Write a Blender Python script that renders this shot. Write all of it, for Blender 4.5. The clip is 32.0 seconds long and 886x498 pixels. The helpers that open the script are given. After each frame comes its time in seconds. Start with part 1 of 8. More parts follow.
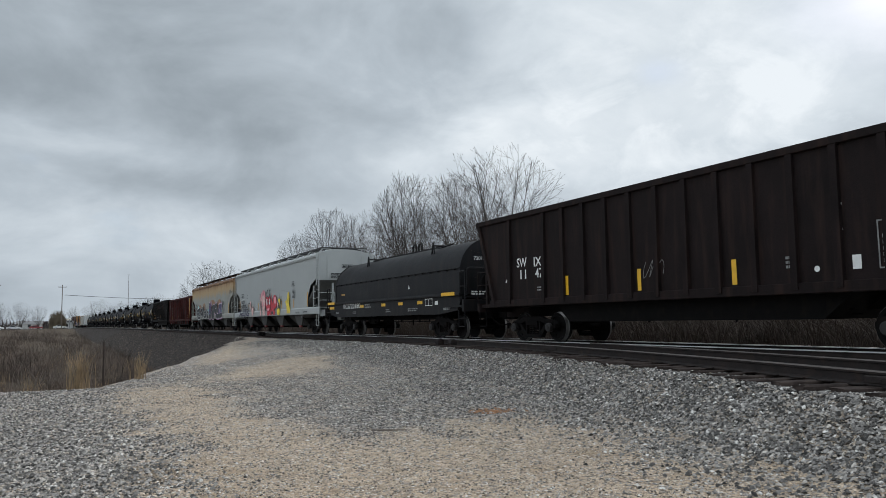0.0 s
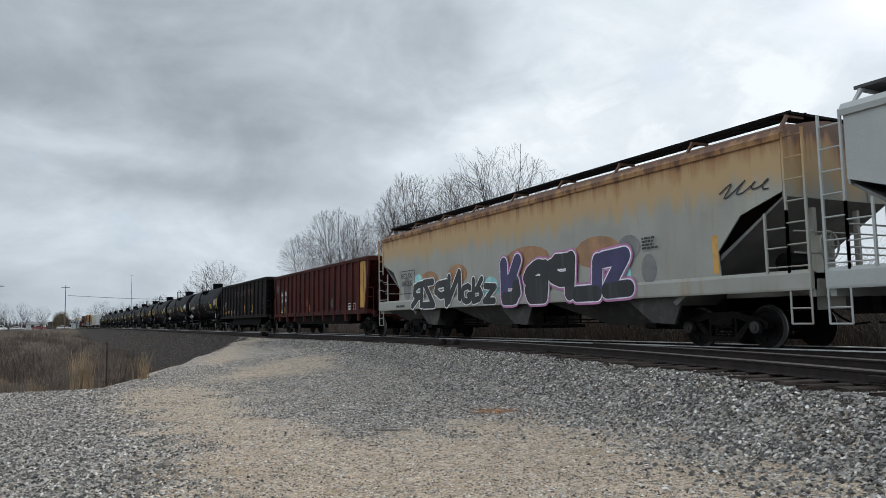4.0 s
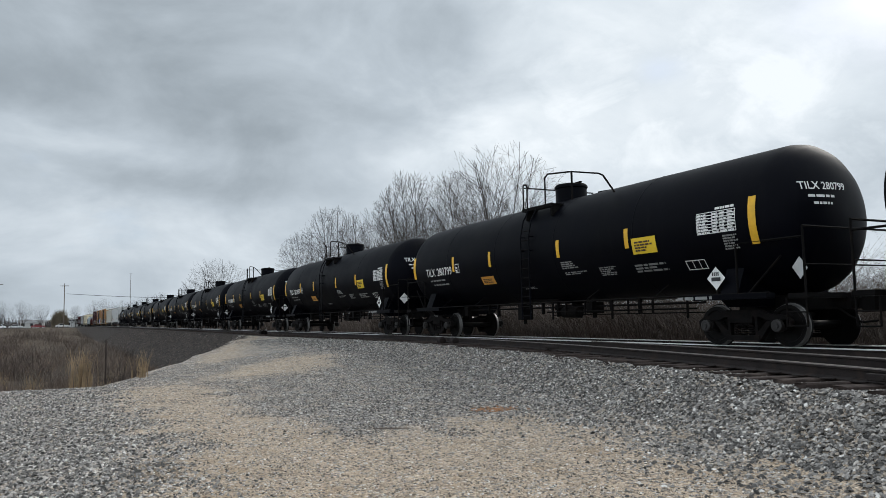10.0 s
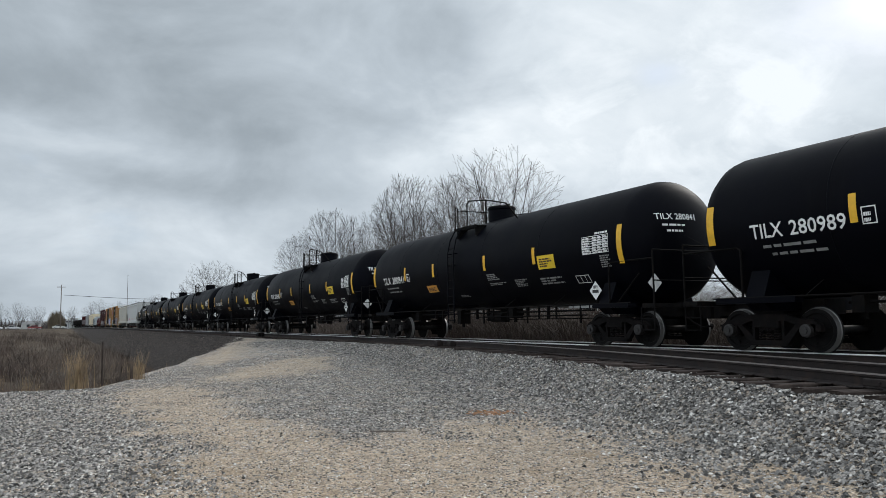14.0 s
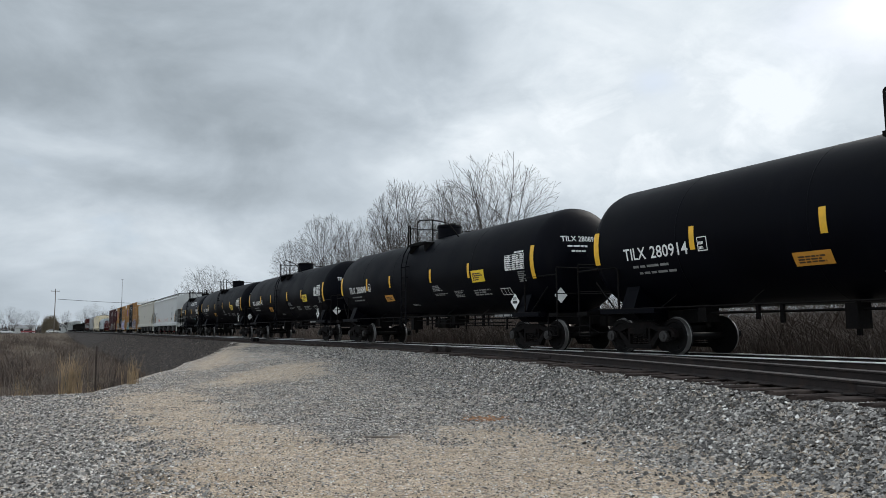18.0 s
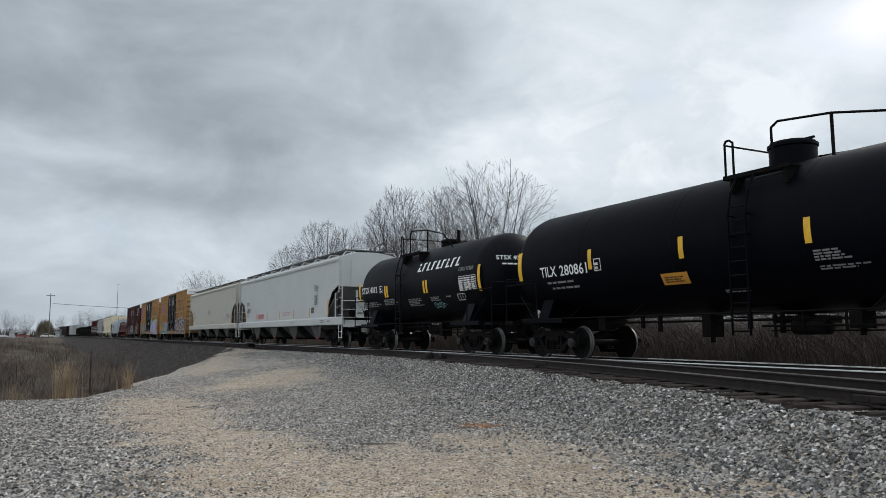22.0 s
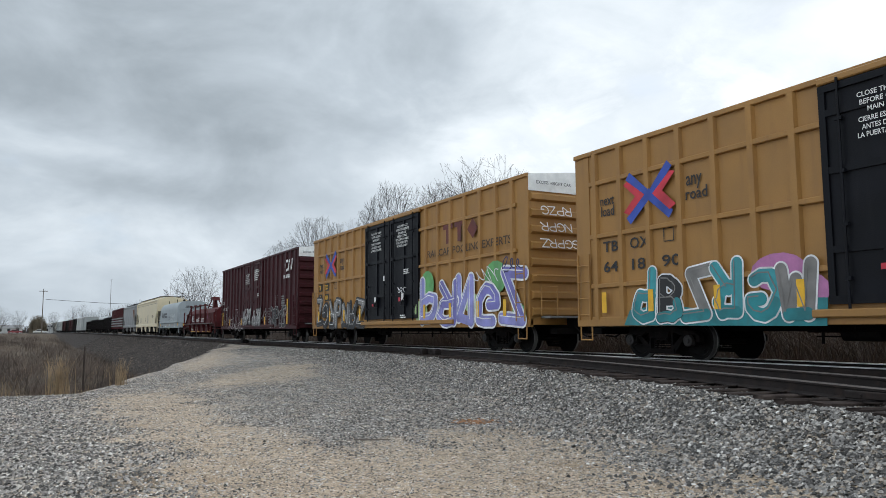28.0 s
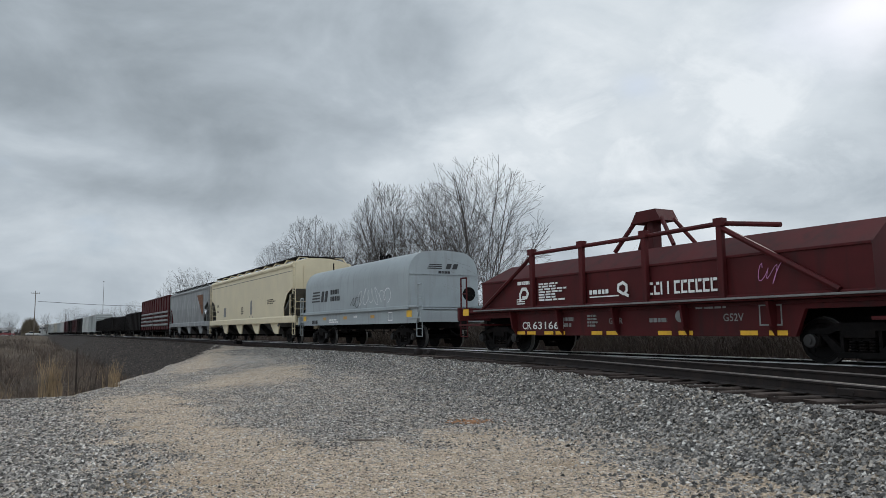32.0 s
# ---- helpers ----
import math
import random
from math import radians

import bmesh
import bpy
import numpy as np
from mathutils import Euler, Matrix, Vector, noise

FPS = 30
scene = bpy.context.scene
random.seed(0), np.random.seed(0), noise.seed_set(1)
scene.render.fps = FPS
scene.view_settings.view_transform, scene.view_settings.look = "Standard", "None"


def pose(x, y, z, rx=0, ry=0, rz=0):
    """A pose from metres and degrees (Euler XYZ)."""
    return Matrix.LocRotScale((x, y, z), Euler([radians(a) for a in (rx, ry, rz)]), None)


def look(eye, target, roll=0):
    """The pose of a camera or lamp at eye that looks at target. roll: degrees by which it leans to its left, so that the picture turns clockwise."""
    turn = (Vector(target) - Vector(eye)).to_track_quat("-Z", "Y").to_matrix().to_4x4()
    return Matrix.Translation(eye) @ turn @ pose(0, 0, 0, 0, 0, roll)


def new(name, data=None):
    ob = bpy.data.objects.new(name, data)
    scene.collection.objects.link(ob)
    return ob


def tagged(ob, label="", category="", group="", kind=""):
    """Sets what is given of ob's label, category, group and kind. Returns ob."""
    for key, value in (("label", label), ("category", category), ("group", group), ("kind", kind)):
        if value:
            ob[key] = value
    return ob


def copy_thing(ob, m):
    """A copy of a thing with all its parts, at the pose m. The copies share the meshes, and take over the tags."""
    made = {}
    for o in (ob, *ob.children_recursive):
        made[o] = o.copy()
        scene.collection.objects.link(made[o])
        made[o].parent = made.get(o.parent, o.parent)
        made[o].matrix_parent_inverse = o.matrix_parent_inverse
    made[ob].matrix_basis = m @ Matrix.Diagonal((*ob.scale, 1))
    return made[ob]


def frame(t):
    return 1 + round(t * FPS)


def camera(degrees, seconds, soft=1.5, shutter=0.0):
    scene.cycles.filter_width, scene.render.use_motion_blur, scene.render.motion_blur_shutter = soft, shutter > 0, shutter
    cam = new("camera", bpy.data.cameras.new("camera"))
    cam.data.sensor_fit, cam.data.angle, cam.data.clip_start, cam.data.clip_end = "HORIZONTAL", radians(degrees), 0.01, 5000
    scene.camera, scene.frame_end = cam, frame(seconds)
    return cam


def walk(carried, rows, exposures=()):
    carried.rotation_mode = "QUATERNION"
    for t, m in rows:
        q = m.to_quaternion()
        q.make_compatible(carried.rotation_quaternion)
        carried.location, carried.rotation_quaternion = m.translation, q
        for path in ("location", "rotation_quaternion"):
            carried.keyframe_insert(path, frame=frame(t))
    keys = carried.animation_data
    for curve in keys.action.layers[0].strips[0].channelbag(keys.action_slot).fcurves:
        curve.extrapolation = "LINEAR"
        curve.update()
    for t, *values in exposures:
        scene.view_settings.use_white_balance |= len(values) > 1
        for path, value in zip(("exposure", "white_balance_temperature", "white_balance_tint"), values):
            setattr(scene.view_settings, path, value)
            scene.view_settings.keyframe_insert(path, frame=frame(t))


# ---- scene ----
EYE = (0.0, 0.0, 0.70)
# seconds, bearing from the track, tilt, roll of the held camera (degrees)
VIEW = [
    (0, 27.201, 5.385, -1.015),
    (0.5, 27.201, 5.389, -1.032),
    (1, 27.196, 5.410, -1.035),
    (1.5, 27.175, 5.461, -1.025),
    (2, 27.128, 5.507, -1.014),
    (2.5, 27.072, 5.505, -1.028),
    (3, 27.031, 5.460, -1.072),
    (3.5, 27.013, 5.407, -1.117),
    (5.5, 26.975, 5.310, -0.931),
    (6, 26.993, 5.290, -0.990),
    (6.5, 27.008, 5.276, -1.050),
    (7, 27.016, 5.257, -1.100),
    (7.5, 27.020, 5.230, -1.144),
    (8, 27.021, 5.215, -1.156),
    (8.5, 27.020, 5.214, -1.150),
    (9, 27.023, 5.214, -1.150),
    (9.5, 27.039, 5.225, -1.128),
    (10, 27.072, 5.255, -1.090),
    (10.5, 27.104, 5.293, -1.068),
    (11, 27.121, 5.336, -1.053),
    (11.5, 27.137, 5.389, -1.052),
    (12, 27.152, 5.452, -1.048),
    (12.5, 27.154, 5.505, -1.011),
    (13, 27.157, 5.527, -0.946),
    (13.5, 27.187, 5.511, -0.879),
    (14, 27.250, 5.489, -0.812),
    (14.5, 27.325, 5.495, -0.737),
    (16.5, 27.609, 5.765, -0.727),
    (17, 27.582, 5.790, -0.680),
    (17.5, 27.571, 5.836, -0.640),
    (18, 27.596, 5.915, -0.597),
    (18.5, 27.647, 6.012, -0.557),
    (19, 27.688, 6.093, -0.524),
    (19.5, 27.708, 6.137, -0.499),
    (20, 27.731, 6.172, -0.489),
    (20.5, 27.772, 6.228, -0.487),
    (21, 27.818, 6.289, -0.464),
    (21.5, 27.849, 6.349, -0.397),
    (22, 27.866, 6.411, -0.293),
    (22.5, 27.884, 6.453, -0.213),
    (23, 27.912, 6.444, -0.201),
    (23.5, 27.943, 6.383, -0.231),
    (24, 27.982, 6.308, -0.257),
    (24.5, 28.023, 6.257, -0.261),
    (25, 28.067, 6.248, -0.270),
    (25.5, 28.127, 6.274, -0.297),
    (27.5, 28.253, 6.166, -0.282),
    (28, 28.302, 6.110, -0.258),
    (28.5, 28.387, 6.057, -0.286),
    (29, 28.482, 6.021, -0.326),
    (29.5, 28.553, 6.011, -0.355),
    (30, 28.604, 6.028, -0.371),
    (30.5, 28.641, 6.064, -0.376),
    (31, 28.680, 6.099, -0.411),
    (31.5, 28.729, 6.115, -0.485),
    (32, 28.786, 6.111, -0.554),
]


def aim(yaw, tilt, roll):
    a, b = radians(yaw), radians(tilt)
    way = Vector((-math.cos(a) * math.cos(b), math.sin(a) * math.cos(b), math.sin(b)))
    return look(EYE, Vector(EYE) + way * 50, roll)


cam = camera(61.42, 32.0, 0.55)
walk(cam, [(t, aim(a, b, c)) for t, a, b, c in VIEW], ((0, -0.06), (1, 0.02), (6, 0.06), (14, 0.06), (20, 0.02), (24, -0.06), (25.5, -0.05), (28, 0.2), (31, 0.18), (32, -0.15)))

# ---- sky and sun ----
SUN_HIGH, SUN_ROUND = 36.0, -18.0      # height, and bearing east of north (+y), in degrees
world = bpy.data.worlds.new("overcast_sky")
scene.world = world
world.use_nodes = True
wn, wl = world.node_tree.nodes, world.node_tree.links
wn.clear()
w_out = wn.new("ShaderNodeOutputWorld")
w_bg = wn.new("ShaderNodeBackground")
wl.new(w_bg.outputs[0], w_out.inputs[0])
sky = wn.new("ShaderNodeTexSky")
sky.sky_type, sky.sun_disc = "NISHITA", False
sky.sun_elevation, sky.sun_rotation = radians(SUN_HIGH), radians(SUN_ROUND)
sky.air_density, sky.dust_density = 1.0, 2.0


def w_math(op, a, b=None, clamp=False):
    n = wn.new("ShaderNodeMath")
    n.operation, n.use_clamp = op, clamp
    for i, v in enumerate((a, b)):
        if v is None:
            continue
        if isinstance(v, (int, float)):
            n.inputs[i].default_value = v
        else:
            wl.new(v, n.inputs[i])
    return n.outputs[0]


def w_noise(vector, scale, detail, rough=0.55, offset=(0, 0, 0), stretch=(1, 1, 1), warp=0.0):
    mp = wn.new("ShaderNodeMapping")
    mp.inputs["Location"].default_value, mp.inputs["Scale"].default_value = offset, stretch
    wl.new(vector, mp.inputs["Vector"])
    n = wn.new("ShaderNodeTexNoise")
    n.inputs["Scale"].default_value, n.inputs["Detail"].default_value, n.inputs["Roughness"].default_value, n.inputs["Distortion"].default_value = scale, detail, rough, warp
    wl.new(mp.outputs[0], n.inputs["Vector"])
    return n.outputs["Fac"]


def w_ramp(value, *stops):
    r = wn.new("ShaderNodeValToRGB")
    while len(r.color_ramp.elements) < len(stops):
        r.color_ramp.elements.new(0.5)
    for e, (at, c) in zip(r.color_ramp.elements, stops):
        e.position, e.color = at, (*c, 1)
    wl.new(value, r.inputs["Fac"])
    return r.outputs["Color"]


w_tc = wn.new("ShaderNodeTexCoord")
w_sep = wn.new("ShaderNodeSeparateXYZ")
wl.new(w_tc.outputs["Generated"], w_sep.inputs[0])
# the cloud deck: a flat layer overhead, so that clouds shrink towards the horizon
w_den = w_math("ADD", w_math("MAXIMUM", w_sep.outputs["Z"], 0.0), 0.22)
w_flat = wn.new("ShaderNodeCombineXYZ")
wl.new(w_math("DIVIDE", w_sep.outputs["X"], w_den), w_flat.inputs[0])
wl.new(w_math("DIVIDE", w_sep.outputs["Y"], w_den), w_flat.inputs[1])
w_deck = w_noise(w_flat.outputs[0], 0.75, 7, 0.52, (1.9, 0.4, 0), (1, 1, 1), 0.3)
w_puff = w_noise(w_tc.outputs["Generated"], 4.6, 9, 0.56, (4.2, 1.1, 3.0), (1, 1, 1.9), 0.35)
# brighter towards the hidden sun
w_to_sun = wn.new("ShaderNodeVectorMath")
w_to_sun.operation = "DOT_PRODUCT"
sun_way = Vector((math.sin(radians(SUN_ROUND)) * math.cos(radians(SUN_HIGH)), math.cos(radians(SUN_ROUND)) * math.cos(radians(SUN_HIGH)), math.sin(radians(SUN_HIGH))))
w_to_sun.inputs[1].default_value = sun_way
wl.new(w_tc.outputs["Generated"], w_to_sun.inputs[0])
w_glow = w_math("MULTIPLY", w_math("SUBTRACT", w_math("MAXIMUM", w_to_sun.outputs["Value"], 0.30), 0.60), 0.20)


def w_warped(angle, noise_out, k):
    return w_math("ADD", w_math("MULTIPLY", angle, 57.2958), w_math("MULTIPLY", w_math("SUBTRACT", noise_out, 0.5), k))


w_warp_a = w_noise(w_flat.outputs[0], 1.3, 6, 0.55, (2.2, 5.1, 0.3))
w_warp_b = w_noise(w_flat.outputs[0], 1.6, 6, 0.55, (9.2, 1.7, 4.3))
w_round = w_warped(w_math("ARCTAN2", w_sep.outputs["Y"], w_math("MULTIPLY", w_sep.outputs["X"], -1.0)), w_warp_a, 16.0)
w_high = w_warped(w_math("ARCSINE", w_sep.outputs["Z"]), w_warp_b, 7.0)


def w_bank(az, el, wide, tall):
    """A soft cloud mass round a bearing and a height, in degrees."""
    a = w_math("POWER", w_math("ABSOLUTE", w_math("DIVIDE", w_math("SUBTRACT", w_round, az), wide)), 2.0)
    b = w_math("POWER", w_math("ABSOLUTE", w_math("DIVIDE", w_math("SUBTRACT", w_high, el), tall)), 2.0)
    return w_math("EXPONENT", w_math("MULTIPLY", w_math("ADD", a, b), -1.0))


w_mix = w_math("ADD", w_math("ADD", w_math("MULTIPLY", w_math("SUBTRACT", w_deck, 0.5), 0.42), w_math("MULTIPLY", w_math("SUBTRACT", w_puff, 0.5), 0.48)), w_math("ADD", w_glow, 0.645))
for az, el, wide, tall, amount in ((9, 17.8, 15, 4.6, -0.18), (23, 23.5, 10, 4, -0.07), (0, 12.7, 8, 1.5, 0.10), (8, 10.4, 8, 1.6, -0.10), (25, 10, 9, 4, 0.03), (44, 15.5, 13, 6, 0.20), (32, 14.3, 3.2, 1.6, 0.12), (47, 10.5, 8, 1.6, -0.10), (55, 24, 9, 3, -0.05)):
    w_mix = w_math("ADD", w_mix, w_math("MULTIPLY", w_bank(az, el, wide, tall), amount))
# crisp heaped tops low in the brighter part of the deck
w_heap = w_noise(w_tc.outputs["Generated"], 7.5, 10, 0.60, (1.3, 6.4, 2.2), (1, 1, 1.7), 0.5)
w_heaped = w_math("MULTIPLY", w_math("SUBTRACT", w_heap, 0.47), 5.0, True)
w_mix = w_math("ADD", w_mix, w_math("MULTIPLY", w_math("MULTIPLY", w_heaped, w_bank(46, 14.0, 20, 7)), 0.16))
w_mix = w_math("ADD", w_mix, w_math("MULTIPLY", w_bank(46, 14.0, 20, 7), -0.07))
w_cloud = w_ramp(w_mix, (0.28, (0.215, 0.25, 0.281)), (0.45, (0.325, 0.375, 0.420)), (0.60, (0.47, 0.533, 0.592)), (0.75, (0.668, 0.735, 0.793)), (0.90, (0.85, 0.905, 0.95)))
# thin places let blue through
w_gap = w_math("ADD", w_math("MULTIPLY", w_math("SUBTRACT", w_noise(w_flat.outputs[0], 1.5, 6, 0.55, (7.7, 2.3, 1.0)), 0.64, True), 3.0, True), w_math("ADD", w_math("MULTIPLY", w_bank(58.5, 20.0, 5, 2.6), 0.95), w_math("MULTIPLY", w_bank(44.5, 17.0, 1.6, .9), 0.5)), True)
w_blue = wn.new("ShaderNodeMix")
w_blue.data_type = "RGBA"
wl.new(w_gap, w_blue.inputs["Factor"])
wl.new(w_cloud, w_blue.inputs["A"])
w_sky = wn.new("ShaderNodeVectorMath")
w_sky.operation = "SCALE"
w_sky.inputs["Scale"].default_value = 0.10
wl.new(sky.outputs["Color"], w_sky.inputs[0])
w_pale = wn.new("ShaderNodeMix")
w_pale.data_type = "RGBA"
w_pale.inputs["Factor"].default_value = 0.45
wl.new(w_sky.outputs[0], w_pale.inputs["A"])
w_pale.inputs["B"].default_value = (0.56, 0.70, 0.90, 1)
wl.new(w_pale.outputs["Result"], w_blue.inputs["B"])
wl.new(w_blue.outputs["Result"], w_bg.inputs["Color"])
# the deck thins out overhead and to the south, where it is brighter
w_south = wn.new("ShaderNodeVectorMath")
w_south.operation = "DOT_PRODUCT"
w_south.inputs[1].default_value = (0.876, -0.447, 0.18)
wl.new(w_tc.outputs["Generated"], w_south.inputs[0])
w_open = wn.new("ShaderNodeMapRange")
w_open.interpolation_type = "SMOOTHSTEP"
w_open.inputs["From Min"].default_value, w_open.inputs["From Max"].default_value = -0.62, 0.3
w_open.inputs["To Min"].default_value, w_open.inputs["To Max"].default_value = 1.04, 2.0
wl.new(w_south.outputs["Value"], w_open.inputs["Value"])
wl.new(w_open.outputs["Result"], w_bg.inputs["Strength"])

sun = new("sun", bpy.data.lights.new("sun", "SUN"))
sun.data.energy, sun.data.angle, sun.data.color = 1.4, radians(25), (1.0, 0.96, 0.90)
sun.matrix_world = look(sun_way * 100, (0, 0, 0))

# ---- materials ----
def surf(name, color, rough=0.55, metal=0.0, var=0.25, scale=2.5, grain=40.0, bump=0.15, stain=None, amount=0.35, streak=0.0, spec=0.5, speck=None):
    """A procedural surface: two scales of colour variation, a stain colour in patches or vertical runs, fine relief."""
    m = bpy.data.materials.new(name)
    m.use_nodes = True
    n, l = m.node_tree.nodes, m.node_tree.links
    p = n["Principled BSDF"]
    tc = n.new("ShaderNodeTexCoord")
    info = n.new("ShaderNodeObjectInfo")
    off = n.new("ShaderNodeVectorMath")
    off.operation = "MULTIPLY_ADD"
    off.inputs[1].default_value = (37, 23, 11)
    l.new(info.outputs["Random"], off.inputs[0])
    l.new(tc.outputs["Object"], off.inputs[2])
    big = n.new("ShaderNodeTexNoise")
    big.inputs["Scale"].default_value = scale
    big.inputs["Detail"].default_value = 5
    l.new(off.outputs[0], big.inputs["Vector"])
    small = n.new("ShaderNodeTexNoise")
    small.inputs["Scale"].default_value = grain
    small.inputs["Detail"].default_value = 3
    l.new(off.outputs[0], small.inputs["Vector"])
    dark = tuple(c * (1 - var) for c in color)
    light = tuple(min(1, c * (1 + var)) for c in color)
    ramp = n.new("ShaderNodeValToRGB")
    ramp.color_ramp.elements[0].position, ramp.color_ramp.elements[1].position = 0.3, 0.7
    ramp.color_ramp.elements[0].color, ramp.color_ramp.elements[1].color = (*dark, 1), (*light, 1)
    l.new(big.outputs["Fac"], ramp.inputs["Fac"])
    mul = n.new("ShaderNodeMix")
    mul.data_type, mul.blend_type = "RGBA", "OVERLAY"
    mul.inputs["Factor"].default_value = speck if speck is not None else 0.10 if bump <= 0.06 else 0.35
    l.new(ramp.outputs["Color"], mul.inputs["A"])
    l.new(small.outputs["Fac"], mul.inputs["B"])
    top = mul.outputs["Result"]
    if stain:
        run = n.new("ShaderNodeTexNoise")
        run.inputs["Detail"].default_value = 6
        run.inputs["Scale"].default_value = 1.0
        mp = n.new("ShaderNodeMapping")
        mp.inputs["Scale"].default_value = (4.5, 4.5, 0.55 if streak else 3.5)
        l.new(off.outputs[0], mp.inputs["Vector"])
        l.new(mp.outputs[0], run.inputs["Vector"])
        r2 = n.new("ShaderNodeValToRGB")
        r2.color_ramp.elements[0].position = 0.62 - 0.3 * amount
        r2.color_ramp.elements[1].position = 0.80 - 0.2 * amount
        r2.color_ramp.elements[1].color = (amount * 2, amount * 2, amount * 2, 1) if amount < 0.5 else (1, 1, 1, 1)
        l.new(run.outputs["Fac"], r2.inputs["Fac"])
        mx = n.new("ShaderNodeMix")
        mx.data_type = "RGBA"
        mx.inputs["B"].default_value = (*stain, 1)
        l.new(r2.outputs["Color"], mx.inputs["Factor"])
        l.new(top, mx.inputs["A"])
        top = mx.outputs["Result"]
    l.new(top, p.inputs["Base Color"])
    rr = n.new("ShaderNodeMapRange")
    rr.inputs["To Min"].default_value, rr.inputs["To Max"].default_value = max(0, rough - 0.12), min(1, rough + 0.12)
    l.new(big.outputs["Fac"], rr.inputs["Value"])
    l.new(rr.outputs[0], p.inputs["Roughness"])
    p.inputs["Metallic"].default_value = metal
    p.inputs["Specular IOR Level"].default_value = spec
    if bump:
        b = n.new("ShaderNodeBump")
        b.inputs["Strength"].default_value = bump
        b.inputs["Distance"].default_value = 0.02
        l.new(small.outputs["Fac"], b.inputs["Height"])
        l.new(b.outputs[0], p.inputs["Normal"])
    return m


TANK_BLACK = surf("tank_black", (0.0013, 0.0016, 0.0034), 0.5, var=0.3, scale=0.9, bump=0.05, stain=(0.005, 0.005, 0.006), amount=0.22, streak=1, spec=0.05)
SYRUP_BLACK = surf("syrup_black", (0.0020, 0.0024, 0.0045), 0.5, var=0.3, scale=0.9, bump=0.05, stain=(0.009, 0.010, 0.012), amount=0.2, streak=1, spec=0.08)
GEAR = surf("greasy_steel", (0.0045, 0.004, 0.004), 0.7, var=0.4, scale=5, stain=(0.012, 0.009, 0.007), amount=0.35, spec=0.07)
TRUCK = surf("truck_steel", (0.006, 0.0052, 0.0052), 0.75, var=0.4, scale=5, stain=(0.014, 0.010, 0.009), amount=0.4, spec=0.08)
WHEEL = surf("wheel_steel", (0.006, 0.0055, 0.0055), 0.6, var=0.35, scale=6, stain=(0.015, 0.011, 0.009), amount=0.3, spec=0.08)
TREAD = surf("polished_tread", (0.16, 0.155, 0.15), 0.5, 0.8, var=0.1, bump=0.02)
BEAR = surf("bearing_cap", (0.014, 0.012, 0.011), 0.6, var=0.3, scale=8)
COAL_BROWN = surf("dark_brown_paint", (0.012, 0.008, 0.0078), 0.7, var=0.35, scale=1.3, stain=(0.028, 0.016, 0.013), amount=0.4, streak=1, spec=0.12)
COAL_BLACK = surf("worn_black_paint", (0.0085, 0.0066, 0.0064), 0.7, var=0.35, scale=1.3, stain=(0.020, 0.014, 0.012), amount=0.35, streak=1, spec=0.12)
RED_OXIDE = surf("faded_red_paint", (0.058, 0.0115, 0.0095), 0.7, var=0.35, scale=1.2, stain=(0.022, 0.009, 0.008), amount=0.6, streak=1, spec=0.15)
PALE_GREY = surf("pale_grey_paint", (0.33, 0.342, 0.333), 0.5, var=0.07, scale=0.8, bump=0.03, stain=(0.29, 0.285, 0.27), amount=0.2, streak=1)
WHITE_GREY = surf("white_grey_paint", (0.45, 0.452, 0.437), 0.5, var=0.06, scale=0.8, bump=0.03, stain=(0.40, 0.385, 0.36), amount=0.22, streak=1)
WARM_GREY = surf("warm_grey_paint", (0.395, 0.372, 0.312), 0.5, var=0.07, scale=0.8, bump=0.03, stain=(0.40, 0.36, 0.30), amount=0.25, streak=1)
SLATE_GREY = surf("dirty_grey_paint", (0.20, 0.205, 0.205), 0.6, var=0.2, scale=0.8, stain=(0.42, 0.42, 0.41), amount=0.4, streak=1)
CREAM = surf("cream_paint", (0.62, 0.53, 0.36), 0.5, var=0.07, scale=0.8, bump=0.03, stain=(0.5, 0.42, 0.29), amount=0.2, streak=1)
COIL_GREY = surf("coil_grey_paint", (0.285, 0.315, 0.325), 0.55, var=0.12, scale=0.8, bump=0.05, stain=(0.2, 0.2, 0.2), amount=0.3, streak=1)
COIL_MAROON = surf("maroon_paint", (0.066, 0.0085, 0.0095), 0.6, var=0.25, scale=1.2, bump=0.06, stain=(0.028, 0.010, 0.010), amount=0.35, streak=1, spec=0.2)
BOX_MAROON = surf("boxcar_maroon", (0.044, 0.009, 0.0115), 0.55, var=0.2, scale=1.0, bump=0.05, stain=(0.035, 0.015, 0.016), amount=0.3, streak=1, spec=0.2)
BOX_YELLOW = surf("boxcar_yellow", (0.315, 0.16, 0.042), 0.55, var=0.12, scale=1.0, bump=0.05, stain=(0.23, 0.115, 0.037), amount=0.3, streak=1)
DOOR_BLACK = surf("door_black", (0.006, 0.0065, 0.009), 0.5, var=0.3, scale=1.5, stain=(0.015, 0.014, 0.016), amount=0.25, streak=1, spec=0.15)
COVER_BLACK = surf("coil_cover_black", (0.008, 0.008, 0.009), 0.55, var=0.3, scale=1.0, stain=(0.020, 0.015, 0.014), amount=0.4, streak=1, spec=0.18)
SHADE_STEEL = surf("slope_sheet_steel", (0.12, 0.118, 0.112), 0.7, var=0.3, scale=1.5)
RUST = surf("rust", (0.16, 0.065, 0.03), 0.85, var=0.35, scale=3, bump=0.3, stain=(0.07, 0.035, 0.02), amount=0.4)
GALV = surf("galvanised_grating", (0.20, 0.20, 0.20), 0.6, 0.3, var=0.2, scale=4)
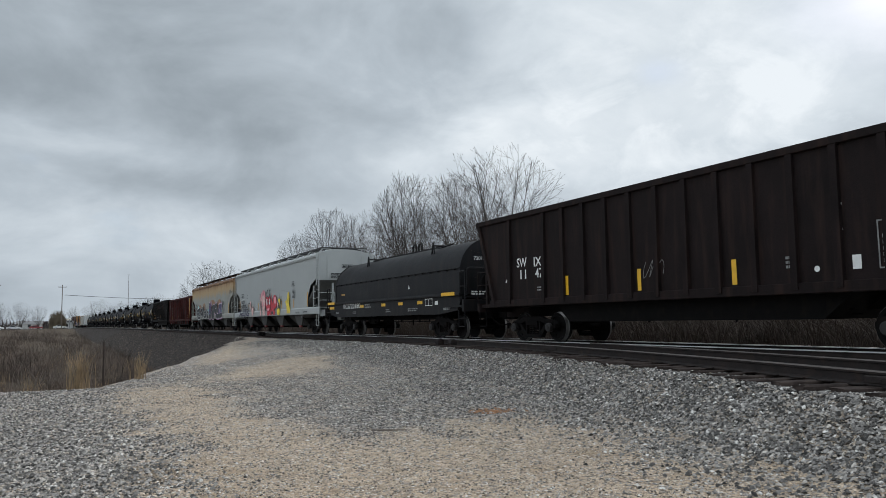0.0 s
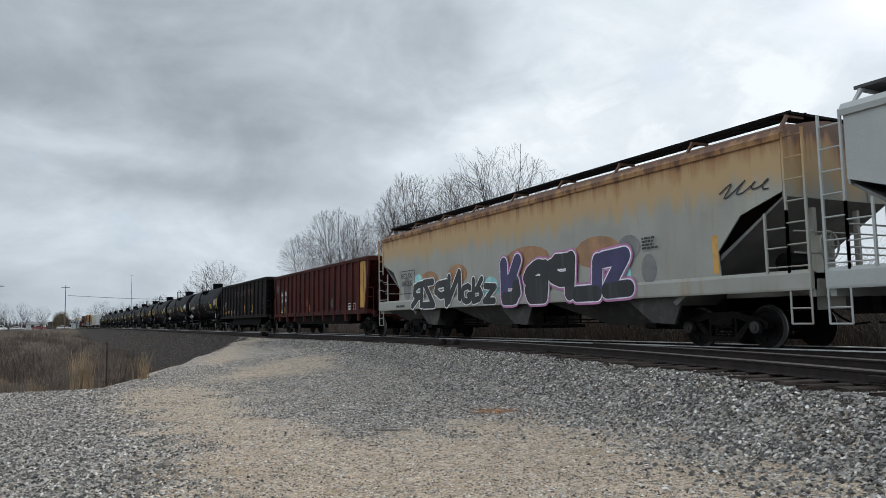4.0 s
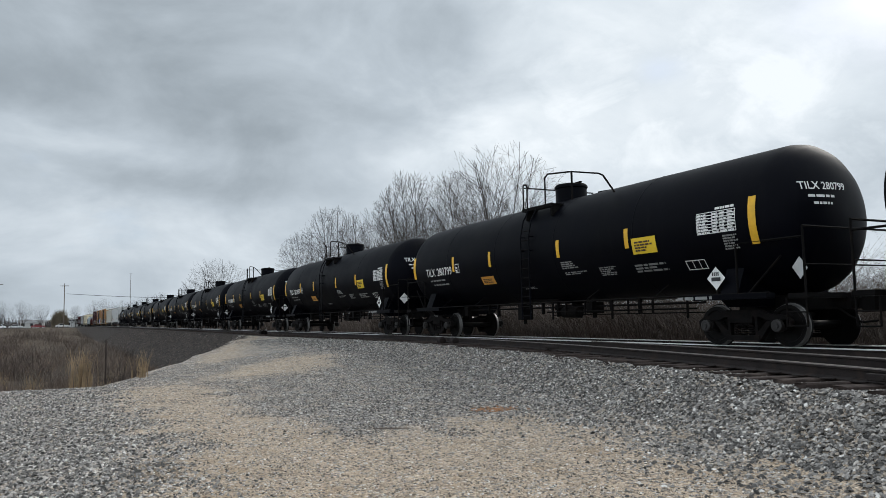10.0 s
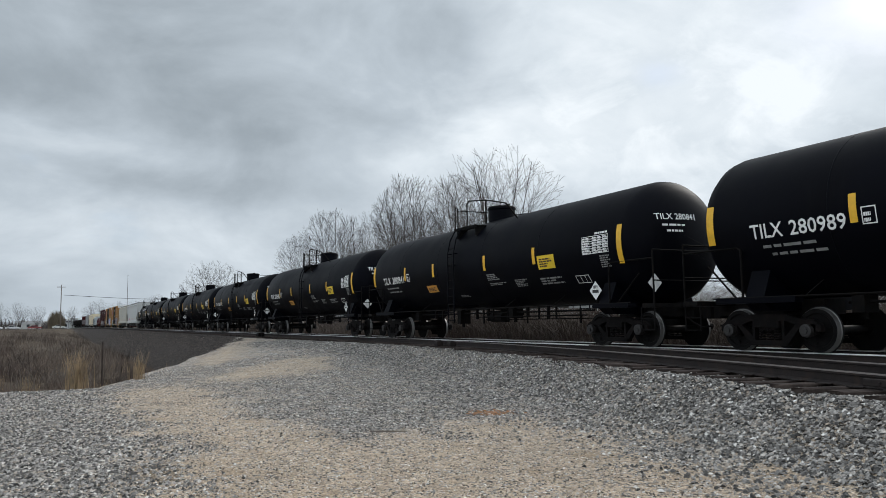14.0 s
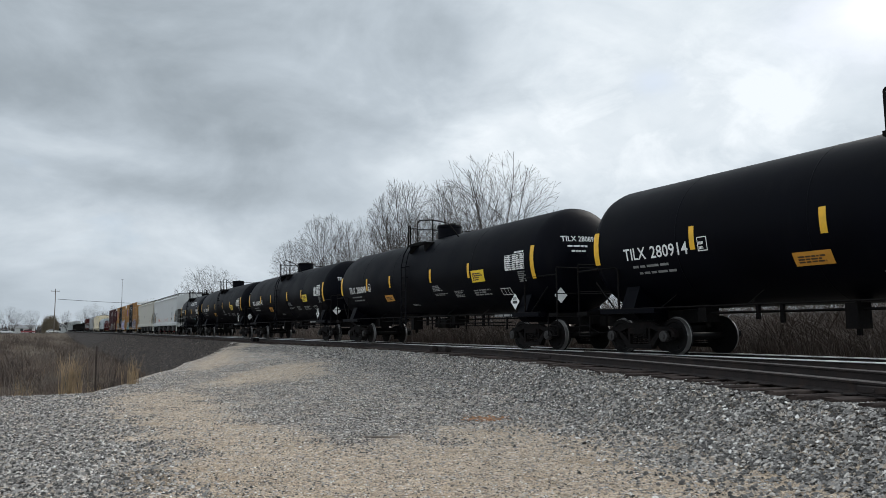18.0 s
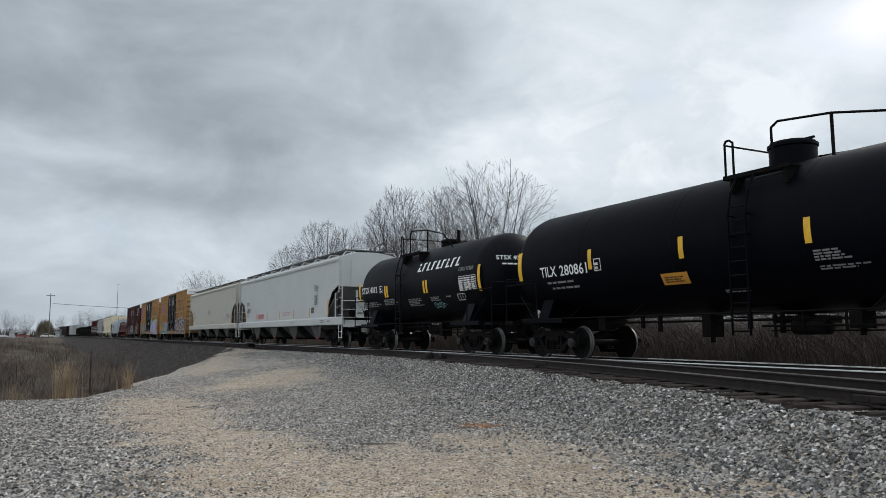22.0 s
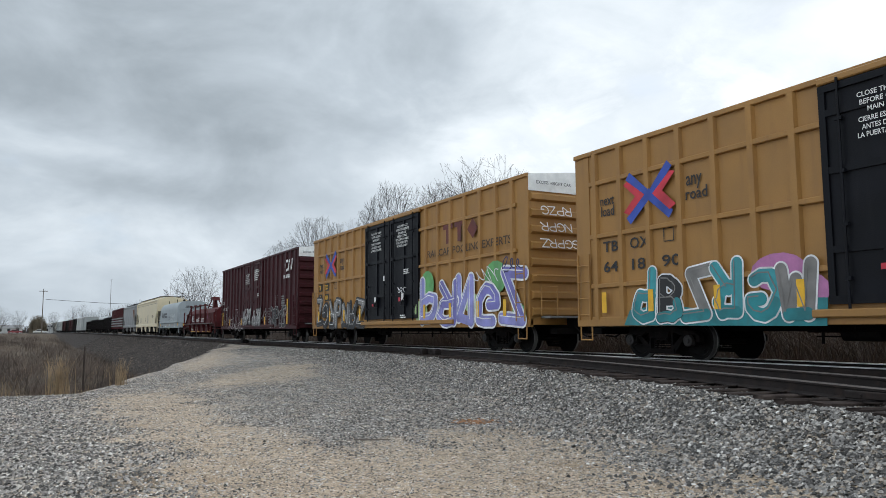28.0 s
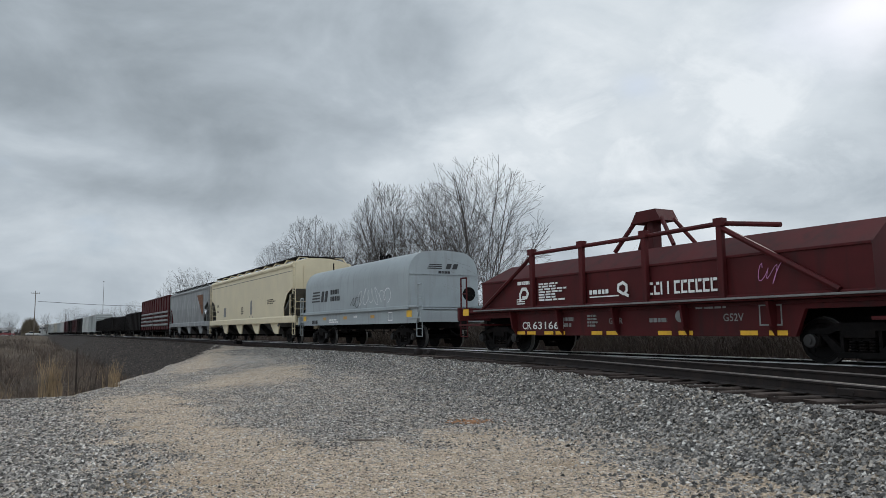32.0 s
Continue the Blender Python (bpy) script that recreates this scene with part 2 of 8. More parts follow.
GATE_RED = surf("faded_gate_red", (0.20, 0.022, 0.022), 0.7, var=0.35, scale=4, stain=(0.05, 0.02, 0.018), amount=0.4)
DARK_GRATING = surf("dark_grating", (0.055, 0.055, 0.057), 0.7, 0.2, var=0.25, scale=4)
INK_WHITE = surf("white_lettering", (0.72, 0.72, 0.70), 0.6, var=0.1, scale=6, bump=0)
INK_GREY = surf("worn_white_lettering", (0.20, 0.20, 0.195), 0.6, var=0.25, scale=6, bump=0)
INK_BLACK = surf("black_lettering", (0.02, 0.02, 0.022), 0.6, var=0.2, scale=6, bump=0)
INK_DIM = surf("worn_dark_lettering", (0.15, 0.15, 0.148), 0.6, var=0.25, scale=6, bump=0)
# grime, with the shade below the hoppers mixed into the dark base colour
HOPPER_SHADE_DIRT = surf("shaded_grimy_hopper_steel", (0.030, 0.028, 0.026), 0.8, var=0.35, scale=2, stain=(0.08, 0.07, 0.06), amount=0.35)
INK_BROWN = surf("brown_lettering", (0.055, 0.030, 0.015), 0.6, var=0.2, scale=6, bump=0)
STRIP_YELLOW = surf("yellow_reflector", (0.72, 0.40, 0.02), 0.45, var=0.12, scale=6, bump=0)
STRIP_ORANGE = surf("faded_reflector", (0.50, 0.27, 0.06), 0.5, var=0.15, scale=6, bump=0)
SIGN_YELLOW = surf("yellow_panel", (0.74, 0.50, 0.02), 0.5, var=0.08, scale=4, bump=0)
SIGN_ORANGE = surf("orange_panel", (0.55, 0.25, 0.03), 0.5, var=0.1, scale=4, bump=0)
SPRAY = {}
for spray_name, spray_rgb in (("pink", (0.70, 0.27, 0.30)), ("red", (0.50, 0.03, 0.05)), ("flesh", (0.72, 0.45, 0.42)), ("yellow", (0.75, 0.56, 0.05)),
                              ("teal", (0.02, 0.20, 0.22)), ("violet", (0.18, 0.17, 0.45)), ("navy", (0.04, 0.035, 0.10)), ("green", (0.12, 0.36, 0.12)),
                              ("white", (0.74, 0.74, 0.74)), ("black", (0.018, 0.018, 0.02)), ("ash", (0.17, 0.165, 0.16)), ("mauve", (0.42, 0.16, 0.33)),
                              ("tawny", (0.30, 0.16, 0.08)), ("mist", (0.40, 0.37, 0.36)), ("silver", (0.30, 0.29, 0.28)), ("chrome", (0.20, 0.19, 0.18)), ("blue", (0.03, 0.07, 0.35)), ("lime", (0.38, 0.52, 0.24)), ("lilac", (0.26, 0.26, 0.56)), ("aqua_deep", (0.04, 0.26, 0.29)), ("aqua", (0.25, 0.50, 0.50))):
    SPRAY[spray_name] = surf("spray_" + spray_name, spray_rgb, 0.6, var=0.3, scale=2.2, bump=0, stain=tuple(.45 * v + .05 for v in spray_rgb), amount=0.3, streak=1)

# ---- shapes ----
class Shape:
    """Collects faces of simple solids and becomes one mesh."""

    def __init__(self):
        self.v, self.f = [], []

    def add(self, verts, faces):
        k = len(self.v)
        self.v += [tuple(c) for c in verts]
        self.f += [tuple(i + k for i in f) for f in faces]
        return self

    def box(self, x0, x1, y0, y1, z0, z1):
        return self.add([(x, y, z) for x in (x0, x1) for y in (y0, y1) for z in (z0, z1)],
                        [(0, 1, 3, 2), (4, 6, 7, 5), (0, 4, 5, 1), (2, 3, 7, 6), (0, 2, 6, 4), (1, 5, 7, 3)])

    def prism(self, poly, axis, a, b):
        """A polygon given in the two other axes (in x, y, z order), from a to b along the axis."""
        def put(p, w):
            return (w, p[0], p[1]) if axis == "x" else (p[0], w, p[1]) if axis == "y" else (p[0], p[1], w)
        n = len(poly)
        verts = [put(p, a) for p in poly] + [put(p, b) for p in poly]
        faces = [tuple(range(n))[::-1], tuple(range(n, 2 * n))] + [(i, (i + 1) % n, n + (i + 1) % n, n + i) for i in range(n)]
        return self.add(verts, faces)

    def beam(self, x0, x1, y0, y1, z0, z1, c=0.012):
        """A box along x with chamfered long edges."""
        return self.prism([(y0 + c, z0), (y1 - c, z0), (y1, z0 + c), (y1, z1 - c), (y1 - c, z1), (y0 + c, z1), (y0, z1 - c), (y0, z0 + c)], "x", x0, x1)

    def post(self, x0, x1, y0, y1, z0, z1, c=0.012):
        return self.prism([(x0 + c, y0), (x1 - c, y0), (x1, y0 + c), (x1, y1 - c), (x1 - c, y1), (x0 + c, y1), (x0, y1 - c), (x0, y0 + c)], "z", z0, z1)

    def tube(self, p, q, r, n=6, r2=None):
        p, q = Vector(p), Vector(q)
        d = (q - p).normalized()
        u = d.cross(Vector((0, 0, 1)) if abs(d.z) < 0.9 else Vector((1, 0, 0))).normalized()
        w = d.cross(u)
        r2 = r if r2 is None else r2
        ring = [(math.cos(2 * math.pi * i / n), math.sin(2 * math.pi * i / n)) for i in range(n)]
        verts = [p + (u * a + w * b) * r for a, b in ring] + [q + (u * a + w * b) * r2 for a, b in ring]
        return self.add(verts, [tuple(range(n))[::-1], tuple(range(n, 2 * n))] + [(i, (i + 1) % n, n + (i + 1) % n, n + i) for i in range(n)])

    def pipe(self, pts, r, n=6):
        for a, b in zip(pts, pts[1:]):
            self.tube(a, b, r, n)
        return self

    def lathe(self, prof, axis, cx, cy, n=24):
        """prof: (place along the axis, radius); cx, cy: the axis's place in the two other axes."""
        verts, faces = [], []
        for a, r in prof:
            for i in range(n):
                p, q = cx + r * math.cos(2 * math.pi * i / n), cy + r * math.sin(2 * math.pi * i / n)
                verts.append((a, p, q) if axis == "x" else (p, a, q) if axis == "y" else (p, q, a))
        for k in range(len(prof) - 1):
            faces += [(k * n + i, k * n + (i + 1) % n, (k + 1) * n + (i + 1) % n, (k + 1) * n + i) for i in range(n)]
        faces += [tuple(range(n))[::-1], tuple(range((len(prof) - 1) * n, len(prof) * n))]
        return self.add(verts, faces)

    def mesh(self, name, smooth=False):
        me = bpy.data.meshes.new(name)
        me.from_pydata(self.v, [], self.f)
        bm = bmesh.new()
        bm.from_mesh(me)
        bmesh.ops.recalc_face_normals(bm, faces=bm.faces)
        bm.to_mesh(me)
        bm.free()
        if smooth:
            me.polygons.foreach_set("use_smooth", [True] * len(me.polygons))
            me.set_sharp_from_angle(angle=radians(38))
        return me


def part(name, shape, material, parent, label="", smooth=False):
    """One mesh under a thing or a part, in its parent's space."""
    me = shape.mesh(name, smooth) if isinstance(shape, Shape) else shape
    if not me.materials:
        me.materials.append(material)
    ob = new(name, me)
    ob.parent = parent
    if label:
        tagged(ob, label)
    return ob


def thing(name, label, category, group="", kind=""):
    return tagged(new(name), label, category, group, kind)


# lettering and painted marks, drawn in the plane (across, up) and then laid on a side
LETTERS = {}


def lettering(text):
    """Points and faces of a word with capitals 1 high, and its width."""
    if text not in LETTERS:
        cu = bpy.data.curves.new("lettering", "FONT")
        cu.body, cu.size, cu.resolution_u, cu.offset = text, 1.0, 2, 0.012
        ob = bpy.data.objects.new("lettering", cu)
        me = bpy.data.meshes.new_from_object(ob)
        v = [(p.co.x, p.co.y) for p in me.vertices]
        lo, hi = min(p[0] for p in v), max(p[0] for p in v)
        top = max(p[1] for p in v)
        LETTERS[text] = ([((a - lo) / top, b / top) for a, b in v], [tuple(f.vertices) for f in me.polygons], (hi - lo) / top)
        bpy.data.objects.remove(ob)
        bpy.data.curves.remove(cu)
        bpy.data.meshes.remove(me)
    return LETTERS[text]


def word(text, x, z, h, width=None):
    v, f, w = lettering(text)
    sx = h if width is None else width / w
    return [(x + a * sx, z + b * h) for a, b in v], f


def rect(x0, x1, z0, z1, n=1):
    v = [(x, z0 + (z1 - z0) * k / n) for k in range(n + 1) for x in (x0, x1)]
    return v, [(2 * k, 2 * k + 1, 2 * k + 3, 2 * k + 2) for k in range(n)]


def poly(*pts):
    return list(pts), [tuple(range(len(pts)))]


def merge(*shapes):
    v, f = [], []
    for a, b in shapes:
        f += [tuple(i + len(v) for i in g) for g in b]
        v += a
    return v, f


def moved(shape, dx):
    return [(a + dx, b) for a, b in shape[0]], shape[1]


def rows(x, z, w, h, n, seed=1, fill=0.62):
    """Lines of small print, too small to read: rows of bars."""
    rnd = random.Random(seed)
    out, pitch = [], h / n
    for k in range(n):
        a, end = x, x + w * rnd.uniform(0.6, 1)
        while a < end:
            b = min(end, a + w * rnd.uniform(0.08, 0.26))
            out.append(rect(a, b, z + h - (k + 1) * pitch, z + h - (k + 1 - fill) * pitch))
            a = b + w * 0.035
    return merge(*out)


def lines(texts, x, z, w, h, pitch):
    """Centred lines of readable lettering, from the top line down; w: the longest line's width."""
    long = max(lettering(t)[2] for t in texts)
    out = []
    for k, t in enumerate(texts):
        a = lettering(t)[2] / long * w
        out.append(word(t, x + (w - a) / 2, z - k * pitch, h, a))
    return merge(*out)


def outline(x0, x1, z0, z1, t):
    return merge(rect(x0, x1, z0, z0 + t), rect(x0, x1, z1 - t, z1), rect(x0, x0 + t, z0 + t, z1 - t), rect(x1 - t, x1, z0 + t, z1 - t))


def stroke(pts, w):
    """A brush line of width w through the points."""
    out = []
    for (a, b), (c, d) in zip(pts, pts[1:]):
        l = math.hypot(c - a, d - b) or 1
        nx, nz = -(d - b) / l * w / 2, (c - a) / l * w / 2
        ex, ez = (c - a) / l * w / 3, (d - b) / l * w / 3
        out.append(poly((a - ex + nx, b - ez + nz), (a - ex - nx, b - ez - nz), (c + ex - nx, d + ez - nz), (c + ex + nx, d + ez + nz)))
    return merge(*out)


def disc(x, z, rx, rz=None, n=14, turn=0.0):
    rz = rx if rz is None else rz
    return poly(*[(x + rx * math.cos(2 * math.pi * i / n + turn), z + rz * math.sin(2 * math.pi * i / n + turn)) for i in range(n)])


def layers(v, f):
    """Each separate piece of a mark a hair above the one before, so that strokes may cross."""
    root = list(range(len(v)))

    def find(i):
        while root[i] != i:
            root[i] = root[root[i]]
            i = root[i]
        return i

    for g in f:
        for i in g[1:]:
            root[find(i)] = find(g[0])
    order = {}
    return [0.0003 * (order.setdefault(find(i), len(order)) % 11) for i in range(len(v))]


def paint(name, shape, material, parent, y=-1.586, lift=0.0, label=""):
    """A mark on a flat side that faces the line's open side; separate patches become parts of their own."""
    v, f = shape
    if name in ("spray_patch", "patch") and len(f) > 1:
        for k, g in enumerate(f):
            paint(name, ([v[i] for i in g], [tuple(range(len(g)))]), material, parent, y, lift + .0003 * k, label)
        return None
    s = Shape()
    s.v, s.f = [(a, y - 0.006 - lift - h, b) for (a, b), h in zip(v, layers(v, f))], f
    return part(name, s, material, parent, label)


def paint_round(name, shape, material, parent, radius, zc, lift=0.008, label=""):
    """A mark on the flank of a lying cylinder; heights are true heights."""
    v, f = shape
    s = Shape()
    out = []
    for (a, b), h in zip(v, layers(v, f)):
        q, r = max(-1.45, min(1.45, (b - zc) / radius)), radius + lift + h
        out.append((a, -r * math.cos(q), zc + r * math.sin(q)))
    s.v, s.f = out, f
    return part(name, s, material, parent, label)


def paint_end(name, shape, material, parent, x, label=""):
    """A mark on a flat end that faces +x; the shape's 'across' runs along y."""
    v, f = shape
    s = Shape()
    s.v, s.f = [(x + 0.006 + h, a, b) for (a, b), h in zip(v, layers(v, f))], f
    return part(name, s, material, parent, label)


def ladder(x0, x1, y, z0, z1, step=0.36, r=0.016):
    s = Shape()
    for x in (x0, x1):
        s.box(x - 0.022, x + 0.022, y - 0.012, y + 0.03, z0, z1)
    z = z0 + 0.12
    while z < z1:
        s.tube((x0, y, z), (x1, y, z), r)
        z += step
    return s


def bow(cx, cz, rx, rz, a0, a1, n=7):
    return [(cx + rx * math.cos(radians(a0 + (a1 - a0) * k / n)), cz + rz * math.sin(radians(a0 + (a1 - a0) * k / n))) for k in range(n + 1)]


# bent strokes in a unit box, for illegible sprayed forms
FORMS = {
    "A": [[(0, 0), (.45, 1), (.6, 1), (1, 0)], [(.2, .36), (.8, .36)]],
    "B": [[(.1, 0), (.1, 1)], [(.1, 1)] + bow(.45, .76, .42, .24, 90, -90) + [(.1, .52)], [(.1, .5)] + bow(.45, .26, .52, .26, 90, -90) + [(.1, 0)]],
    "C": [bow(.55, .5, .5, .5, 50, 310, 9)],
    "D": [[(.1, 0), (.1, 1)], [(.1, 1)] + bow(.4, .5, .55, .5, 90, -90) + [(.1, 0)]],
    "E": [[(.95, 1), (.1, .95), (.1, .05), (1, 0)], [(.1, .52), (.8, .55)]],
    "G": [bow(.5, .5, .5, .5, 50, 320, 9) + [(.95, .42), (.6, .42)]],
    "H": [[(.1, 0), (.1, 1)], [(.9, 0), (.9, 1)], [(.1, .5), (.9, .5)]],
    "I": [[(.5, 0), (.5, 1)]],
    "L": [[(.15, 1), (.1, .06), (1, 0)]],
    "M": [[(0, 0), (.15, 1), (.5, .35), (.85, 1), (1, 0)]],
    "N": [[(.05, 0), (.1, 1), (.9, .05), (.95, 1)]],
    "O": [bow(.5, .5, .5, .5, 0, 360, 12)],
    "P": [[(.1, 0), (.1, 1)], [(.1, 1)] + bow(.5, .74, .45, .26, 90, -90) + [(.1, .48)]],
    "R": [[(.1, 0), (.1, 1)], [(.1, 1)] + bow(.5, .74, .42, .26, 90, -90) + [(.1, .48)], [(.45, .48), (1, 0)]],
    "S": [bow(.52, .74, .42, .26, 20, 250) + bow(.48, .25, .46, .26, 80, -160)],
    "T": [[(0, .98), (1, 1)], [(.5, 1), (.45, 0)]],
    "U": [[(.08, 1)] + bow(.5, .42, .44, .42, 180, 360) + [(.94, 1)]],
    "W": [[(0, 1), (.22, 0), (.5, .7), (.78, 0), (1, 1)]],
    "Y": [[(0, 1), (.5, .5), (1, 1)], [(.5, .5), (.42, 0)]],
    "Z": [[(.05, 1), (.95, 1), (.05, 0), (1, 0)]],
}


def fat(pts, w):
    """A round-ended brush line, one outline for each stretch between two points."""
    out = []
    for (a, b), (c, d) in zip(pts, pts[1:]):
        q = math.atan2(d - b, c - a)
        cap = [radians(90 + 22.5 * k) for k in range(9)]
        out.append(poly(*[(a + w / 2 * math.cos(q + u), b + w / 2 * math.sin(q + u)) for u in cap], *[(c + w / 2 * math.cos(q + u + math.pi), d + w / 2 * math.sin(q + u + math.pi)) for u in cap]))
    return merge(*out)


def sprayed(parent, glyphs, x0, z0, w, h, fills, edge, y, seed, body=.30, rim=.07, slant=.12, shine=None, halo=None):
    """A spray-painted piece: each form is an edge line, a filled body and thin shine strokes; body and rim are shares of the height."""
    rnd = random.Random(seed)
    step = w / len(glyphs)
    for i, g in enumerate(glyphs):
        flip, over = rnd.random() < .6, rnd.random() < .6
        gw, gh = step * rnd.uniform(1.02, 1.2), h * rnd.uniform(.84, 1.08)
        gx, gz, lean, rise = x0 + step * i + step * .04, z0 + h * rnd.uniform(-.07, .07), slant * rnd.uniform(-.4, 1.2), rnd.uniform(-.12, .12)
        half = body * h / 2
        lines_ = []
        for line in FORMS[g]:
            lines_.append([(gx + half + (a + lean * b) * max(.1, gw - 2 * half), max(z0 + half, gz + half + (b + rise * a) * (gh - 2 * half))) for a, b in [((1 - p if flip else p) + rnd.uniform(-.07, .07), (1 - q if over else q) + rnd.uniform(-.05, .05)) for p, q in line]])
        k = .004 * (i % 2)
        if halo:
            paint("spray_halo", merge(*[fat(q, (body + 2 * rim) * h + .10) for q in lines_]), SPRAY[halo], parent, y, .0)
        outer = paint("spray_letter", merge(*[fat(q, (body + 2 * rim) * h) for q in lines_]), SPRAY[edge], parent, y, .003 + k)
        paint("letter_fill", merge(*[fat(q, body * h) for q in lines_]), SPRAY[fills[(i + rnd.randrange(2)) % len(fills)]], outer, y, .009 + k)
        if len(fills) > 1:
            low = [[(a, b) for a, b in q if b < gz + gh * .45] for q in lines_]
            low = [q for q in low if len(q) > 1]
            if low:
                paint("letter_shade", merge(*[fat(q, body * h * .9) for q in low]), SPRAY[fills[-1]], outer, y, .013 + k)
        if shine:
            o = body * h * .24
            bits = [stroke([(a - o, b + o) for a, b in q], max(.018, body * h * .10)) for q in lines_]
            paint("letter_shine", merge(*bits), SPRAY[shine], outer, y, .017 + k)


def tag_line(name, parent, x0, z0, w, h, colour, y, seed, wide=0.025, n=14):
    """A quick hand-sprayed flourish: one looping line."""
    rnd = random.Random(seed)
    turns = max(2, n // 3)
    p1, p2, p3 = (rnd.uniform(0, 6.28) for k in range(3))
    step = w / turns
    pts = []
    for i in range(turns * 9 + 1):
        u = i / 9
        big = .5 + .5 * math.sin(u * 1.9 + p3)
        pts.append((x0 + step * u + step * (.35 + .3 * big) * math.sin(2 * math.pi * u + p1), z0 + h * (.5 + (.26 + .2 * big) * math.sin(2 * math.pi * u * (1 + .12 * math.sin(p2)) + p2) + .06 * math.sin(5 * u))))
    paint(name, stroke(pts, wide), SPRAY[colour], parent, y, 0.014)


MESH = {}


def kept(key, build):
    """Meshes that many cars share."""
    if key not in MESH:
        MESH[key] = build()
    return MESH[key]

# ---- ground: gravel pad, track bed, ditch and fields in one sheet ----
def siding_near(x):
    """The near rail of the siding, which leaves the main line by a turnout."""
    if x < -32:
        return 12.68
    return 12.68 - 0.0057 * (min(x, -2) + 32) ** 2 - (0.342 * (x + 2) if x > -2 else 0)


def line_bend(x):
    return (max(0.0, -130 - x) ** 2) / 12500


def smooth(a, b, v):
    v = min(1, max(0, (v - a) / (b - a)))
    return v * v * (3 - 2 * v)


def shoulder(x):
    return min(11.45, siding_near(min(x, 0)) - 0.55) - line_bend(x)


def pad_inside(x, y):
    e = (x + 26) * .316 + (y - 2.3) * .949 - .45
    return max(e, min(x + 21.5 - .2 * y, 1.5 - y))


def height(x, y):
    sh = shoulder(x)
    rough = 0.05 * noise.noise((x * .9, y * .9, 7)) + 0.02 * noise.noise((x * 3, y * 3, 1))
    if y > sh:
        far = y - (15.6 - line_bend(x))
        if far < 0:
            return -0.27 + .045 * smooth(-40, -28, x) + rough * .3
        return -0.27 - 0.8 * smooth(0, 3.5, far) + 0.5 * smooth(9, 45, far) + rough
    q = sh - y
    near = smooth(-40, -28, x)
    bank = -0.27 + .045 * near - max(0, q - .25 - .15 * near) / (2.0 - .4 * near) + rough * .5
    e = pad_inside(x, y) + 0.5 * noise.noise((x * .25, y * .25, 3)) + .3 * noise.noise((x * .9, y * 1.1, 13))
    pad = -0.93 + 0.55 * smooth(2.5, 10.5, y) * smooth(-13, -32, x) + rough * .5
    cross = smooth(-210, -285, x)
    wild = -1.75 - 1.0 * smooth(9, 4, q) * smooth(0, 3, q) * (1 - cross) + 1.35 * cross + .45 * smooth(0, -14, y) * (1 - cross) + rough * 3
    nat = wild + (pad - wild) * smooth(-2.6, 0.0, e)
    k = .12 + .16 * near
    d = max(0, k - abs(bank - nat)) / k
    return max(bank, nat) + d * d * k * .25


def in_poly(pts, x, y):
    c = False
    for (a, b), (p, q) in zip(pts, pts[1:] + pts[:1]):
        if (b > y) != (q > y) and x < (p - a) * (y - b) / (q - b) + a:
            c = not c
    return c


# the worn tan wheel path across the pad, and its two faded branches
TAN = [[(-7.6, 0.5), (-10.2, 1.0), (-13.9, 1.1), (-20.1, 1.1), (-22.6, 3.2), (-18.0, 3.7), (-14.3, 3.2), (-10.9, 3.7), (-9.3, 4.6), (-11.4, 6.4), (-10.2, 7.4), (-8.7, 7.3), (-6.3, 6.8), (-4.5, 7.4), (-1, 6), (-1, -1)],
       [(-22.7, 3.2), (-26.7, 6.7), (-27.7, 9.5), (-22.5, 7.6), (-20.9, 5.2)], [(-27.2, 4.0), (-36.4, 6.4), (-52.8, 11.4), (-48.7, 11.4), (-29.0, 5.9)]]


def zone(x, y):
    """Shares of tan grit, dry grass and dark bank."""
    tan = 0.0
    if -56 < x < 2 and -4 < y < 12:
        hits = [any(in_poly(p, x + a + .5 * noise.noise((x, y, 5)), y + b + .5 * noise.noise((x, y, 9))) for p in TAN) for a in (-.8, 0, .8) for b in (-.65, 0, .65)]
        tan = sum(hits) / 9
    e = pad_inside(x, y) + 0.5 * noise.noise((x * .25, y * .25, 3)) + .3 * noise.noise((x * .9, y * 1.1, 13))
    sh = shoulder(x)
    wild = 1 - smooth(-1.3, -.3, e)
    bank = smooth(-1.3, -.1, height(x, y)) * smooth(8, 5, sh - y) if x < -20 else 0
    bank *= 1 - smooth(-.4, .5, e)
    if y > sh:
        wild, bank = (1.0, 0.0) if y > 16.4 - line_bend(x) else (0.0, .9 if x < -44 else .25)
    elif wild > 0:
        onbank = smooth(6.5, 4.5, sh - y)
        bank = max(bank * wild, onbank * wild)
        wild *= 1 - onbank
    return tan, wild, bank


def axis(lo, hi, fine_lo, fine_hi, fine, grow=1.1):
    out, v, s = [], fine_lo, fine
    while v < fine_hi:
        out.append(v)
        v += fine
    while v < hi:
        out.append(v)
        s *= grow
        v += s
    down, s, v = [], fine, fine_lo
    while v > lo:
        s *= grow
        v -= s
        down.append(v)
    return down[::-1] + out


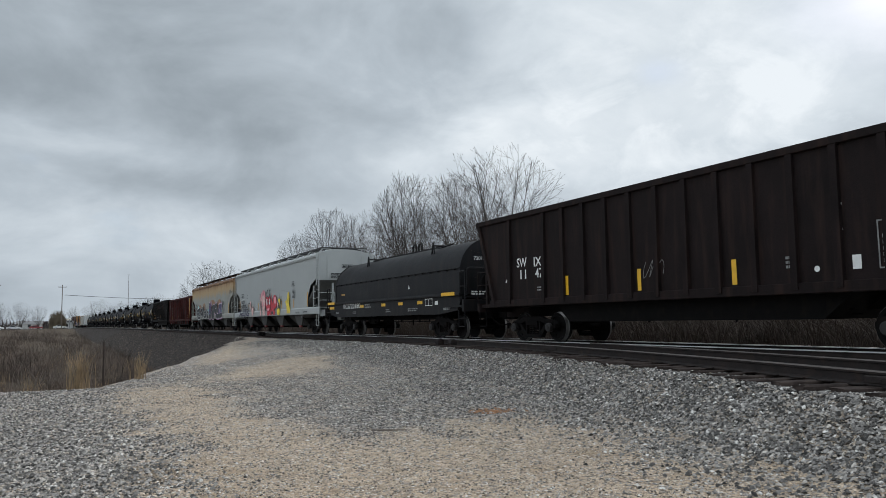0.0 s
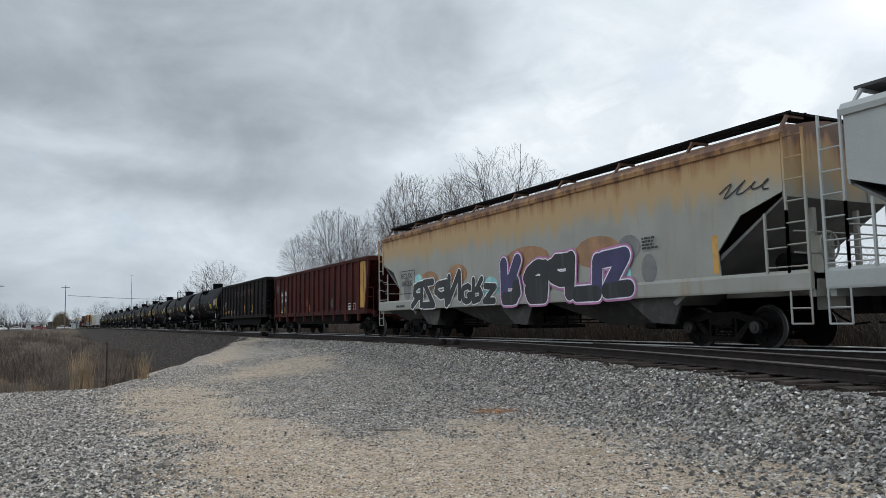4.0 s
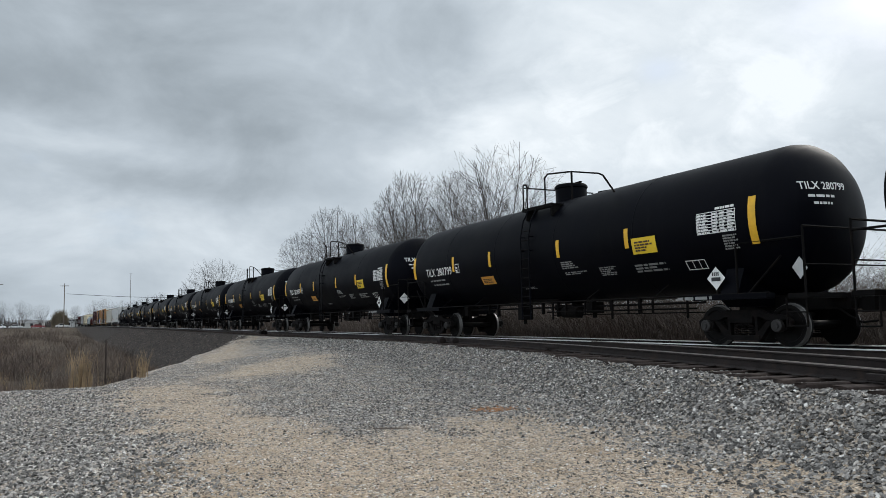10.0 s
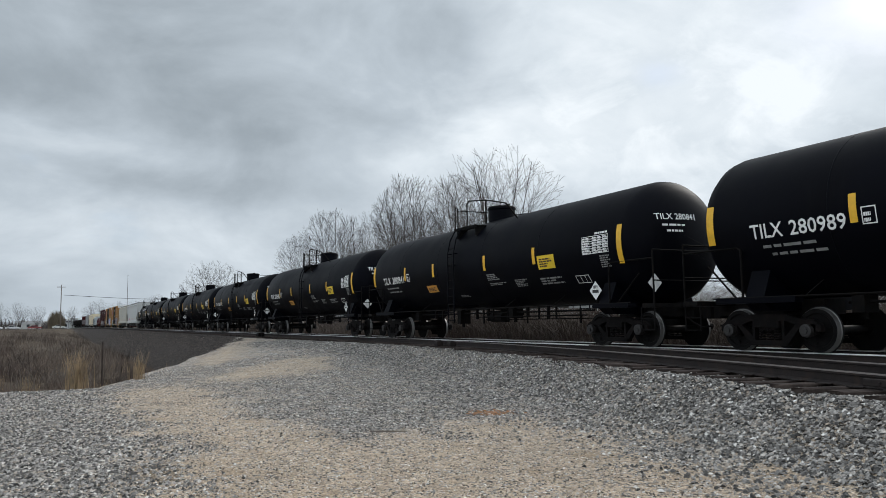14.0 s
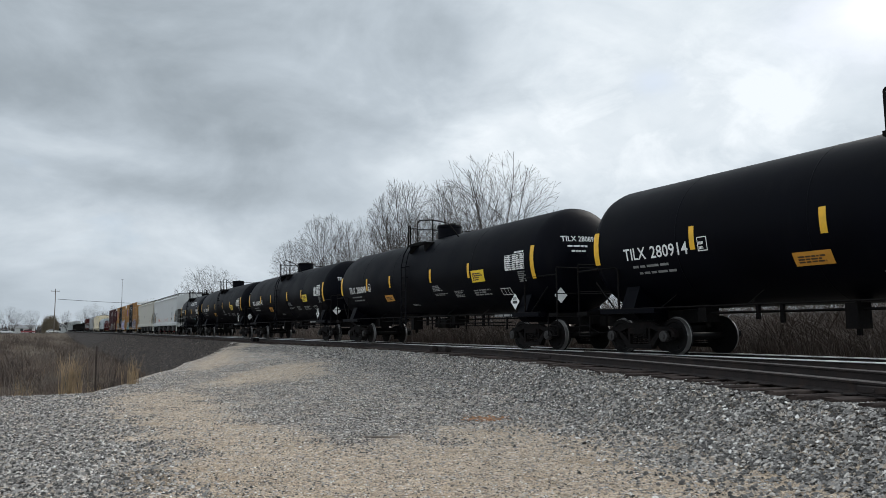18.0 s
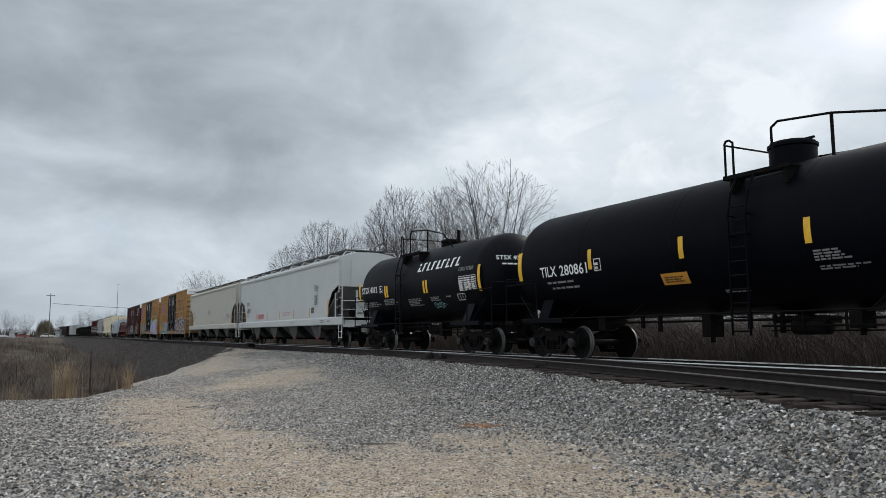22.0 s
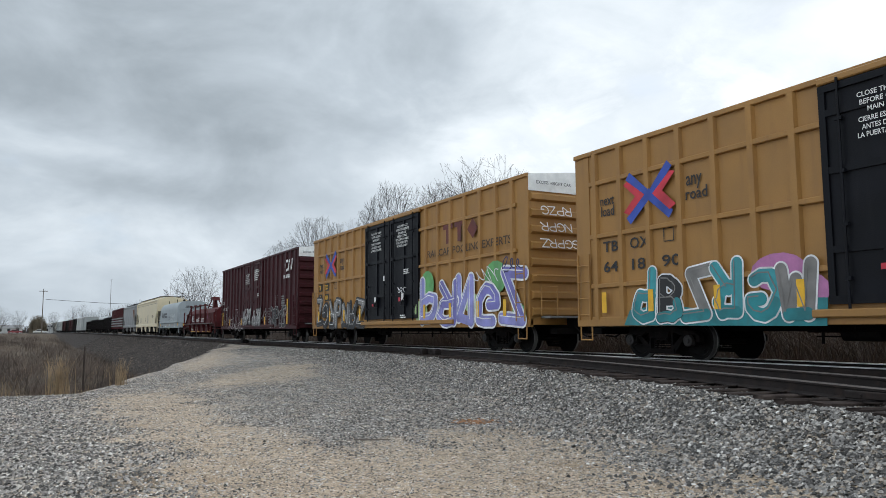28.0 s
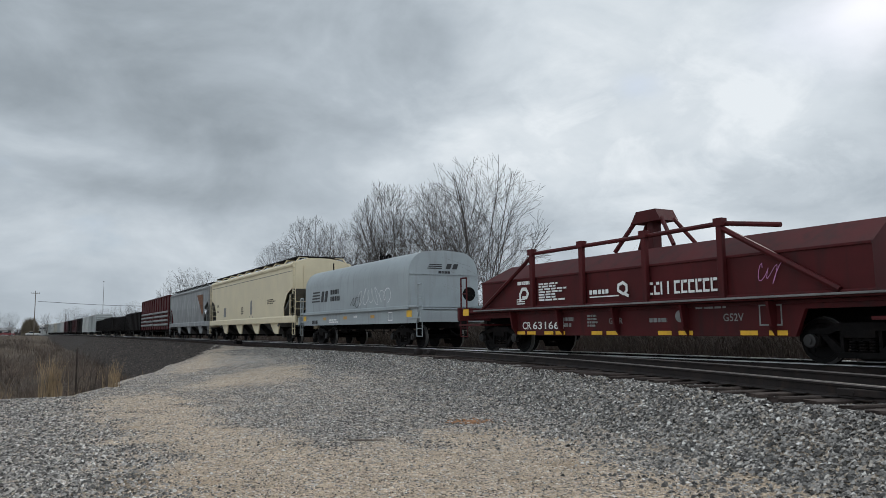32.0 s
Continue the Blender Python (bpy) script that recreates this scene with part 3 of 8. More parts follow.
def mat_ground():
    m = bpy.data.materials.new("ground_gravel_and_soil")
    m.use_nodes = True
    n, l = m.node_tree.nodes, m.node_tree.links
    p = n["Principled BSDF"]
    tc = n.new("ShaderNodeTexCoord")
    at = n.new("ShaderNodeAttribute")
    at.attribute_name = "zone"
    sep = n.new("ShaderNodeSeparateColor")
    l.new(at.outputs["Color"], sep.inputs[0])

    def nz(scale, detail=4, rough=.6):
        t = n.new("ShaderNodeTexNoise")
        t.inputs["Scale"].default_value, t.inputs["Detail"].default_value, t.inputs["Roughness"].default_value = scale, detail, rough
        l.new(tc.outputs["Object"], t.inputs["Vector"])
        return t.outputs["Fac"]

    def ramp(v, *stops):
        r = n.new("ShaderNodeValToRGB")
        while len(r.color_ramp.elements) < len(stops):
            r.color_ramp.elements.new(.5)
        for e, (a, c) in zip(r.color_ramp.elements, stops):
            e.position, e.color = a, (*c, 1)
        l.new(v, r.inputs["Fac"])
        return r.outputs["Color"]

    def mix(f, a, b, mode="MIX"):
        x = n.new("ShaderNodeMix")
        x.data_type, x.blend_type = "RGBA", mode
        if isinstance(f, float):
            x.inputs["Factor"].default_value = f
        else:
            l.new(f, x.inputs["Factor"])
        l.new(a, x.inputs["A"]), l.new(b, x.inputs["B"])
        return x.outputs["Result"]

    def add(a, b, k):
        x = n.new("ShaderNodeMath")
        x.operation = "MULTIPLY_ADD"
        l.new(b, x.inputs[0])
        x.inputs[1].default_value = k
        l.new(a, x.inputs[2])
        return x.outputs[0]

    vor = n.new("ShaderNodeTexVoronoi")
    vor.inputs["Scale"].default_value, vor.inputs["Randomness"].default_value = 30, 1
    l.new(tc.outputs["Object"], vor.inputs["Vector"])
    vor2 = n.new("ShaderNodeTexVoronoi")
    vor2.inputs["Scale"].default_value = 70
    l.new(tc.outputs["Object"], vor2.inputs["Vector"])
    pebble = n.new("ShaderNodeSeparateColor")
    l.new(vor.outputs["Color"], pebble.inputs[0])
    grit = n.new("ShaderNodeSeparateColor")
    l.new(vor2.outputs["Color"], grit.inputs[0])
    stone = ramp(pebble.outputs[0], (0, (.035, .032, .030)), (.35, (.145, .134, .124)), (.75, (.345, .322, .30)), (1, (.70, .67, .63)))
    fine = ramp(grit.outputs[1], (0, (.145, .108, .078)), (.3, (.37, .282, .202)), (.7, (.555, .428, .312)), (1, (.82, .68, .54)))
    speck = n.new("ShaderNodeMath")
    speck.operation = "GREATER_THAN"
    speck.inputs[1].default_value = .66
    l.new(pebble.outputs[2], speck.inputs[0])
    wash = n.new("ShaderNodeSeparateColor")
    l.new(ramp(nz(2.4, 6, .7), (.42, (0, 0, 0)), (.62, (.55, .55, .55))), wash.inputs[0])
    stone = mix(wash.outputs[0], stone, fine)
    fine = mix(nz(1.1, 5), fine, ramp(nz(6), (.3, (.34, .270, .20)), (.7, (.595, .475, .352))))
    soil = mix(nz(14, 5), ramp(nz(.7, 6), (.3, (.05, .037, .027)), (.7, (.115, .085, .056))), ramp(nz(40), (.3, (.035, .026, .019)), (.7, (.15, .112, .075))))
    dark = ramp(pebble.outputs[1], (0, (.010, .008, .007)), (.5, (.030, .024, .020)), (.85, (.065, .051, .043)), (1, (.14, .115, .096)))
    nought = n.new("ShaderNodeValue").outputs[0]
    nought.default_value = 0.0
    dark = mix(nz(2.2, 7, .75), ramp(nz(1.7, 7, .75), (.38, (.026, .020, .017)), (.62, (.082, .064, .054))), dark)
    tan_f = ramp(add(add(add(nought, sep.outputs[0], .40), nz(1.3, 7, .72), .45), nz(9, 4, .7), .30), (.47, (0, 0, 0)), (.70, (1, 1, 1)))
    tan_c = n.new("ShaderNodeSeparateColor")
    l.new(tan_f, tan_c.inputs[0])
    wild_f = n.new("ShaderNodeSeparateColor")
    l.new(ramp(add(sep.outputs[1], nz(1.5, 5), .5), (.55, (0, 0, 0)), (.85, (1, 1, 1))), wild_f.inputs[0])
    bank_f = n.new("ShaderNodeSeparateColor")
    l.new(ramp(add(sep.outputs[2], nz(1.0, 5), .5), (.5, (0, 0, 0)), (.9, (1, 1, 1))), bank_f.inputs[0])
    fine = mix(speck.outputs[0], fine, stone)
    ochre = n.new("ShaderNodeSeparateColor")
    l.new(ramp(nz(.9, 6, .7), (.54, (0, 0, 0)), (.66, (.6, .6, .6))), ochre.inputs[0])
    fine = mix(ochre.outputs[0], fine, ramp(grit.outputs[0], (0, (.13, .085, .05)), (.5, (.33, .23, .14)), (1, (.46, .35, .23))))
    clod = ramp(nz(11, 6, .72), (.36, (.62, .61, .60)), (.5, (1.1, 1.1, 1.1)), (.64, (1.4, 1.39, 1.37)))
    stone = mix(.85, stone, clod, "MULTIPLY")
    fine = mix(.6, fine, clod, "MULTIPLY")
    c = mix(tan_c.outputs[0], stone, fine)
    damp = n.new("ShaderNodeSeparateColor")
    l.new(ramp(add(at.outputs["Alpha"], nz(5, 6, .7), .6), (.75, (0, 0, 0)), (1.0, (.8, .8, .8))), damp.inputs[0])
    c = mix(damp.outputs[0], c, ramp(grit.outputs[0], (0, (.06, .042, .028)), (.6, (.17, .12, .075)), (1, (.36, .28, .19))))
    c = mix(bank_f.outputs[0], c, dark)
    c = mix(wild_f.outputs[0], c, soil)
    l.new(c, p.inputs["Base Color"])
    p.inputs["Roughness"].default_value = .9
    p.inputs["Specular IOR Level"].default_value = .25
    b = n.new("ShaderNodeBump")
    b.inputs["Strength"].default_value, b.inputs["Distance"].default_value = 1.0, .045
    l.new(vor.outputs["Distance"], b.inputs["Height"])
    b.invert = True
    l.new(b.outputs[0], p.inputs["Normal"])
    return m


xs = axis(-2600, 2000, -48, 0, 0.22)
ys = axis(-2000, 2600, -4, 12.2, 0.22)
nx = len(xs)
verts = [(x, y, height(x, y)) for y in ys for x in xs]
faces = [(j * nx + i, j * nx + i + 1, (j + 1) * nx + i + 1, (j + 1) * nx + i) for j in range(len(ys) - 1) for i in range(nx - 1)]
me = bpy.data.meshes.new("ground")
me.from_pydata(verts, [], faces)
shares = me.color_attributes.new("zone", "FLOAT_COLOR", "POINT")
shares.data.foreach_set("color", [c for x, y, z in verts for c in (*zone(x, y), math.exp(-((x + 8.9) / .8) ** 2 - ((y - .95) / .42) ** 2))])
me.polygons.foreach_set("use_smooth", [True] * len(me.polygons))
me.materials.append(mat_ground())
ground = tagged(new("ground", me), "gravel pad, dark ballast bank and dry grass field", "ground", kind="structure")

ROAD = surf("worn_asphalt", (0.13, 0.125, 0.12), 0.9, var=0.2, scale=0.6)
road = tagged(new("road", Shape().prism([(-316.5, -.62), (-316.5, -.32), (-323.5, -.32), (-323.5, -.62)], "y", -300, 250).mesh("road")), "grey asphalt road over the level crossing", "road", kind="structure")
road.data.materials.append(ROAD)

# ---- railway track ----
RAIL_RUST = surf("rail_rust", (0.020, 0.0155, 0.0145), 0.75, var=0.35, scale=3, stain=(0.040, 0.026, 0.020), amount=0.35, spec=0.2)
RAIL_HEAD = surf("polished_rail", (0.82, 0.81, 0.80), 0.5, 1.0, var=0.06, bump=0.0)
RAIL_DULL = surf("dull_rail_head", (0.14, 0.12, 0.11), 0.5, 0.6, var=0.2, bump=0.02)
TIE_WOOD = surf("creosoted_wood", (0.042, 0.031, 0.027), 0.9, var=0.5, scale=3, grain=25, bump=0.5, stain=(0.085, 0.066, 0.056), amount=0.35, spec=0.2)
PROFILE = [(-.075, -.172), (.075, -.172), (.075, -.160), (.014, -.135), (.010, -.045), (.036, -.036), (.037, -.012), (.028, 0), (-.028, 0), (-.037, -.012), (-.036, -.036), (-.010, -.045), (-.014, -.135), (-.075, -.160)]


def sweep(path, prof):
    """A profile drawn along a path of (x, y) on the level."""
    s, n = Shape(), len(prof)
    for i, (x, y) in enumerate(path):
        a, b = path[max(0, i - 1)], path[min(len(path) - 1, i + 1)]
        d = Vector((b[0] - a[0], b[1] - a[1], 0)).normalized()
        side = Vector((-d.y, d.x, 0))
        s.v += [(x + side.x * p, y + side.y * p, q) for p, q in prof]
    m = len(path)
    s.f = [(i * n + j, i * n + (j + 1) % n, (i + 1) * n + (j + 1) % n, (i + 1) * n + j) for i in range(m - 1) for j in range(n)] + [tuple(range(n)), tuple(range((m - 1) * n, m * n))]
    return s


track = thing("railway_track", "main line with worn wooden ties and polished rails", "railway track", kind="structure")
siding = thing("siding_track", "rusty siding leaving the main line by a turnout", "railway track", kind="structure")
main_x = [-900 + 10 * i for i in range(88)] + [-20 + 5 * i for i in range(30)]
for y in (12.6825, 14.1175):
    path = [(x, y - line_bend(x)) for x in main_x]
    r = part("rail", sweep(path, PROFILE), RAIL_RUST, track)
    part("rail_head", sweep(path, [(-.039, -.018), (.039, -.018), (.039, -.008), (.029, .004), (-.029, .004), (-.039, -.008)]), RAIL_HEAD, r, "polished running surface")
side_x = [-31 + 1.0 * i for i in range(60)]
for off in (0.0, 1.435):
    path = [(x, siding_near(x) + off * (1 + .02 * max(0, x + 20) / 20) - (.08 if not off else 0)) for x in side_x if off == 0 or x > -31.5]
    r = part("rail", sweep(path, PROFILE), RAIL_RUST, siding)
    part("rail_head", sweep(path, [(-.039, -.012), (.039, -.012), (.038, -.008), (.029, .003), (-.029, .003), (-.038, -.008)]), RAIL_DULL, r)
# joint bars and the frog's heel blocks
for x in (-15.6, -5.2):
    y = siding_near(x) - .08
    part("joint_bar", Shape().beam(x - .45, x + .45, y - .065, y - .02, -.135, -.045, .01).tube((x - .25, y - .085, -.09), (x - .25, y - .02, -.09), .018).tube((x + .25, y - .085, -.09), (x + .25, y - .02, -.09), .018), RAIL_RUST, siding)
for x in (-23.6, -22.4):
    y = siding_near(x) - .35
    part("heel_block", Shape().lathe([(x - .12, .08), (x - .1, .13), (x + .1, .13), (x + .12, .08)], "x", y, -.1, 10), RAIL_RUST, siding)
part("guard_rail", sweep([(x, 12.6825 + .09) for x in (-19, -17, -15, -13)], PROFILE), RAIL_RUST, siding)


def tie_mesh(length, seed):
    rnd = random.Random(seed)
    s = Shape()
    h, w = .17, .115
    c = .014
    prof = [(-w + c, -h), (w - c, -h), (w, -h + c), (w, -c), (w - c, 0), (-w + c, 0), (-w, -c), (-w, -h + c)]
    s.prism(prof, "y", -length / 2, length / 2)
    s.v = [(x + rnd.uniform(-.006, .006), y + rnd.uniform(-.03, .03), z + rnd.uniform(-.008, .008)) for x, y, z in s.v]
    return s.mesh("tie")


TIES = {n: [tie_mesh(n / 10, 7 * n + k) for k in range(3)] for n in (26, 28, 30, 32, 34, 36, 38, 40, 42, 44, 46, 48)}
rnd = random.Random(11)
x = -62.0
while x < 12:
    near = siding_near(x) - .08 - .55
    if x < -13:
        want = 14.72 - min(12.05, near)
        n = min(TIES, key=lambda k: abs(k / 10 - want))
        spots = [(14.72 - n / 20, n, 0, track if x < -31 else siding)]
    else:
        slope = math.degrees(math.atan(-0.0114 * (min(x, -2) + 32)))
        spots = [(13.4, 26, 0, track), (near + 1.32, 28 if rnd.random() < .3 else 26, slope, siding)]
    for y, n, turn, owner in spots:
        t = part("tie", rnd.choice(TIES[n]), TIE_WOOD, owner)
        t.matrix_basis = pose(x + rnd.uniform(-.05, .05), y - (abs(rnd.gauss(0, .1)) + rnd.choice((0, 0, .05, .16, .24)) if owner is siding else abs(rnd.gauss(0, .06))), -.168 + rnd.uniform(-.015, .0), rnd.uniform(-.4, .4), 0, turn + rnd.uniform(-1.5, 1.5))
        plate = part("tie_plate", kept("tie_plate", lambda: Shape().box(-.1, .1, -.18, .18, 0, .012).mesh("tie_plate")), RAIL_RUST, owner) if x > -20 and owner is siding else None
        if plate:
            plate.location = (x, siding_near(x) - .08, -.168)
    x += .53
far_ties = Shape()
x = -62.6
while x > -340:
    far_ties.box(x - .11, x + .11, 12.1 - line_bend(x), 14.7 - line_bend(x), -.34, -.17)
    x -= .53
tagged(part("far_tie", far_ties, TIE_WOOD, track), kind="stuff")

stand = thing("switch_stand", "low dark switch machine beside the rail", "switch stand")
stand.matrix_basis = pose(-48.2, 11.55, -.27)
part("base", Shape().box(-.75, .75, -.12, .12, -.05, .12), TIE_WOOD, stand)
part("housing", Shape().beam(-.35, .3, -.2, .2, .12, .34, .05), GEAR, stand)
part("lever", Shape().tube((.3, 0, .2), (.75, -.1, .3), .03), GEAR, stand)
part("crank", Shape().lathe([(.12, .1), (.36, .1), (.38, .06)], "z", -.55, 0, 10), GEAR, stand)

# ---- bare trees, brush and dry grass ----
BARK = surf("grey_bark", (0.07, 0.06, 0.053), 0.9, var=0.3, scale=4, grain=30, bump=0.4)
TWIG = surf("twig_brown", (0.050, 0.043, 0.039), 0.9, var=0.25, scale=2, bump=0)
STRAW = surf("straw_grass", (0.27, 0.19, 0.11), 0.85, var=0.25, scale=3, bump=0)
DRY = surf("dry_brown_grass", (0.115, 0.085, 0.066), 0.9, var=0.35, scale=0.6, bump=0)
BRUSH = surf("brown_brush", (0.062, 0.044, 0.035), 0.9, var=0.4, scale=0.5, bump=0)
PALE_BRUSH = surf("pale_brush", (0.13, 0.105, 0.085), 0.9, var=0.3, scale=0.8, bump=0)


def limb(s, p, q, r, r2, n):
    d = (q - p).normalized()
    u = d.cross(Vector((.3, .2, 1))).normalized()
    w = d.cross(u)
    k = len(s.v)
    for c, rr in ((p, r), (q, r2)):
        for i in range(n):
            a = 2 * math.pi * i / n
            s.v.append(tuple(c + (u * math.cos(a) + w * math.sin(a)) * rr))
    s.f += [(k + i, k + (i + 1) % n, k + n + (i + 1) % n, k + n + i) for i in range(n)]


def bare_tree(seed, limbs, wide=.36, stems=1, fine=3, low=.16):
    """Meshes of trunk and crown of a leafless round-topped tree 12 m tall, rooted at the origin: straight limbs fan out and fork at small angles."""
    rnd = random.Random(seed)
    trunk, crown = Shape(), Shape()
    T = 12.0
    mid, rr, rz = .50 * T, wide * T, .50 * T

    def room(p):
        lump = 1 + .16 * noise.noise((p.x * .45 + seed, p.y * .45, p.z * .45))
        return lump - math.sqrt((p.x / rr) ** 2 + (p.y / rr) ** 2 + ((p.z - mid) / rz) ** 2)

    def grow(p, d, r, reach, level):
        step = (.55, .42, .34, .30)[level]
        gone, k, turn = 0.0, 0, rnd.uniform(0, 6.28)
        while gone < reach:
            out = Vector((p.x, p.y, 0)) / rr
            d = (d + Vector((rnd.gauss(0, 1), rnd.gauss(0, 1), rnd.gauss(0, .6))) * (.04, .045, .05, .055)[level] + Vector((0, 0, (.022, .016, .010, .008)[level])) + out * (.016, .014, .012, .01)[level]).normalized()
            q = p + d * step
            r2 = max(.0068, r * (.925, .89, .84, .8)[level])
            limb(crown, p, q, r, r2, 5 if level == 0 else 3)
            p, r, gone, k = q, r2, gone + step, k + 1
            left = room(p)
            if p.z > mid * .6 and left < rnd.uniform(-.03, .03):
                return
            if level >= fine or k < (3, 2, 1, 1)[level]:
                continue
            for j in range(2 if rnd.random() < (.22, .18, .12)[level] else 1):
                if rnd.random() > (.92, .80, .74)[level]:
                    continue
                turn += 2.2 + rnd.gauss(0, .5)
                u = d.cross(Vector((.2, .3, 1))).normalized()
                side = u * math.cos(turn) + d.cross(u) * math.sin(turn)
                lean = radians(rnd.uniform(22, 46))
                e = d * math.cos(lean) + side * math.sin(lean)
                grow(p, e, max(.0065, r * (.62, .62, .7)[level]), T * (.30, .14, .065)[level] * rnd.uniform(.55, 1.15), level + 1)

    for s in range(stems):
        base = Vector((rnd.uniform(-.7, .7), rnd.uniform(-.7, .7), 0)) if stems > 1 else Vector((0, 0, 0))
        top = base + Vector((rnd.gauss(0, .2), rnd.gauss(0, .2), low * T))
        limb(trunk, base + Vector((0, 0, -.2)), base.lerp(top, .12), .24, .18, 9)
        limb(trunk, base.lerp(top, .12), top, .18, .13, 9)
        n = limbs // stems
        for k in range(n):
            a = 2 * math.pi * (k + rnd.random() * .6) / n + s
            lean = radians(4 + 54 * ((k * .618 + rnd.random() * .2) % 1.0))
            d = Vector((math.cos(a) * math.sin(lean), math.sin(a) * math.sin(lean), math.cos(lean)))
            grow(base.lerp(top, rnd.uniform(.55, 1)), d, rnd.uniform(.055, .085), 14, 0)
    f = T / sorted(v[2] for v in crown.v)[int(len(crown.v) * .997)]
    out = []
    for nm, s in (("trunk", trunk), ("crown", crown)):
        me = bpy.data.meshes.new(nm)
        me.from_pydata([(x * f, y * f, z * f) for x, y, z in s.v], [], s.f)
        out.append(me)
    return out


KINDS = [bare_tree(3, 10, .40), bare_tree(8, 9, .37), bare_tree(15, 10, .40, 2), bare_tree(21, 8, .46, 1, 2), bare_tree(31, 8, .38, 1, 2)]


def plant_tree(kind, x, y, tall, turn, label, wide=1.0):
    tree = thing("tree", label, "tree", "bare trees")
    z = height(x, y) - .1
    f = tall / 12
    for nm, me, m in (("trunk", KINDS[kind][0], BARK), ("crown", KINDS[kind][1], TWIG)):
        part(nm, me, m, tree)
    tree.matrix_basis = Matrix.Translation((x, y, z)) @ Matrix.Rotation(radians(turn), 4, "Z") @ Matrix.Diagonal((f * wide, f * wide, f, 1))
    return tree


A, B, C = "tall bare tree with many upright limbs", "bare multi-stemmed tree behind the line", "small bare tree behind the line"
for kind, x, y, tall, turn, label, wide in (
        (0, -52.2, 32, 15.4, 20, A, .92), (1, -59.0, 33, 14.8, 80, A, .95), (1, -67.7, 32, 16.0, 140, A, .95), (2, -72.4, 33, 14.2, 200, A, .85),
        (0, -83.5, 32, 14.4, 120, B, .72), (2, -92.7, 32, 16.2, 10, B, .85), (2, -106.7, 32, 14.4, 40, B, .9),
        (0, -124, 22, 11.6, 30, C, 1.1), (4, -168, 24, 9.2, 200, C, .9), (3, -180, 26, 9.6, 130, C, .9), (4, -215, 24, 10, 20, C, .9), (4, -255, 25, 10.5, 70, C, .9), (4, -275, 30, 11, 10, C, .9),
        (4, -330, 28, 12, 100, C, .9), (4, -350, 22, 12, 160, C, .9), (3, -345, 12, 11, 0, C, .9), (4, -420, 20, 15, 0, C, .9), (4, -440, 34, 14, 50, C, .9), (4, -345, -14, 11, 10, C, 1),
        (4, -352, -22, 11, 40, C, 1), (4, -365, -8, 10, 80, C, 1), (3, -342, 5, 9, 30, C, 1)):
    plant_tree(kind, x, y, tall, turn, label, wide)


def blades(name, spots, tall, wide, material, label, category, seed, lean=.35, kind="stuff", parent=None, bits=2):
    """Thin bent blades or stems standing at the spots."""
    rnd = random.Random(seed)
    s = Shape()
    for x, y, z, f in spots:
        h = tall * f * rnd.uniform(.6, 1.15)
        a = rnd.uniform(0, 2 * math.pi)
        dx, dy = math.cos(a) * wide, math.sin(a) * wide
        b, l = rnd.uniform(0, 2 * math.pi), lean * h * rnd.uniform(.2, 1.2)
        k = len(s.v)
        for i in range(bits + 1):
            q = i / bits
            ox, oy, w = math.cos(b) * l * q * q, math.sin(b) * l * q * q, 1 - .85 * q
            s.v += [(x + ox - dx * w, y + oy - dy * w, z + h * q * (1 - .15 * q)), (x + ox + dx * w, y + oy + dy * w, z + h * q * (1 - .15 * q))]
        s.f += [(k + 2 * i, k + 2 * i + 1, k + 2 * i + 3, k + 2 * i + 2) for i in range(bits)]
    me = bpy.data.meshes.new(name)
    me.from_pydata(s.v, [], s.f)
    if parent:
        return part(name, me, material, parent)
    ob = tagged(new(name, me), label, category, kind=kind)
    me.materials.append(material)
    return ob


rnd = random.Random(5)
spots, dense = [], []
while len(spots) < 26000:
    d = 20 + 150 * rnd.random() ** 2.2
    a = rnd.uniform(-.24, .16)
    x, y = -d, d * a
    e = pad_inside(x, y)
    sh = shoulder(x)
    if e > -1.0 or sh - y < 5.2 + rnd.random() or noise.noise((x * .18, y * .35, 2)) < -.25 + .3 * rnd.random():
        continue
    spots.append((x, y, height(x, y) - .03, .55 + .7 * smooth(-.3, .5, noise.noise((x * .12, y * .2, 8))) * min(1, (d - 12) / 16)))
blades("dry_grass", spots, .62, .014, DRY, "dry brown grass and weeds in the ditch", "grass", 1)
pick = [p for p in spots if noise.noise((p[0] * .3, p[1] * .4, 4)) > .42]
blades("straw_grass", pick[::4], .75, .012, STRAW, "pale straw-coloured grass tufts", "grass", 2)

for cx, cy, tall, n in ((-21.9, .48, 1.2, 130), (-24.4, 2.2, 1.0, 60), (-27.6, -.8, 1.3, 60), (-24.0, -.3, .6, 40), (-31, -1.9, 1.1, 60), (-36, -3.2, 1.2, 50), (-29.5, -2.4, 1.0, 40)):
    clump = thing("grass_clump", "tall dry straw-coloured grass clump", "grass", "grass clumps")
    clump.location = (cx, cy, height(cx, cy) - .05)
    pts = []
    for i in range(n):
        a, r = rnd.uniform(0, 6.28), abs(rnd.gauss(0, .12))
        pts.append((r * math.cos(a), r * math.sin(a) * 1.3, 0, 1))
    blades("stalk", pts, tall, .009, STRAW, "", "", n, .3, parent=clump, bits=3)

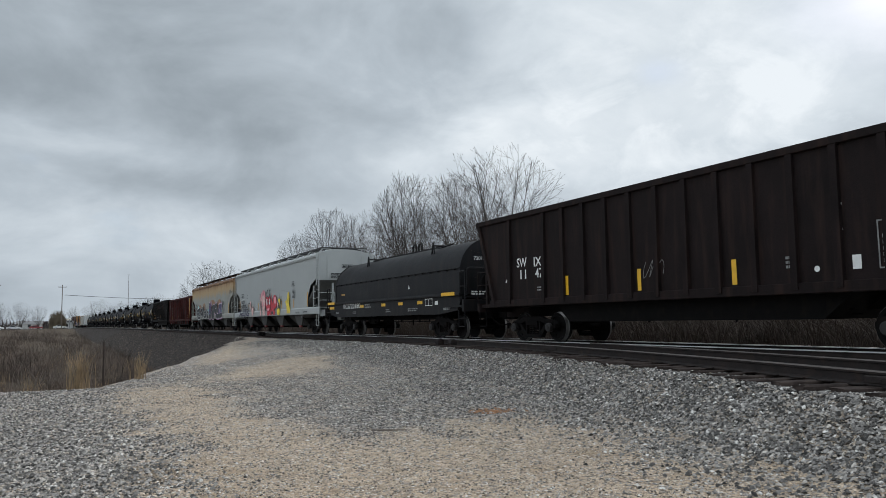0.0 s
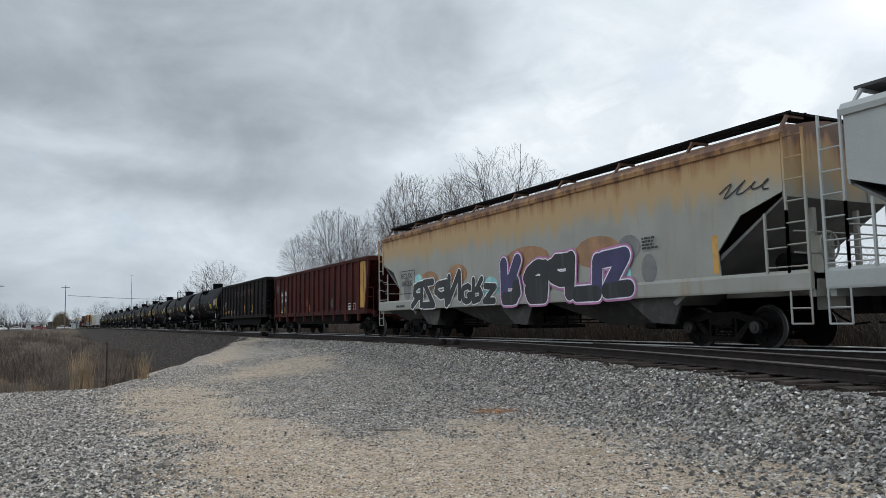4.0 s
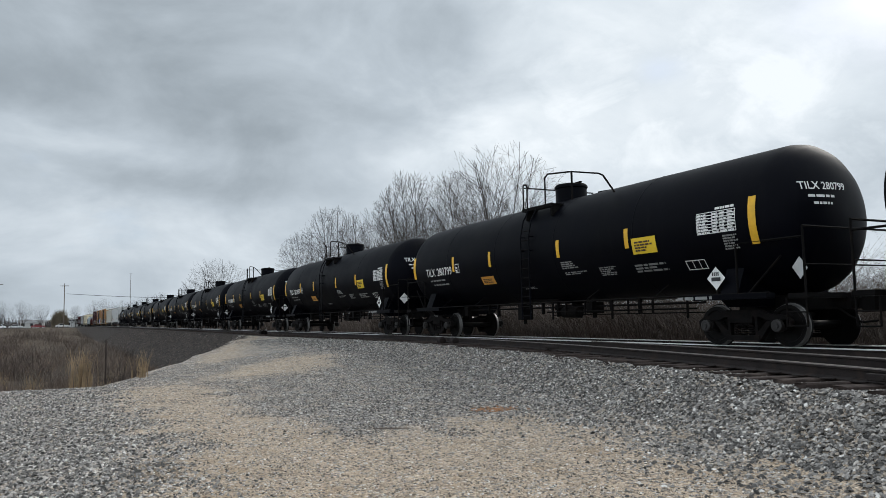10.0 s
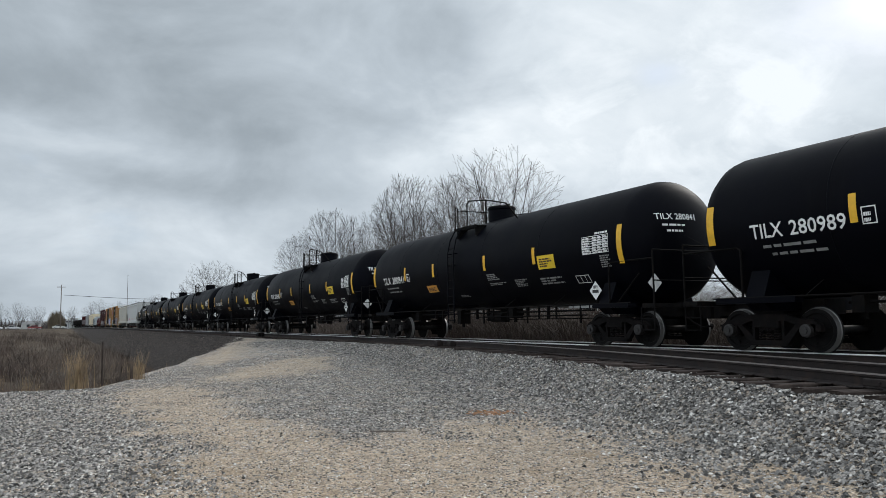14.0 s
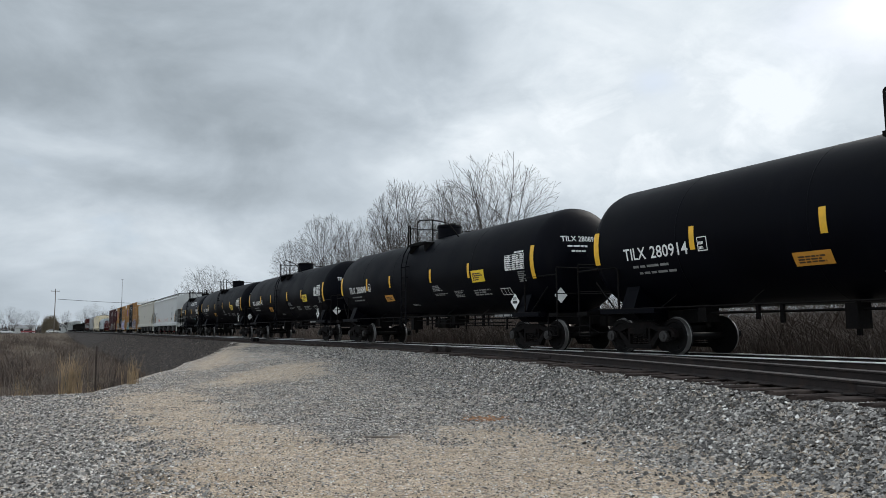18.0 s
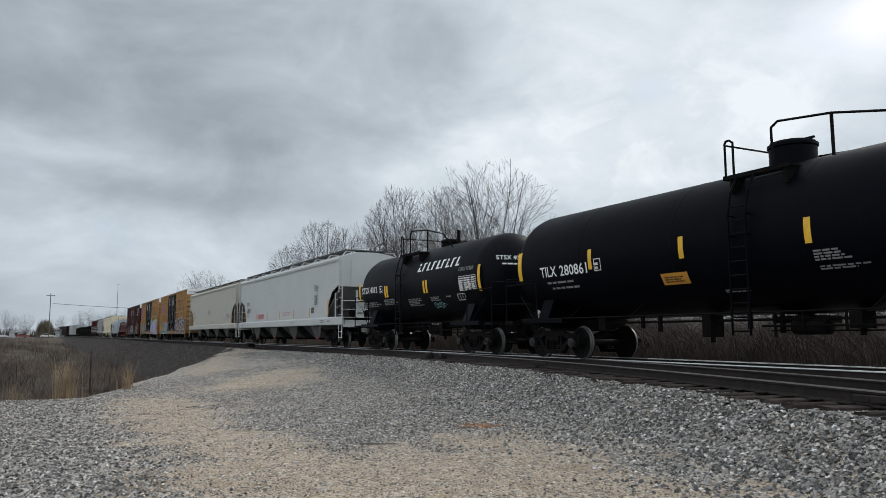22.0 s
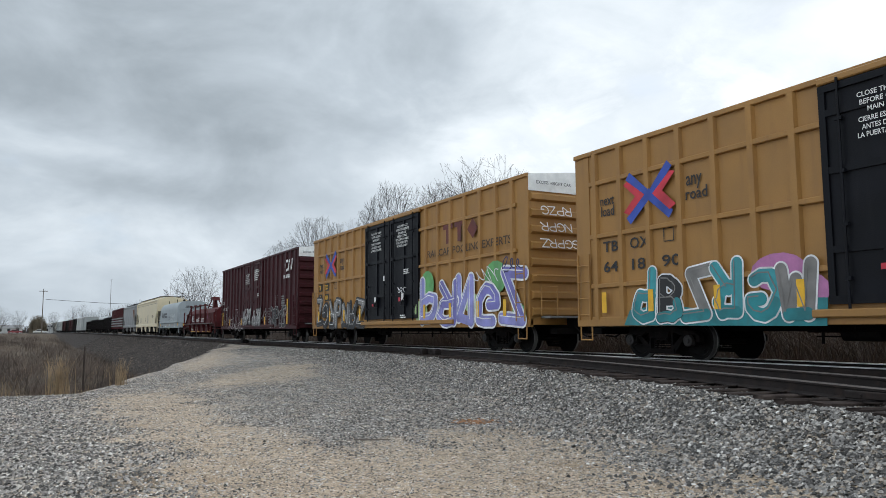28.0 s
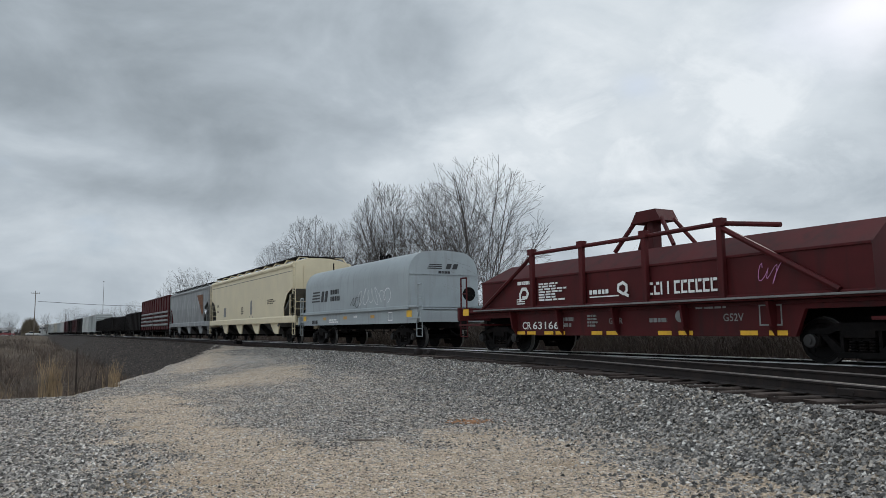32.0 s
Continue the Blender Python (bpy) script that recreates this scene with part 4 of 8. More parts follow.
scrub = []
for cx, cy, r, n in ((-26.5, 1.1, .8, 500), (-29, 2.0, .9, 500), (-33, 0.5, 1.2, 500), (-40, -3, 1.6, 700), (-48, -2, 2.0, 700), (-36, -4, 1.6, 600)):
    for i in range(n):
        a, q = rnd.uniform(0, 6.28), r * math.sqrt(rnd.random())
        x, y = cx + q * math.cos(a), cy + q * math.sin(a)
        scrub.append((x, y, height(x, y) - .05, 1 - .5 * q / r))
blades("scrub", scrub, .8, .008, BRUSH, "brown twiggy scrub beside the ditch", "scrub", 4, .6, bits=3)

wide_scrub = {"brown": [], "dry": []}
for i in range(260):
    d = 34 + 230 * rnd.random() ** 1.3
    a = rnd.uniform(-.22, .10)
    cx, cy = -d, d * a
    if pad_inside(cx, cy) > -3 or shoulder(cx) - cy < 6.5:
        continue
    r, tall = rnd.uniform(.5, 1.6) * (1 + d / 150), rnd.uniform(.55, 1.25) * (1 + d / 260)
    for k in range(60):
        q, b = r * math.sqrt(rnd.random()), rnd.uniform(0, 6.28)
        x, y = cx + q * math.cos(b), cy + q * math.sin(b)
        wide_scrub["brown" if i % 5 < 3 else "dry"].append((x, y, height(x, y) - .05, tall * math.sqrt(max(.15, 1 - (q / r) ** 2))))
blades("field_scrub", wide_scrub["brown"], 1.25, .022, BRUSH, "brown leafless scrub over the field", "scrub", 41, .7, bits=3)
blades("field_scrub", wide_scrub["dry"], 1.1, .022, PALE_BRUSH, "pale dead weeds over the field", "scrub", 42, .6, bits=3)

stake = thing("stake", "thin weathered wooden stake in the ditch", "stake")
stake.matrix_basis = pose(-25.6, 1.25, height(-25.6, 1.25) - .1, 0, 1)
part("post", Shape().post(-.025, .025, -.025, .025, 0, 1.25 - height(-25.6, 1.25) - .95), TIE_WOOD, stake)

# brush along the far side of the line
brush, pale = [], []
while len(brush) < 34000:
    x = rnd.uniform(-150, 14) if rnd.random() < .4 else rnd.uniform(-45, 14)
    y = 17.6 + 11 * rnd.random() ** 1.4 - line_bend(x)
    f = .72 + .015 * (y - 17.6 + line_bend(x)) + .36 * smooth(-.4, .5, noise.noise((x * .25, y * .3, 6))) + .15 * rnd.random()
    (pale if rnd.random() < .22 else brush).append((x, y, height(x, y) - .05 + rnd.uniform(0, .7), f))
blades("far_brush", brush, 3.0, .013, BRUSH, "dense brown brush behind the railway line", "brush", 6, 1.5, bits=3)
blades("far_brush", pale, 2.4, .009, PALE_BRUSH, "pale dead stems among the brush", "brush", 7, 1.2, bits=3)

# woods on the horizon: rounded clumps of thin twigs
WOOD = surf("far_wood_brown", (0.052, 0.043, 0.040), 0.9, var=0.4, scale=0.08, bump=0)
wood = []
for i in range(230):
    a = rnd.uniform(-.55, 1.15)
    d = rnd.uniform(345, 450)
    cx, cy, r = -d * math.cos(a), d * math.sin(a), rnd.uniform(3, 7.5)
    tall = rnd.uniform(.45, 1.0) * (1.0 if a < .02 else 1.25)
    for k in range(70):
        q, b = r * math.sqrt(rnd.random()), rnd.uniform(0, 6.28)
        wood.append((cx + q * math.cos(b), cy + q * math.sin(b), .2 if cy > 15 else -.5, tall * math.sqrt(max(.1, 1 - (q / r) ** 2))))
blades("far_woods", wood, 7.5, .22, WOOD, "brown leafless woods on the horizon", "woods", 9, .35, bits=3)

# ---- the crossing, its road users, poles and masts ----
GLASS = surf("dark_car_glass", (0.02, 0.022, 0.025), 0.12, var=0.1, bump=0)
RUBBER = surf("tyre_rubber", (0.02, 0.02, 0.02), 0.85, var=0.2)
CHROME = surf("alloy_rim", (0.5, 0.5, 0.5), 0.35, 0.9, var=0.1)
LAMP_RED = surf("tail_lamp_red", (0.35, 0.01, 0.01), 0.3, var=0.1, bump=0)
LAMP_CLEAR = surf("headlamp_clear", (0.7, 0.7, 0.7), 0.2, var=0.1, bump=0)
POLE_WOOD = surf("pole_wood", (0.13, 0.105, 0.085), 0.9, var=0.3, scale=2)
MAST_STEEL = surf("mast_steel", (0.20, 0.20, 0.20), 0.6, 0.4, var=0.2)


def motor_car(label, colour, x, y, tall=1.45, van=False):
    car = thing("car", label, "car", "cars waiting at the crossing")
    car.matrix_basis = pose(x, y, -.32, 0, 0, 90)
    m = surf("car_paint", colour, 0.3, var=0.05, bump=0)
    L = 2.3
    if van:
        body = [(-L, .35), (L, .35), (L, .85), (L - .15, 1.0), (L - .9, 1.1), (-L, 1.1)]
        cabin = [(-L + .02, 1.1), (L - .95, 1.1), (L - 1.6, tall), (-L + .25, tall)]
    else:
        body = [(-L, .35), (L, .35), (L, .72), (L - .3, .86), (L - 1.25, .95), (-L + .75, .98), (-L, .9)]
        cabin = [(-L + .6, .96), (L - 1.3, .94), (L - 2.05, tall), (-L + 1.35, tall)]
    part("body", Shape().prism(body, "y", -.88, .88), m, car)
    part("roof", Shape().prism(cabin, "y", -.74, .74), m, car)
    win = [(a * .93 + (.02 if a > 0 else 0), min(z, tall - .1)) for a, z in cabin]
    part("side_window", Shape().prism(win, "y", -.76, .76), GLASS, car)
    for x0 in (-1.42, 1.4):
        for s in (-1, 1):
            w = part("wheel", Shape().lathe([(s * .66, .1), (s * .66, .31), (s * .9, .31), (s * .9, .1)], "y", x0, .31, 14), RUBBER, car)
            part("rim", Shape().lathe([(s * .89, .03), (s * .905, .2), (s * .91, .03)], "y", x0, .31, 12), CHROME, w)
    for s in (-.62, .62):
        part("headlight", Shape().box(L - .08, L + .01, s - .18, s + .18, .62, .76), LAMP_CLEAR, car)
        part("tail_light", Shape().box(-L - .01, -L + .06, s - .18, s + .18, .72, .88), LAMP_RED, car)
    for z0, x0 in ((.42, L), (.42, -L)):
        part("bumper", Shape().box(x0 - .08, x0 + .08, -.86, .86, .3, .52), m, car)
    return car


motor_car("white van waiting at the level crossing", (.7, .7, .7), -320.5, -20.6, 1.85, True)
motor_car("white saloon car waiting at the level crossing", (.62, .62, .62), -320.5, -15.1)
motor_car("dark red saloon car waiting at the level crossing", (.22, .02, .025), -320.5, -7.8)
motor_car("pale saloon car first in line at the crossing", (.62, .61, .57), -320.5, .3)


def pole(x, y, tall, arm=1.3):
    p = thing("utility_pole", "wooden utility pole with a crossarm", "utility pole", "poles beside the road")
    p.matrix_basis = pose(x, y, -.5)
    part("post", Shape().tube((0, 0, 0), (.1, 0, tall), .17, 8, .1), POLE_WOOD, p)
    part("crossarm", Shape().box(-.06, .06, -arm, arm, tall - .9, tall - .72), POLE_WOOD, p)
    for y0 in (-arm + .15, -.5, .5, arm - .15):
        part("insulator", Shape().lathe([(tall - .72, .05), (tall - .55, .06), (tall - .5, .03)], "z", 0, y0, 6), CHROME, p)
    return p


pole(-285, .6, 15.2)
pole(-285, -18.8, 15.6)
cable = Shape()
for y0, y1, za, zb, sag in ((1.4, 62, 11.2, 10.4, 1.0),):
    pts = [(-285, y0 + (y1 - y0) * k / 16, za + (zb - za) * k / 16 - sag * math.sin(math.pi * k / 16)) for k in range(17)]
    for x, y, z in pts:
        cable.v += [(x - .06, y, z), (x, y, z - .06), (x + .06, y, z), (x, y, z + .06)]
    cable.f += [(4 * i + j, 4 * i + (j + 1) % 4, 4 * i + 4 + (j + 1) % 4, 4 * i + 4 + j) for i in range(16) for j in range(4)] + [(0, 1, 2, 3), (64, 65, 66, 67)]
tagged(new("overhead_cable", cable.mesh("overhead_cable")), "thin black cable hung over the line", "cable").data.materials.append(GEAR)
pole(-285, 62, 11)

mast = thing("radio_mast", "thin steel radio mast beyond the trees", "mast")
mast.matrix_basis = pose(-420, 31.5, -.5)
part("lattice", Shape().tube((0, 0, 0), (0, 0, 24), .2, 4, .1), MAST_STEEL, mast)
part("antenna", Shape().tube((0, 0, 23.8), (0, 0, 27.2), .07, 4), MAST_STEEL, mast)
part("crossarm", Shape().tube((0, -.6, 27.1), (0, .6, 27.1), .06, 4), MAST_STEEL, mast)

signal = thing("crossing_signal", "crossing signal mast with crossbuck and raised lamps", "crossing signal")
signal.matrix_basis = pose(-316, 3.4, -.4)
part("post", Shape().tube((0, 0, 0), (0, 0, 4.4), .08, 8), MAST_STEEL, signal)
part("crossbuck", Shape().add([(.1, -.75, 3.4), (.1, -.6, 3.25), (.1, .75, 4.2), (.1, .6, 4.35)], [(0, 1, 2, 3)]).add([(.12, .75, 3.4), (.12, .6, 3.25), (.12, -.75, 4.2), (.12, -.6, 4.35)], [(0, 1, 2, 3)]), INK_WHITE, signal)
for y0 in (-.5, .5):
    lamp = part("lamp_hood", Shape().lathe([(0, .28), (.05, .3), (.25, .12)], "x", y0, 2.7, 12), INK_BLACK, signal)
part("control_box", Shape().box(-1.5, -.7, -.4, .4, 0, 1.5), CHROME, signal)

bush = thing("roadside_bush", "large round leafless brown bush by the road", "bush")
bush.matrix_basis = pose(-335, -.6, -.5)
rnd = random.Random(14)
twigs = []
for i in range(3000):
    a, q = rnd.uniform(0, 6.28), 3.0 * math.sqrt(rnd.random())
    twigs.append((q * math.cos(a), q * math.sin(a), 0, math.sqrt(max(.15, 1 - (q / 3.4) ** 2))))
blades("twig", twigs, 8.0, .07, surf("bush_brown", (0.125, 0.10, 0.066), 0.9, var=0.3, scale=.6, bump=0), "", "", 15, .18, parent=bush, bits=3)

for x, y, w, d, h, roof, label in ((-380, -34, 8, 14, 3.2, 1.8, "low brick building with a red roof"), (-390, -12, 6, 10, 2.6, 1.2, "low white shed beyond the road"), (-400, 9, 6, 18, 3.2, .8, "long pale shed beyond the crossing")):
    b = thing("building", label, "building")
    b.matrix_basis = pose(x, y, -.6)
    part("wall", Shape().box(-w, w, -d / 2, d / 2, 0, h), RUST if "brick" in label else WHITE_GREY, b)
    part("roof", Shape().prism([(-w - .4, h), (w + .4, h), (0, h + roof)], "y", -d / 2 - .4, d / 2 + .4), RED_OXIDE if "red" in label else GALV, b)
    for k in range(3):
        wi = part("window", Shape().box(w, w + .05, -d / 3 + k * d / 3 - .6, -d / 3 + k * d / 3 + .6, 1, 2.2), GLASS, b)
    part("door", Shape().box(w, w + .04, d / 2 - 2, d / 2 - 1, 0, 2.1), GEAR, b)

# ---- freight cars ----
TRACK_Y = 13.4
CARS, WHEELSETS = [], []


def side_frame_mesh():
    s = Shape()
    top = [(-1.14, .40), (-1.14, .52), (-.98, .62), (-.62, .66), (-.40, .74), (.40, .74), (.62, .66), (.98, .62), (1.14, .52), (1.14, .40), (.98, .40), (.90, .50), (.58, .54), (.42, .60),
           (-.42, .60), (-.58, .54), (-.90, .50), (-.98, .40)]
    s.prism(top, "y", -.07, .07)
    s.prism([(-.74, .52), (-.60, .52), (-.30, .24), (-.30, .14), (-.42, .14)], "y", -.06, .06)
    s.prism([(.74, .52), (.60, .52), (.30, .24), (.30, .14), (.42, .14)], "y", -.06, .06)
    s.box(-.42, .42, -.08, .08, .13, .23)
    for x in (-.37, .31):
        s.box(x, x + .06, -.06, .06, .2, .62)
    for x in (-.2, -.02, .16):
        for k in range(5):
            s.lathe([(.235 + .05 * k, .055), (.255 + .05 * k, .075), (.275 + .05 * k, .055)], "z", x + .02, 0, 8)
    s.box(-.28, .28, -.10, .10, .48, .60)
    for x in (-.89, .89):
        s.box(x - .15, x + .15, -.07, .07, .34, .54)
    return s.mesh("side_frame")


def cap_mesh():
    return Shape().lathe([(-.10, .10), (-.09, .125), (.05, .125)], "y", 0, 0, 12).tube((0, -.12, 0), (0, -.1, 0), .06, 8).mesh("bearing_cap")


def wheelset_mesh():
    s = Shape()
    for k in (-1, 1):
        prof = [(.685, .30), (.69, .455), (.705, .462), (.718, .44), (.73, .425), (.80, .415), (.815, .405), (.815, .33), (.79, .31), (.775, .2), (.79, .12), (.82, .11), (.82, .02)]
        s.lathe([(k * a, r) for a, r in prof], "y", 0, 0, 28)
        # a chalk line and lifting holes make the turn visible
        for j in range(3):
            c = 2 * math.pi * j / 3
            s.tube((.25 * math.cos(c), k * .775, .25 * math.sin(c)), (.25 * math.cos(c), k * .805, .25 * math.sin(c)), .035, 6)
    s.tube((0, -1.0, 0), (0, 1.0, 0), .085, 10)
    me = s.mesh("wheelset", True)
    me.materials.append(WHEEL)
    me.materials.append(TREAD)
    for f in me.polygons:
        r = math.hypot(f.center.x, f.center.z)
        if r > .395 and .72 < abs(f.center.y) < .81:
            f.material_index = 1
    return me


def add_truck(car, x):
    bolster = kept("bolster", lambda: Shape().beam(-.22, .22, -1.05, 1.05, .42, .66).box(-.9, .9, -.25, -.19, .36, .42).box(-.9, .9, .19, .25, .36, .42).mesh("truck"))
    t = part("truck", bolster, TRUCK, car)
    t.location.x = x
    for y in (-1, 1):
        f = part("side_frame", kept("side_frame", side_frame_mesh), TRUCK, t)
        f.location.y = y * 1.0
        for c in (-.89, .89):
            b = part("bearing_cap", kept("cap", cap_mesh), BEAR, t)
            b.location = (c, y * 1.07, .42)
            if y > 0:
                b.rotation_euler.z = math.pi
    for c in (-.89, .89):
        w = part("wheelset", kept("wheelset", wheelset_mesh), WHEEL, t)
        w.location = (c, 0, .42)
        WHEELSETS.append((w, c))
    return t


def coupler_mesh():
    s = Shape()
    s.box(-.55, .1, -.09, .09, .74, .92)
    s.prism([(.08, -.14), (.34, -.16), (.42, -.02), (.34, .02), (.30, .14), (.1, .16)], "z", .66, 1.0)
    return s.mesh("coupler")


def couplers(car, half, hoses=True):
    """A coupler with its air hose at each end; half: where the couplers of two cars meet."""
    for k in (-1, 1):
        c = part("coupler", kept("coupler", coupler_mesh), GEAR, car)
        c.location.x = k * (half - .36)
        if k < 0:
            c.rotation_euler.z = math.pi
        h = part("air_hose", kept("hose", lambda: Shape().pipe([(-.2, -.35, .75), (0, -.33, .6), (.2, -.25, .47), (.42, -.1, .5)], .022).mesh("air_hose")), GEAR, car)
        h.location.x = k * (half - .42)
        if k < 0:
            h.rotation_euler.z = math.pi


def brake_gear(car, a, b, z=.80, y=-.75):
    s = Shape()
    s.tube((a, y, z), (b, y, z), .022)
    s.tube((a, y + .25, z - .09), (b, y + .25, z - .09), .016)
    x = a + .3
    k = 0
    while x < b:
        s.box(x - .02, x + .02, y - .02, y + .02, z - (.22 if k % 3 == 0 else .1), z + .25)
        x += .62 + .25 * (k % 3)
        k += 1
    part("brake_rigging", s, GEAR, car)
    part("air_reservoir", Shape().lathe([(a + .6, .02), (a + .63, .15), (a + 1.35, .15), (a + 1.38, .02)], "x", y + .15, z - .02, 12), GEAR, car, smooth=True)


def tracked(car, s, wheels=(), half=0.0):
    CARS.append((car, s))
    for x in wheels:
        add_truck(car, x)
    if half:
        couplers(car, half)
    return car


# -- tank cars --
TANK_R, TANK_Z = 1.52, 2.56


def shell_profile(c, head, r, n=7):
    prof = []
    for k in range(n + 1):
        q = math.pi / 2 * k / n
        prof.append((-c - head * math.cos(q), max(.02, r * math.sin(q))))
    out = prof + [(a, r) for a in (-c * .66, -c * .33, 0, c * .33, c * .66)] + [(-a, b) for a, b in prof[::-1]]
    return out


def on_shell(q, lift=0.03, r=TANK_R, zc=TANK_Z):
    return -(r + lift) * math.cos(q), zc + (r + lift) * math.sin(q)


def tank_fittings(car, c, wheels, lx, r=TANK_R, zc=TANK_Z, paint_mat=None):
    """Ladder, top platform, rails, sills and pipes of a tank car; c: half the straight shell, lx: the ladder's place."""
    black = paint_mat
    la = lx + .2
    lad = Shape()
    for dx in (-.21, .21):
        lad.pipe([(la + dx, -r - .09, .62), (la + dx, -r - .09, zc + .42), (la + dx, -r + .02, zc + .88), (la + dx, -1.30, zc + r - .30)], .025, 5)
        for z in (1.2, zc, zc + .4):
            lad.tube((la + dx, -r - .09, z), (la + dx, -math.sqrt(max(.04, r * r - (z - zc) ** 2)) + .03, z), .018, 5)
    lad = part("ladder", lad, black, car)
    for k in range(10):
        z = .70 + .27 * k
        y = -r - .09 if z < zc + .42 else -r - .09 + .11 * (z - zc - .42) / .46 if z < zc + .88 else -r + .02 + (r - 1.32) * (z - zc - .88) / (r - 1.18)
        part("rung", kept("rung", lambda: Shape().tube((-.21, 0, 0), (.21, 0, 0), .018, 5).mesh("rung")), GEAR, lad).location = (la, y, z)
    top = zc + r - .30
    deck = Shape()
    deck.box(lx - .05, .5, -1.32, -1.28, top - .02, top + .06).box(lx - .08, lx - .03, -1.3, 1.3, top - .02, top + .07)
    for x in (lx + .1, .4):
        deck.box(x - .03, x + .03, -1.28, -.8, top - .3, top + .02)
    deck = part("platform", deck, GEAR, car)
    for k in range(6):
        y = -1.28 + .07 * k
        part("slat", Shape().box(lx - .05, .5, y, y + .03, top + .02, top + .05), GEAR, deck)
    t2 = top + .80
    for nm, pts in (("left", [(lx, -1.3, top), (lx, -1.3, top + .74), (lx + .04, -1.3, top + .78), (lx + .12, -1.3, top + .78), (lx + .2, -1.3, top + .72), (lx + .2, -1.3, top)]),
                    ("middle", [(lx + .85, -1.3, top), (lx + .85, -1.3, t2 + .0), (lx + 1.0, -1.3, t2 + .09), (1.15, -1.3, t2 - .04), (2.3, -1.3, t2 - .3), (2.45, -1.3, t2 - .38), (2.45, -.95, top + .02)]),
                    ("far", [(lx, 1.3, top), (lx, 1.3, t2 - .1), (2.45, 1.3, t2 - .3), (2.45, 1.3, top)])):
        rail = Shape().pipe(pts, .024)
        if nm == "left":
            rail.pipe([(lx, -1.3, top + .7), (lx, 1.3, top + .7)], .02)
        elif nm == "middle":
            rail.tube((1.15, -1.3, t2 - .04), (1.15, -1.3, top), .03)
        part("railing", rail, GEAR, car)
    for k in (-1, 1):
        e = Shape()
        e.box(k * (c - 1.5), k * (c + 1.08), -.32, .32, .72, 1.02)
        e.box(k * (c + .62), k * (c + 1.02), -1.45, 1.45, .93, 1.03)
        part("end_sill", e, GEAR, car)
        sd = Shape()
        w = wheels if k > 0 else -wheels
        sd.prism([(-1.42, .98), (-1.2, .80), (1.2, .80), (1.42, .98), (1.12, 1.7), (0.9, 1.45), (0, 1.15), (-.9, 1.45), (-1.12, 1.7)], "x", w - .22, w + .22)
        sd.box(w - .9, w + .95, -1.46, -1.22, .95, 1.06)
        part("saddle", sd, black, car)
        h = Shape()
        a, b = k * (c - .55), k * (c + .98)
        h.pipe([(a, -1.42, 1.0), (a, -1.42, 2.0), (a + k * .08, -1.42, 2.06), (b, -1.42, 2.06), (b, -1.42, 1.0)], .024)
        h.pipe([(b, -1.42, 2.25), (b, 1.42, 2.25)], .022).pipe([(b, -1.42, 2.06), (b, -1.42, 2.25)], .022).pipe([(b, 1.42, 2.25), (b, 1.42, 1.0)], .024)
        h.tube((a + k * .2, -1.36, 1.05), (a + k * .95, -1.3, 1.75), .02)
        h.tube((b, -1.42, 1.55), (b, 1.42, 1.55), .016)
        part("end_railing", h, GEAR, car)
        part("sill_step", Shape().pipe([(b, -1.42, .95), (b, -1.42, .42), (b - k * .42, -1.42, .42), (b - k * .42, -1.42, .95)], .018).tube((b, -1.42, .68), (b - k * .42, -1.42, .68), .016), GEAR, car)
    run = Shape().tube((-c - .2, -1.42, 1.06), (c + .2, -1.42, 1.06), .02)
    for x in (-c * .75, -c * .45, c * .3, c * .62):
        run.tube((x, -1.42, 1.06), (x + .12, -1.05, 1.35), .012)
    part("running_rail", run, GEAR, car)
    hang = Shape()
    for k in range(int(2 * (wheels - 1.6) / 1.1)):
        x = -wheels + 1.7 + 1.1 * k + .3 * math.sin(k * 2.3)
        deep = (.62, .78, .70, .46, .74, .66)[k % 6]
        hang.box(x - .035, x + .035, -.62, -.54, deep, 1.1)
        if k % 3 == 0:
            hang.box(x - .14, x + .1, -.75, -.35, deep + .12, 1.05)
    hang.tube((-wheels + 1.4, -.58, .93), (wheels - 1.4, -.58, .93), .03)
    part("pipe_bracket", hang, GEAR, car)
    brake_gear(car, lx + .6, wheels - 1.5)
    v = Shape().tube((.1, 0, 1.1), (.1, 0, .62), .16, 10).box(-.3, .5, -.5, .5, .86, 1.0).tube((.1, -.7, .8), (.1, 0, .8), .03)
    part("outlet_valve", v, GEAR, car)


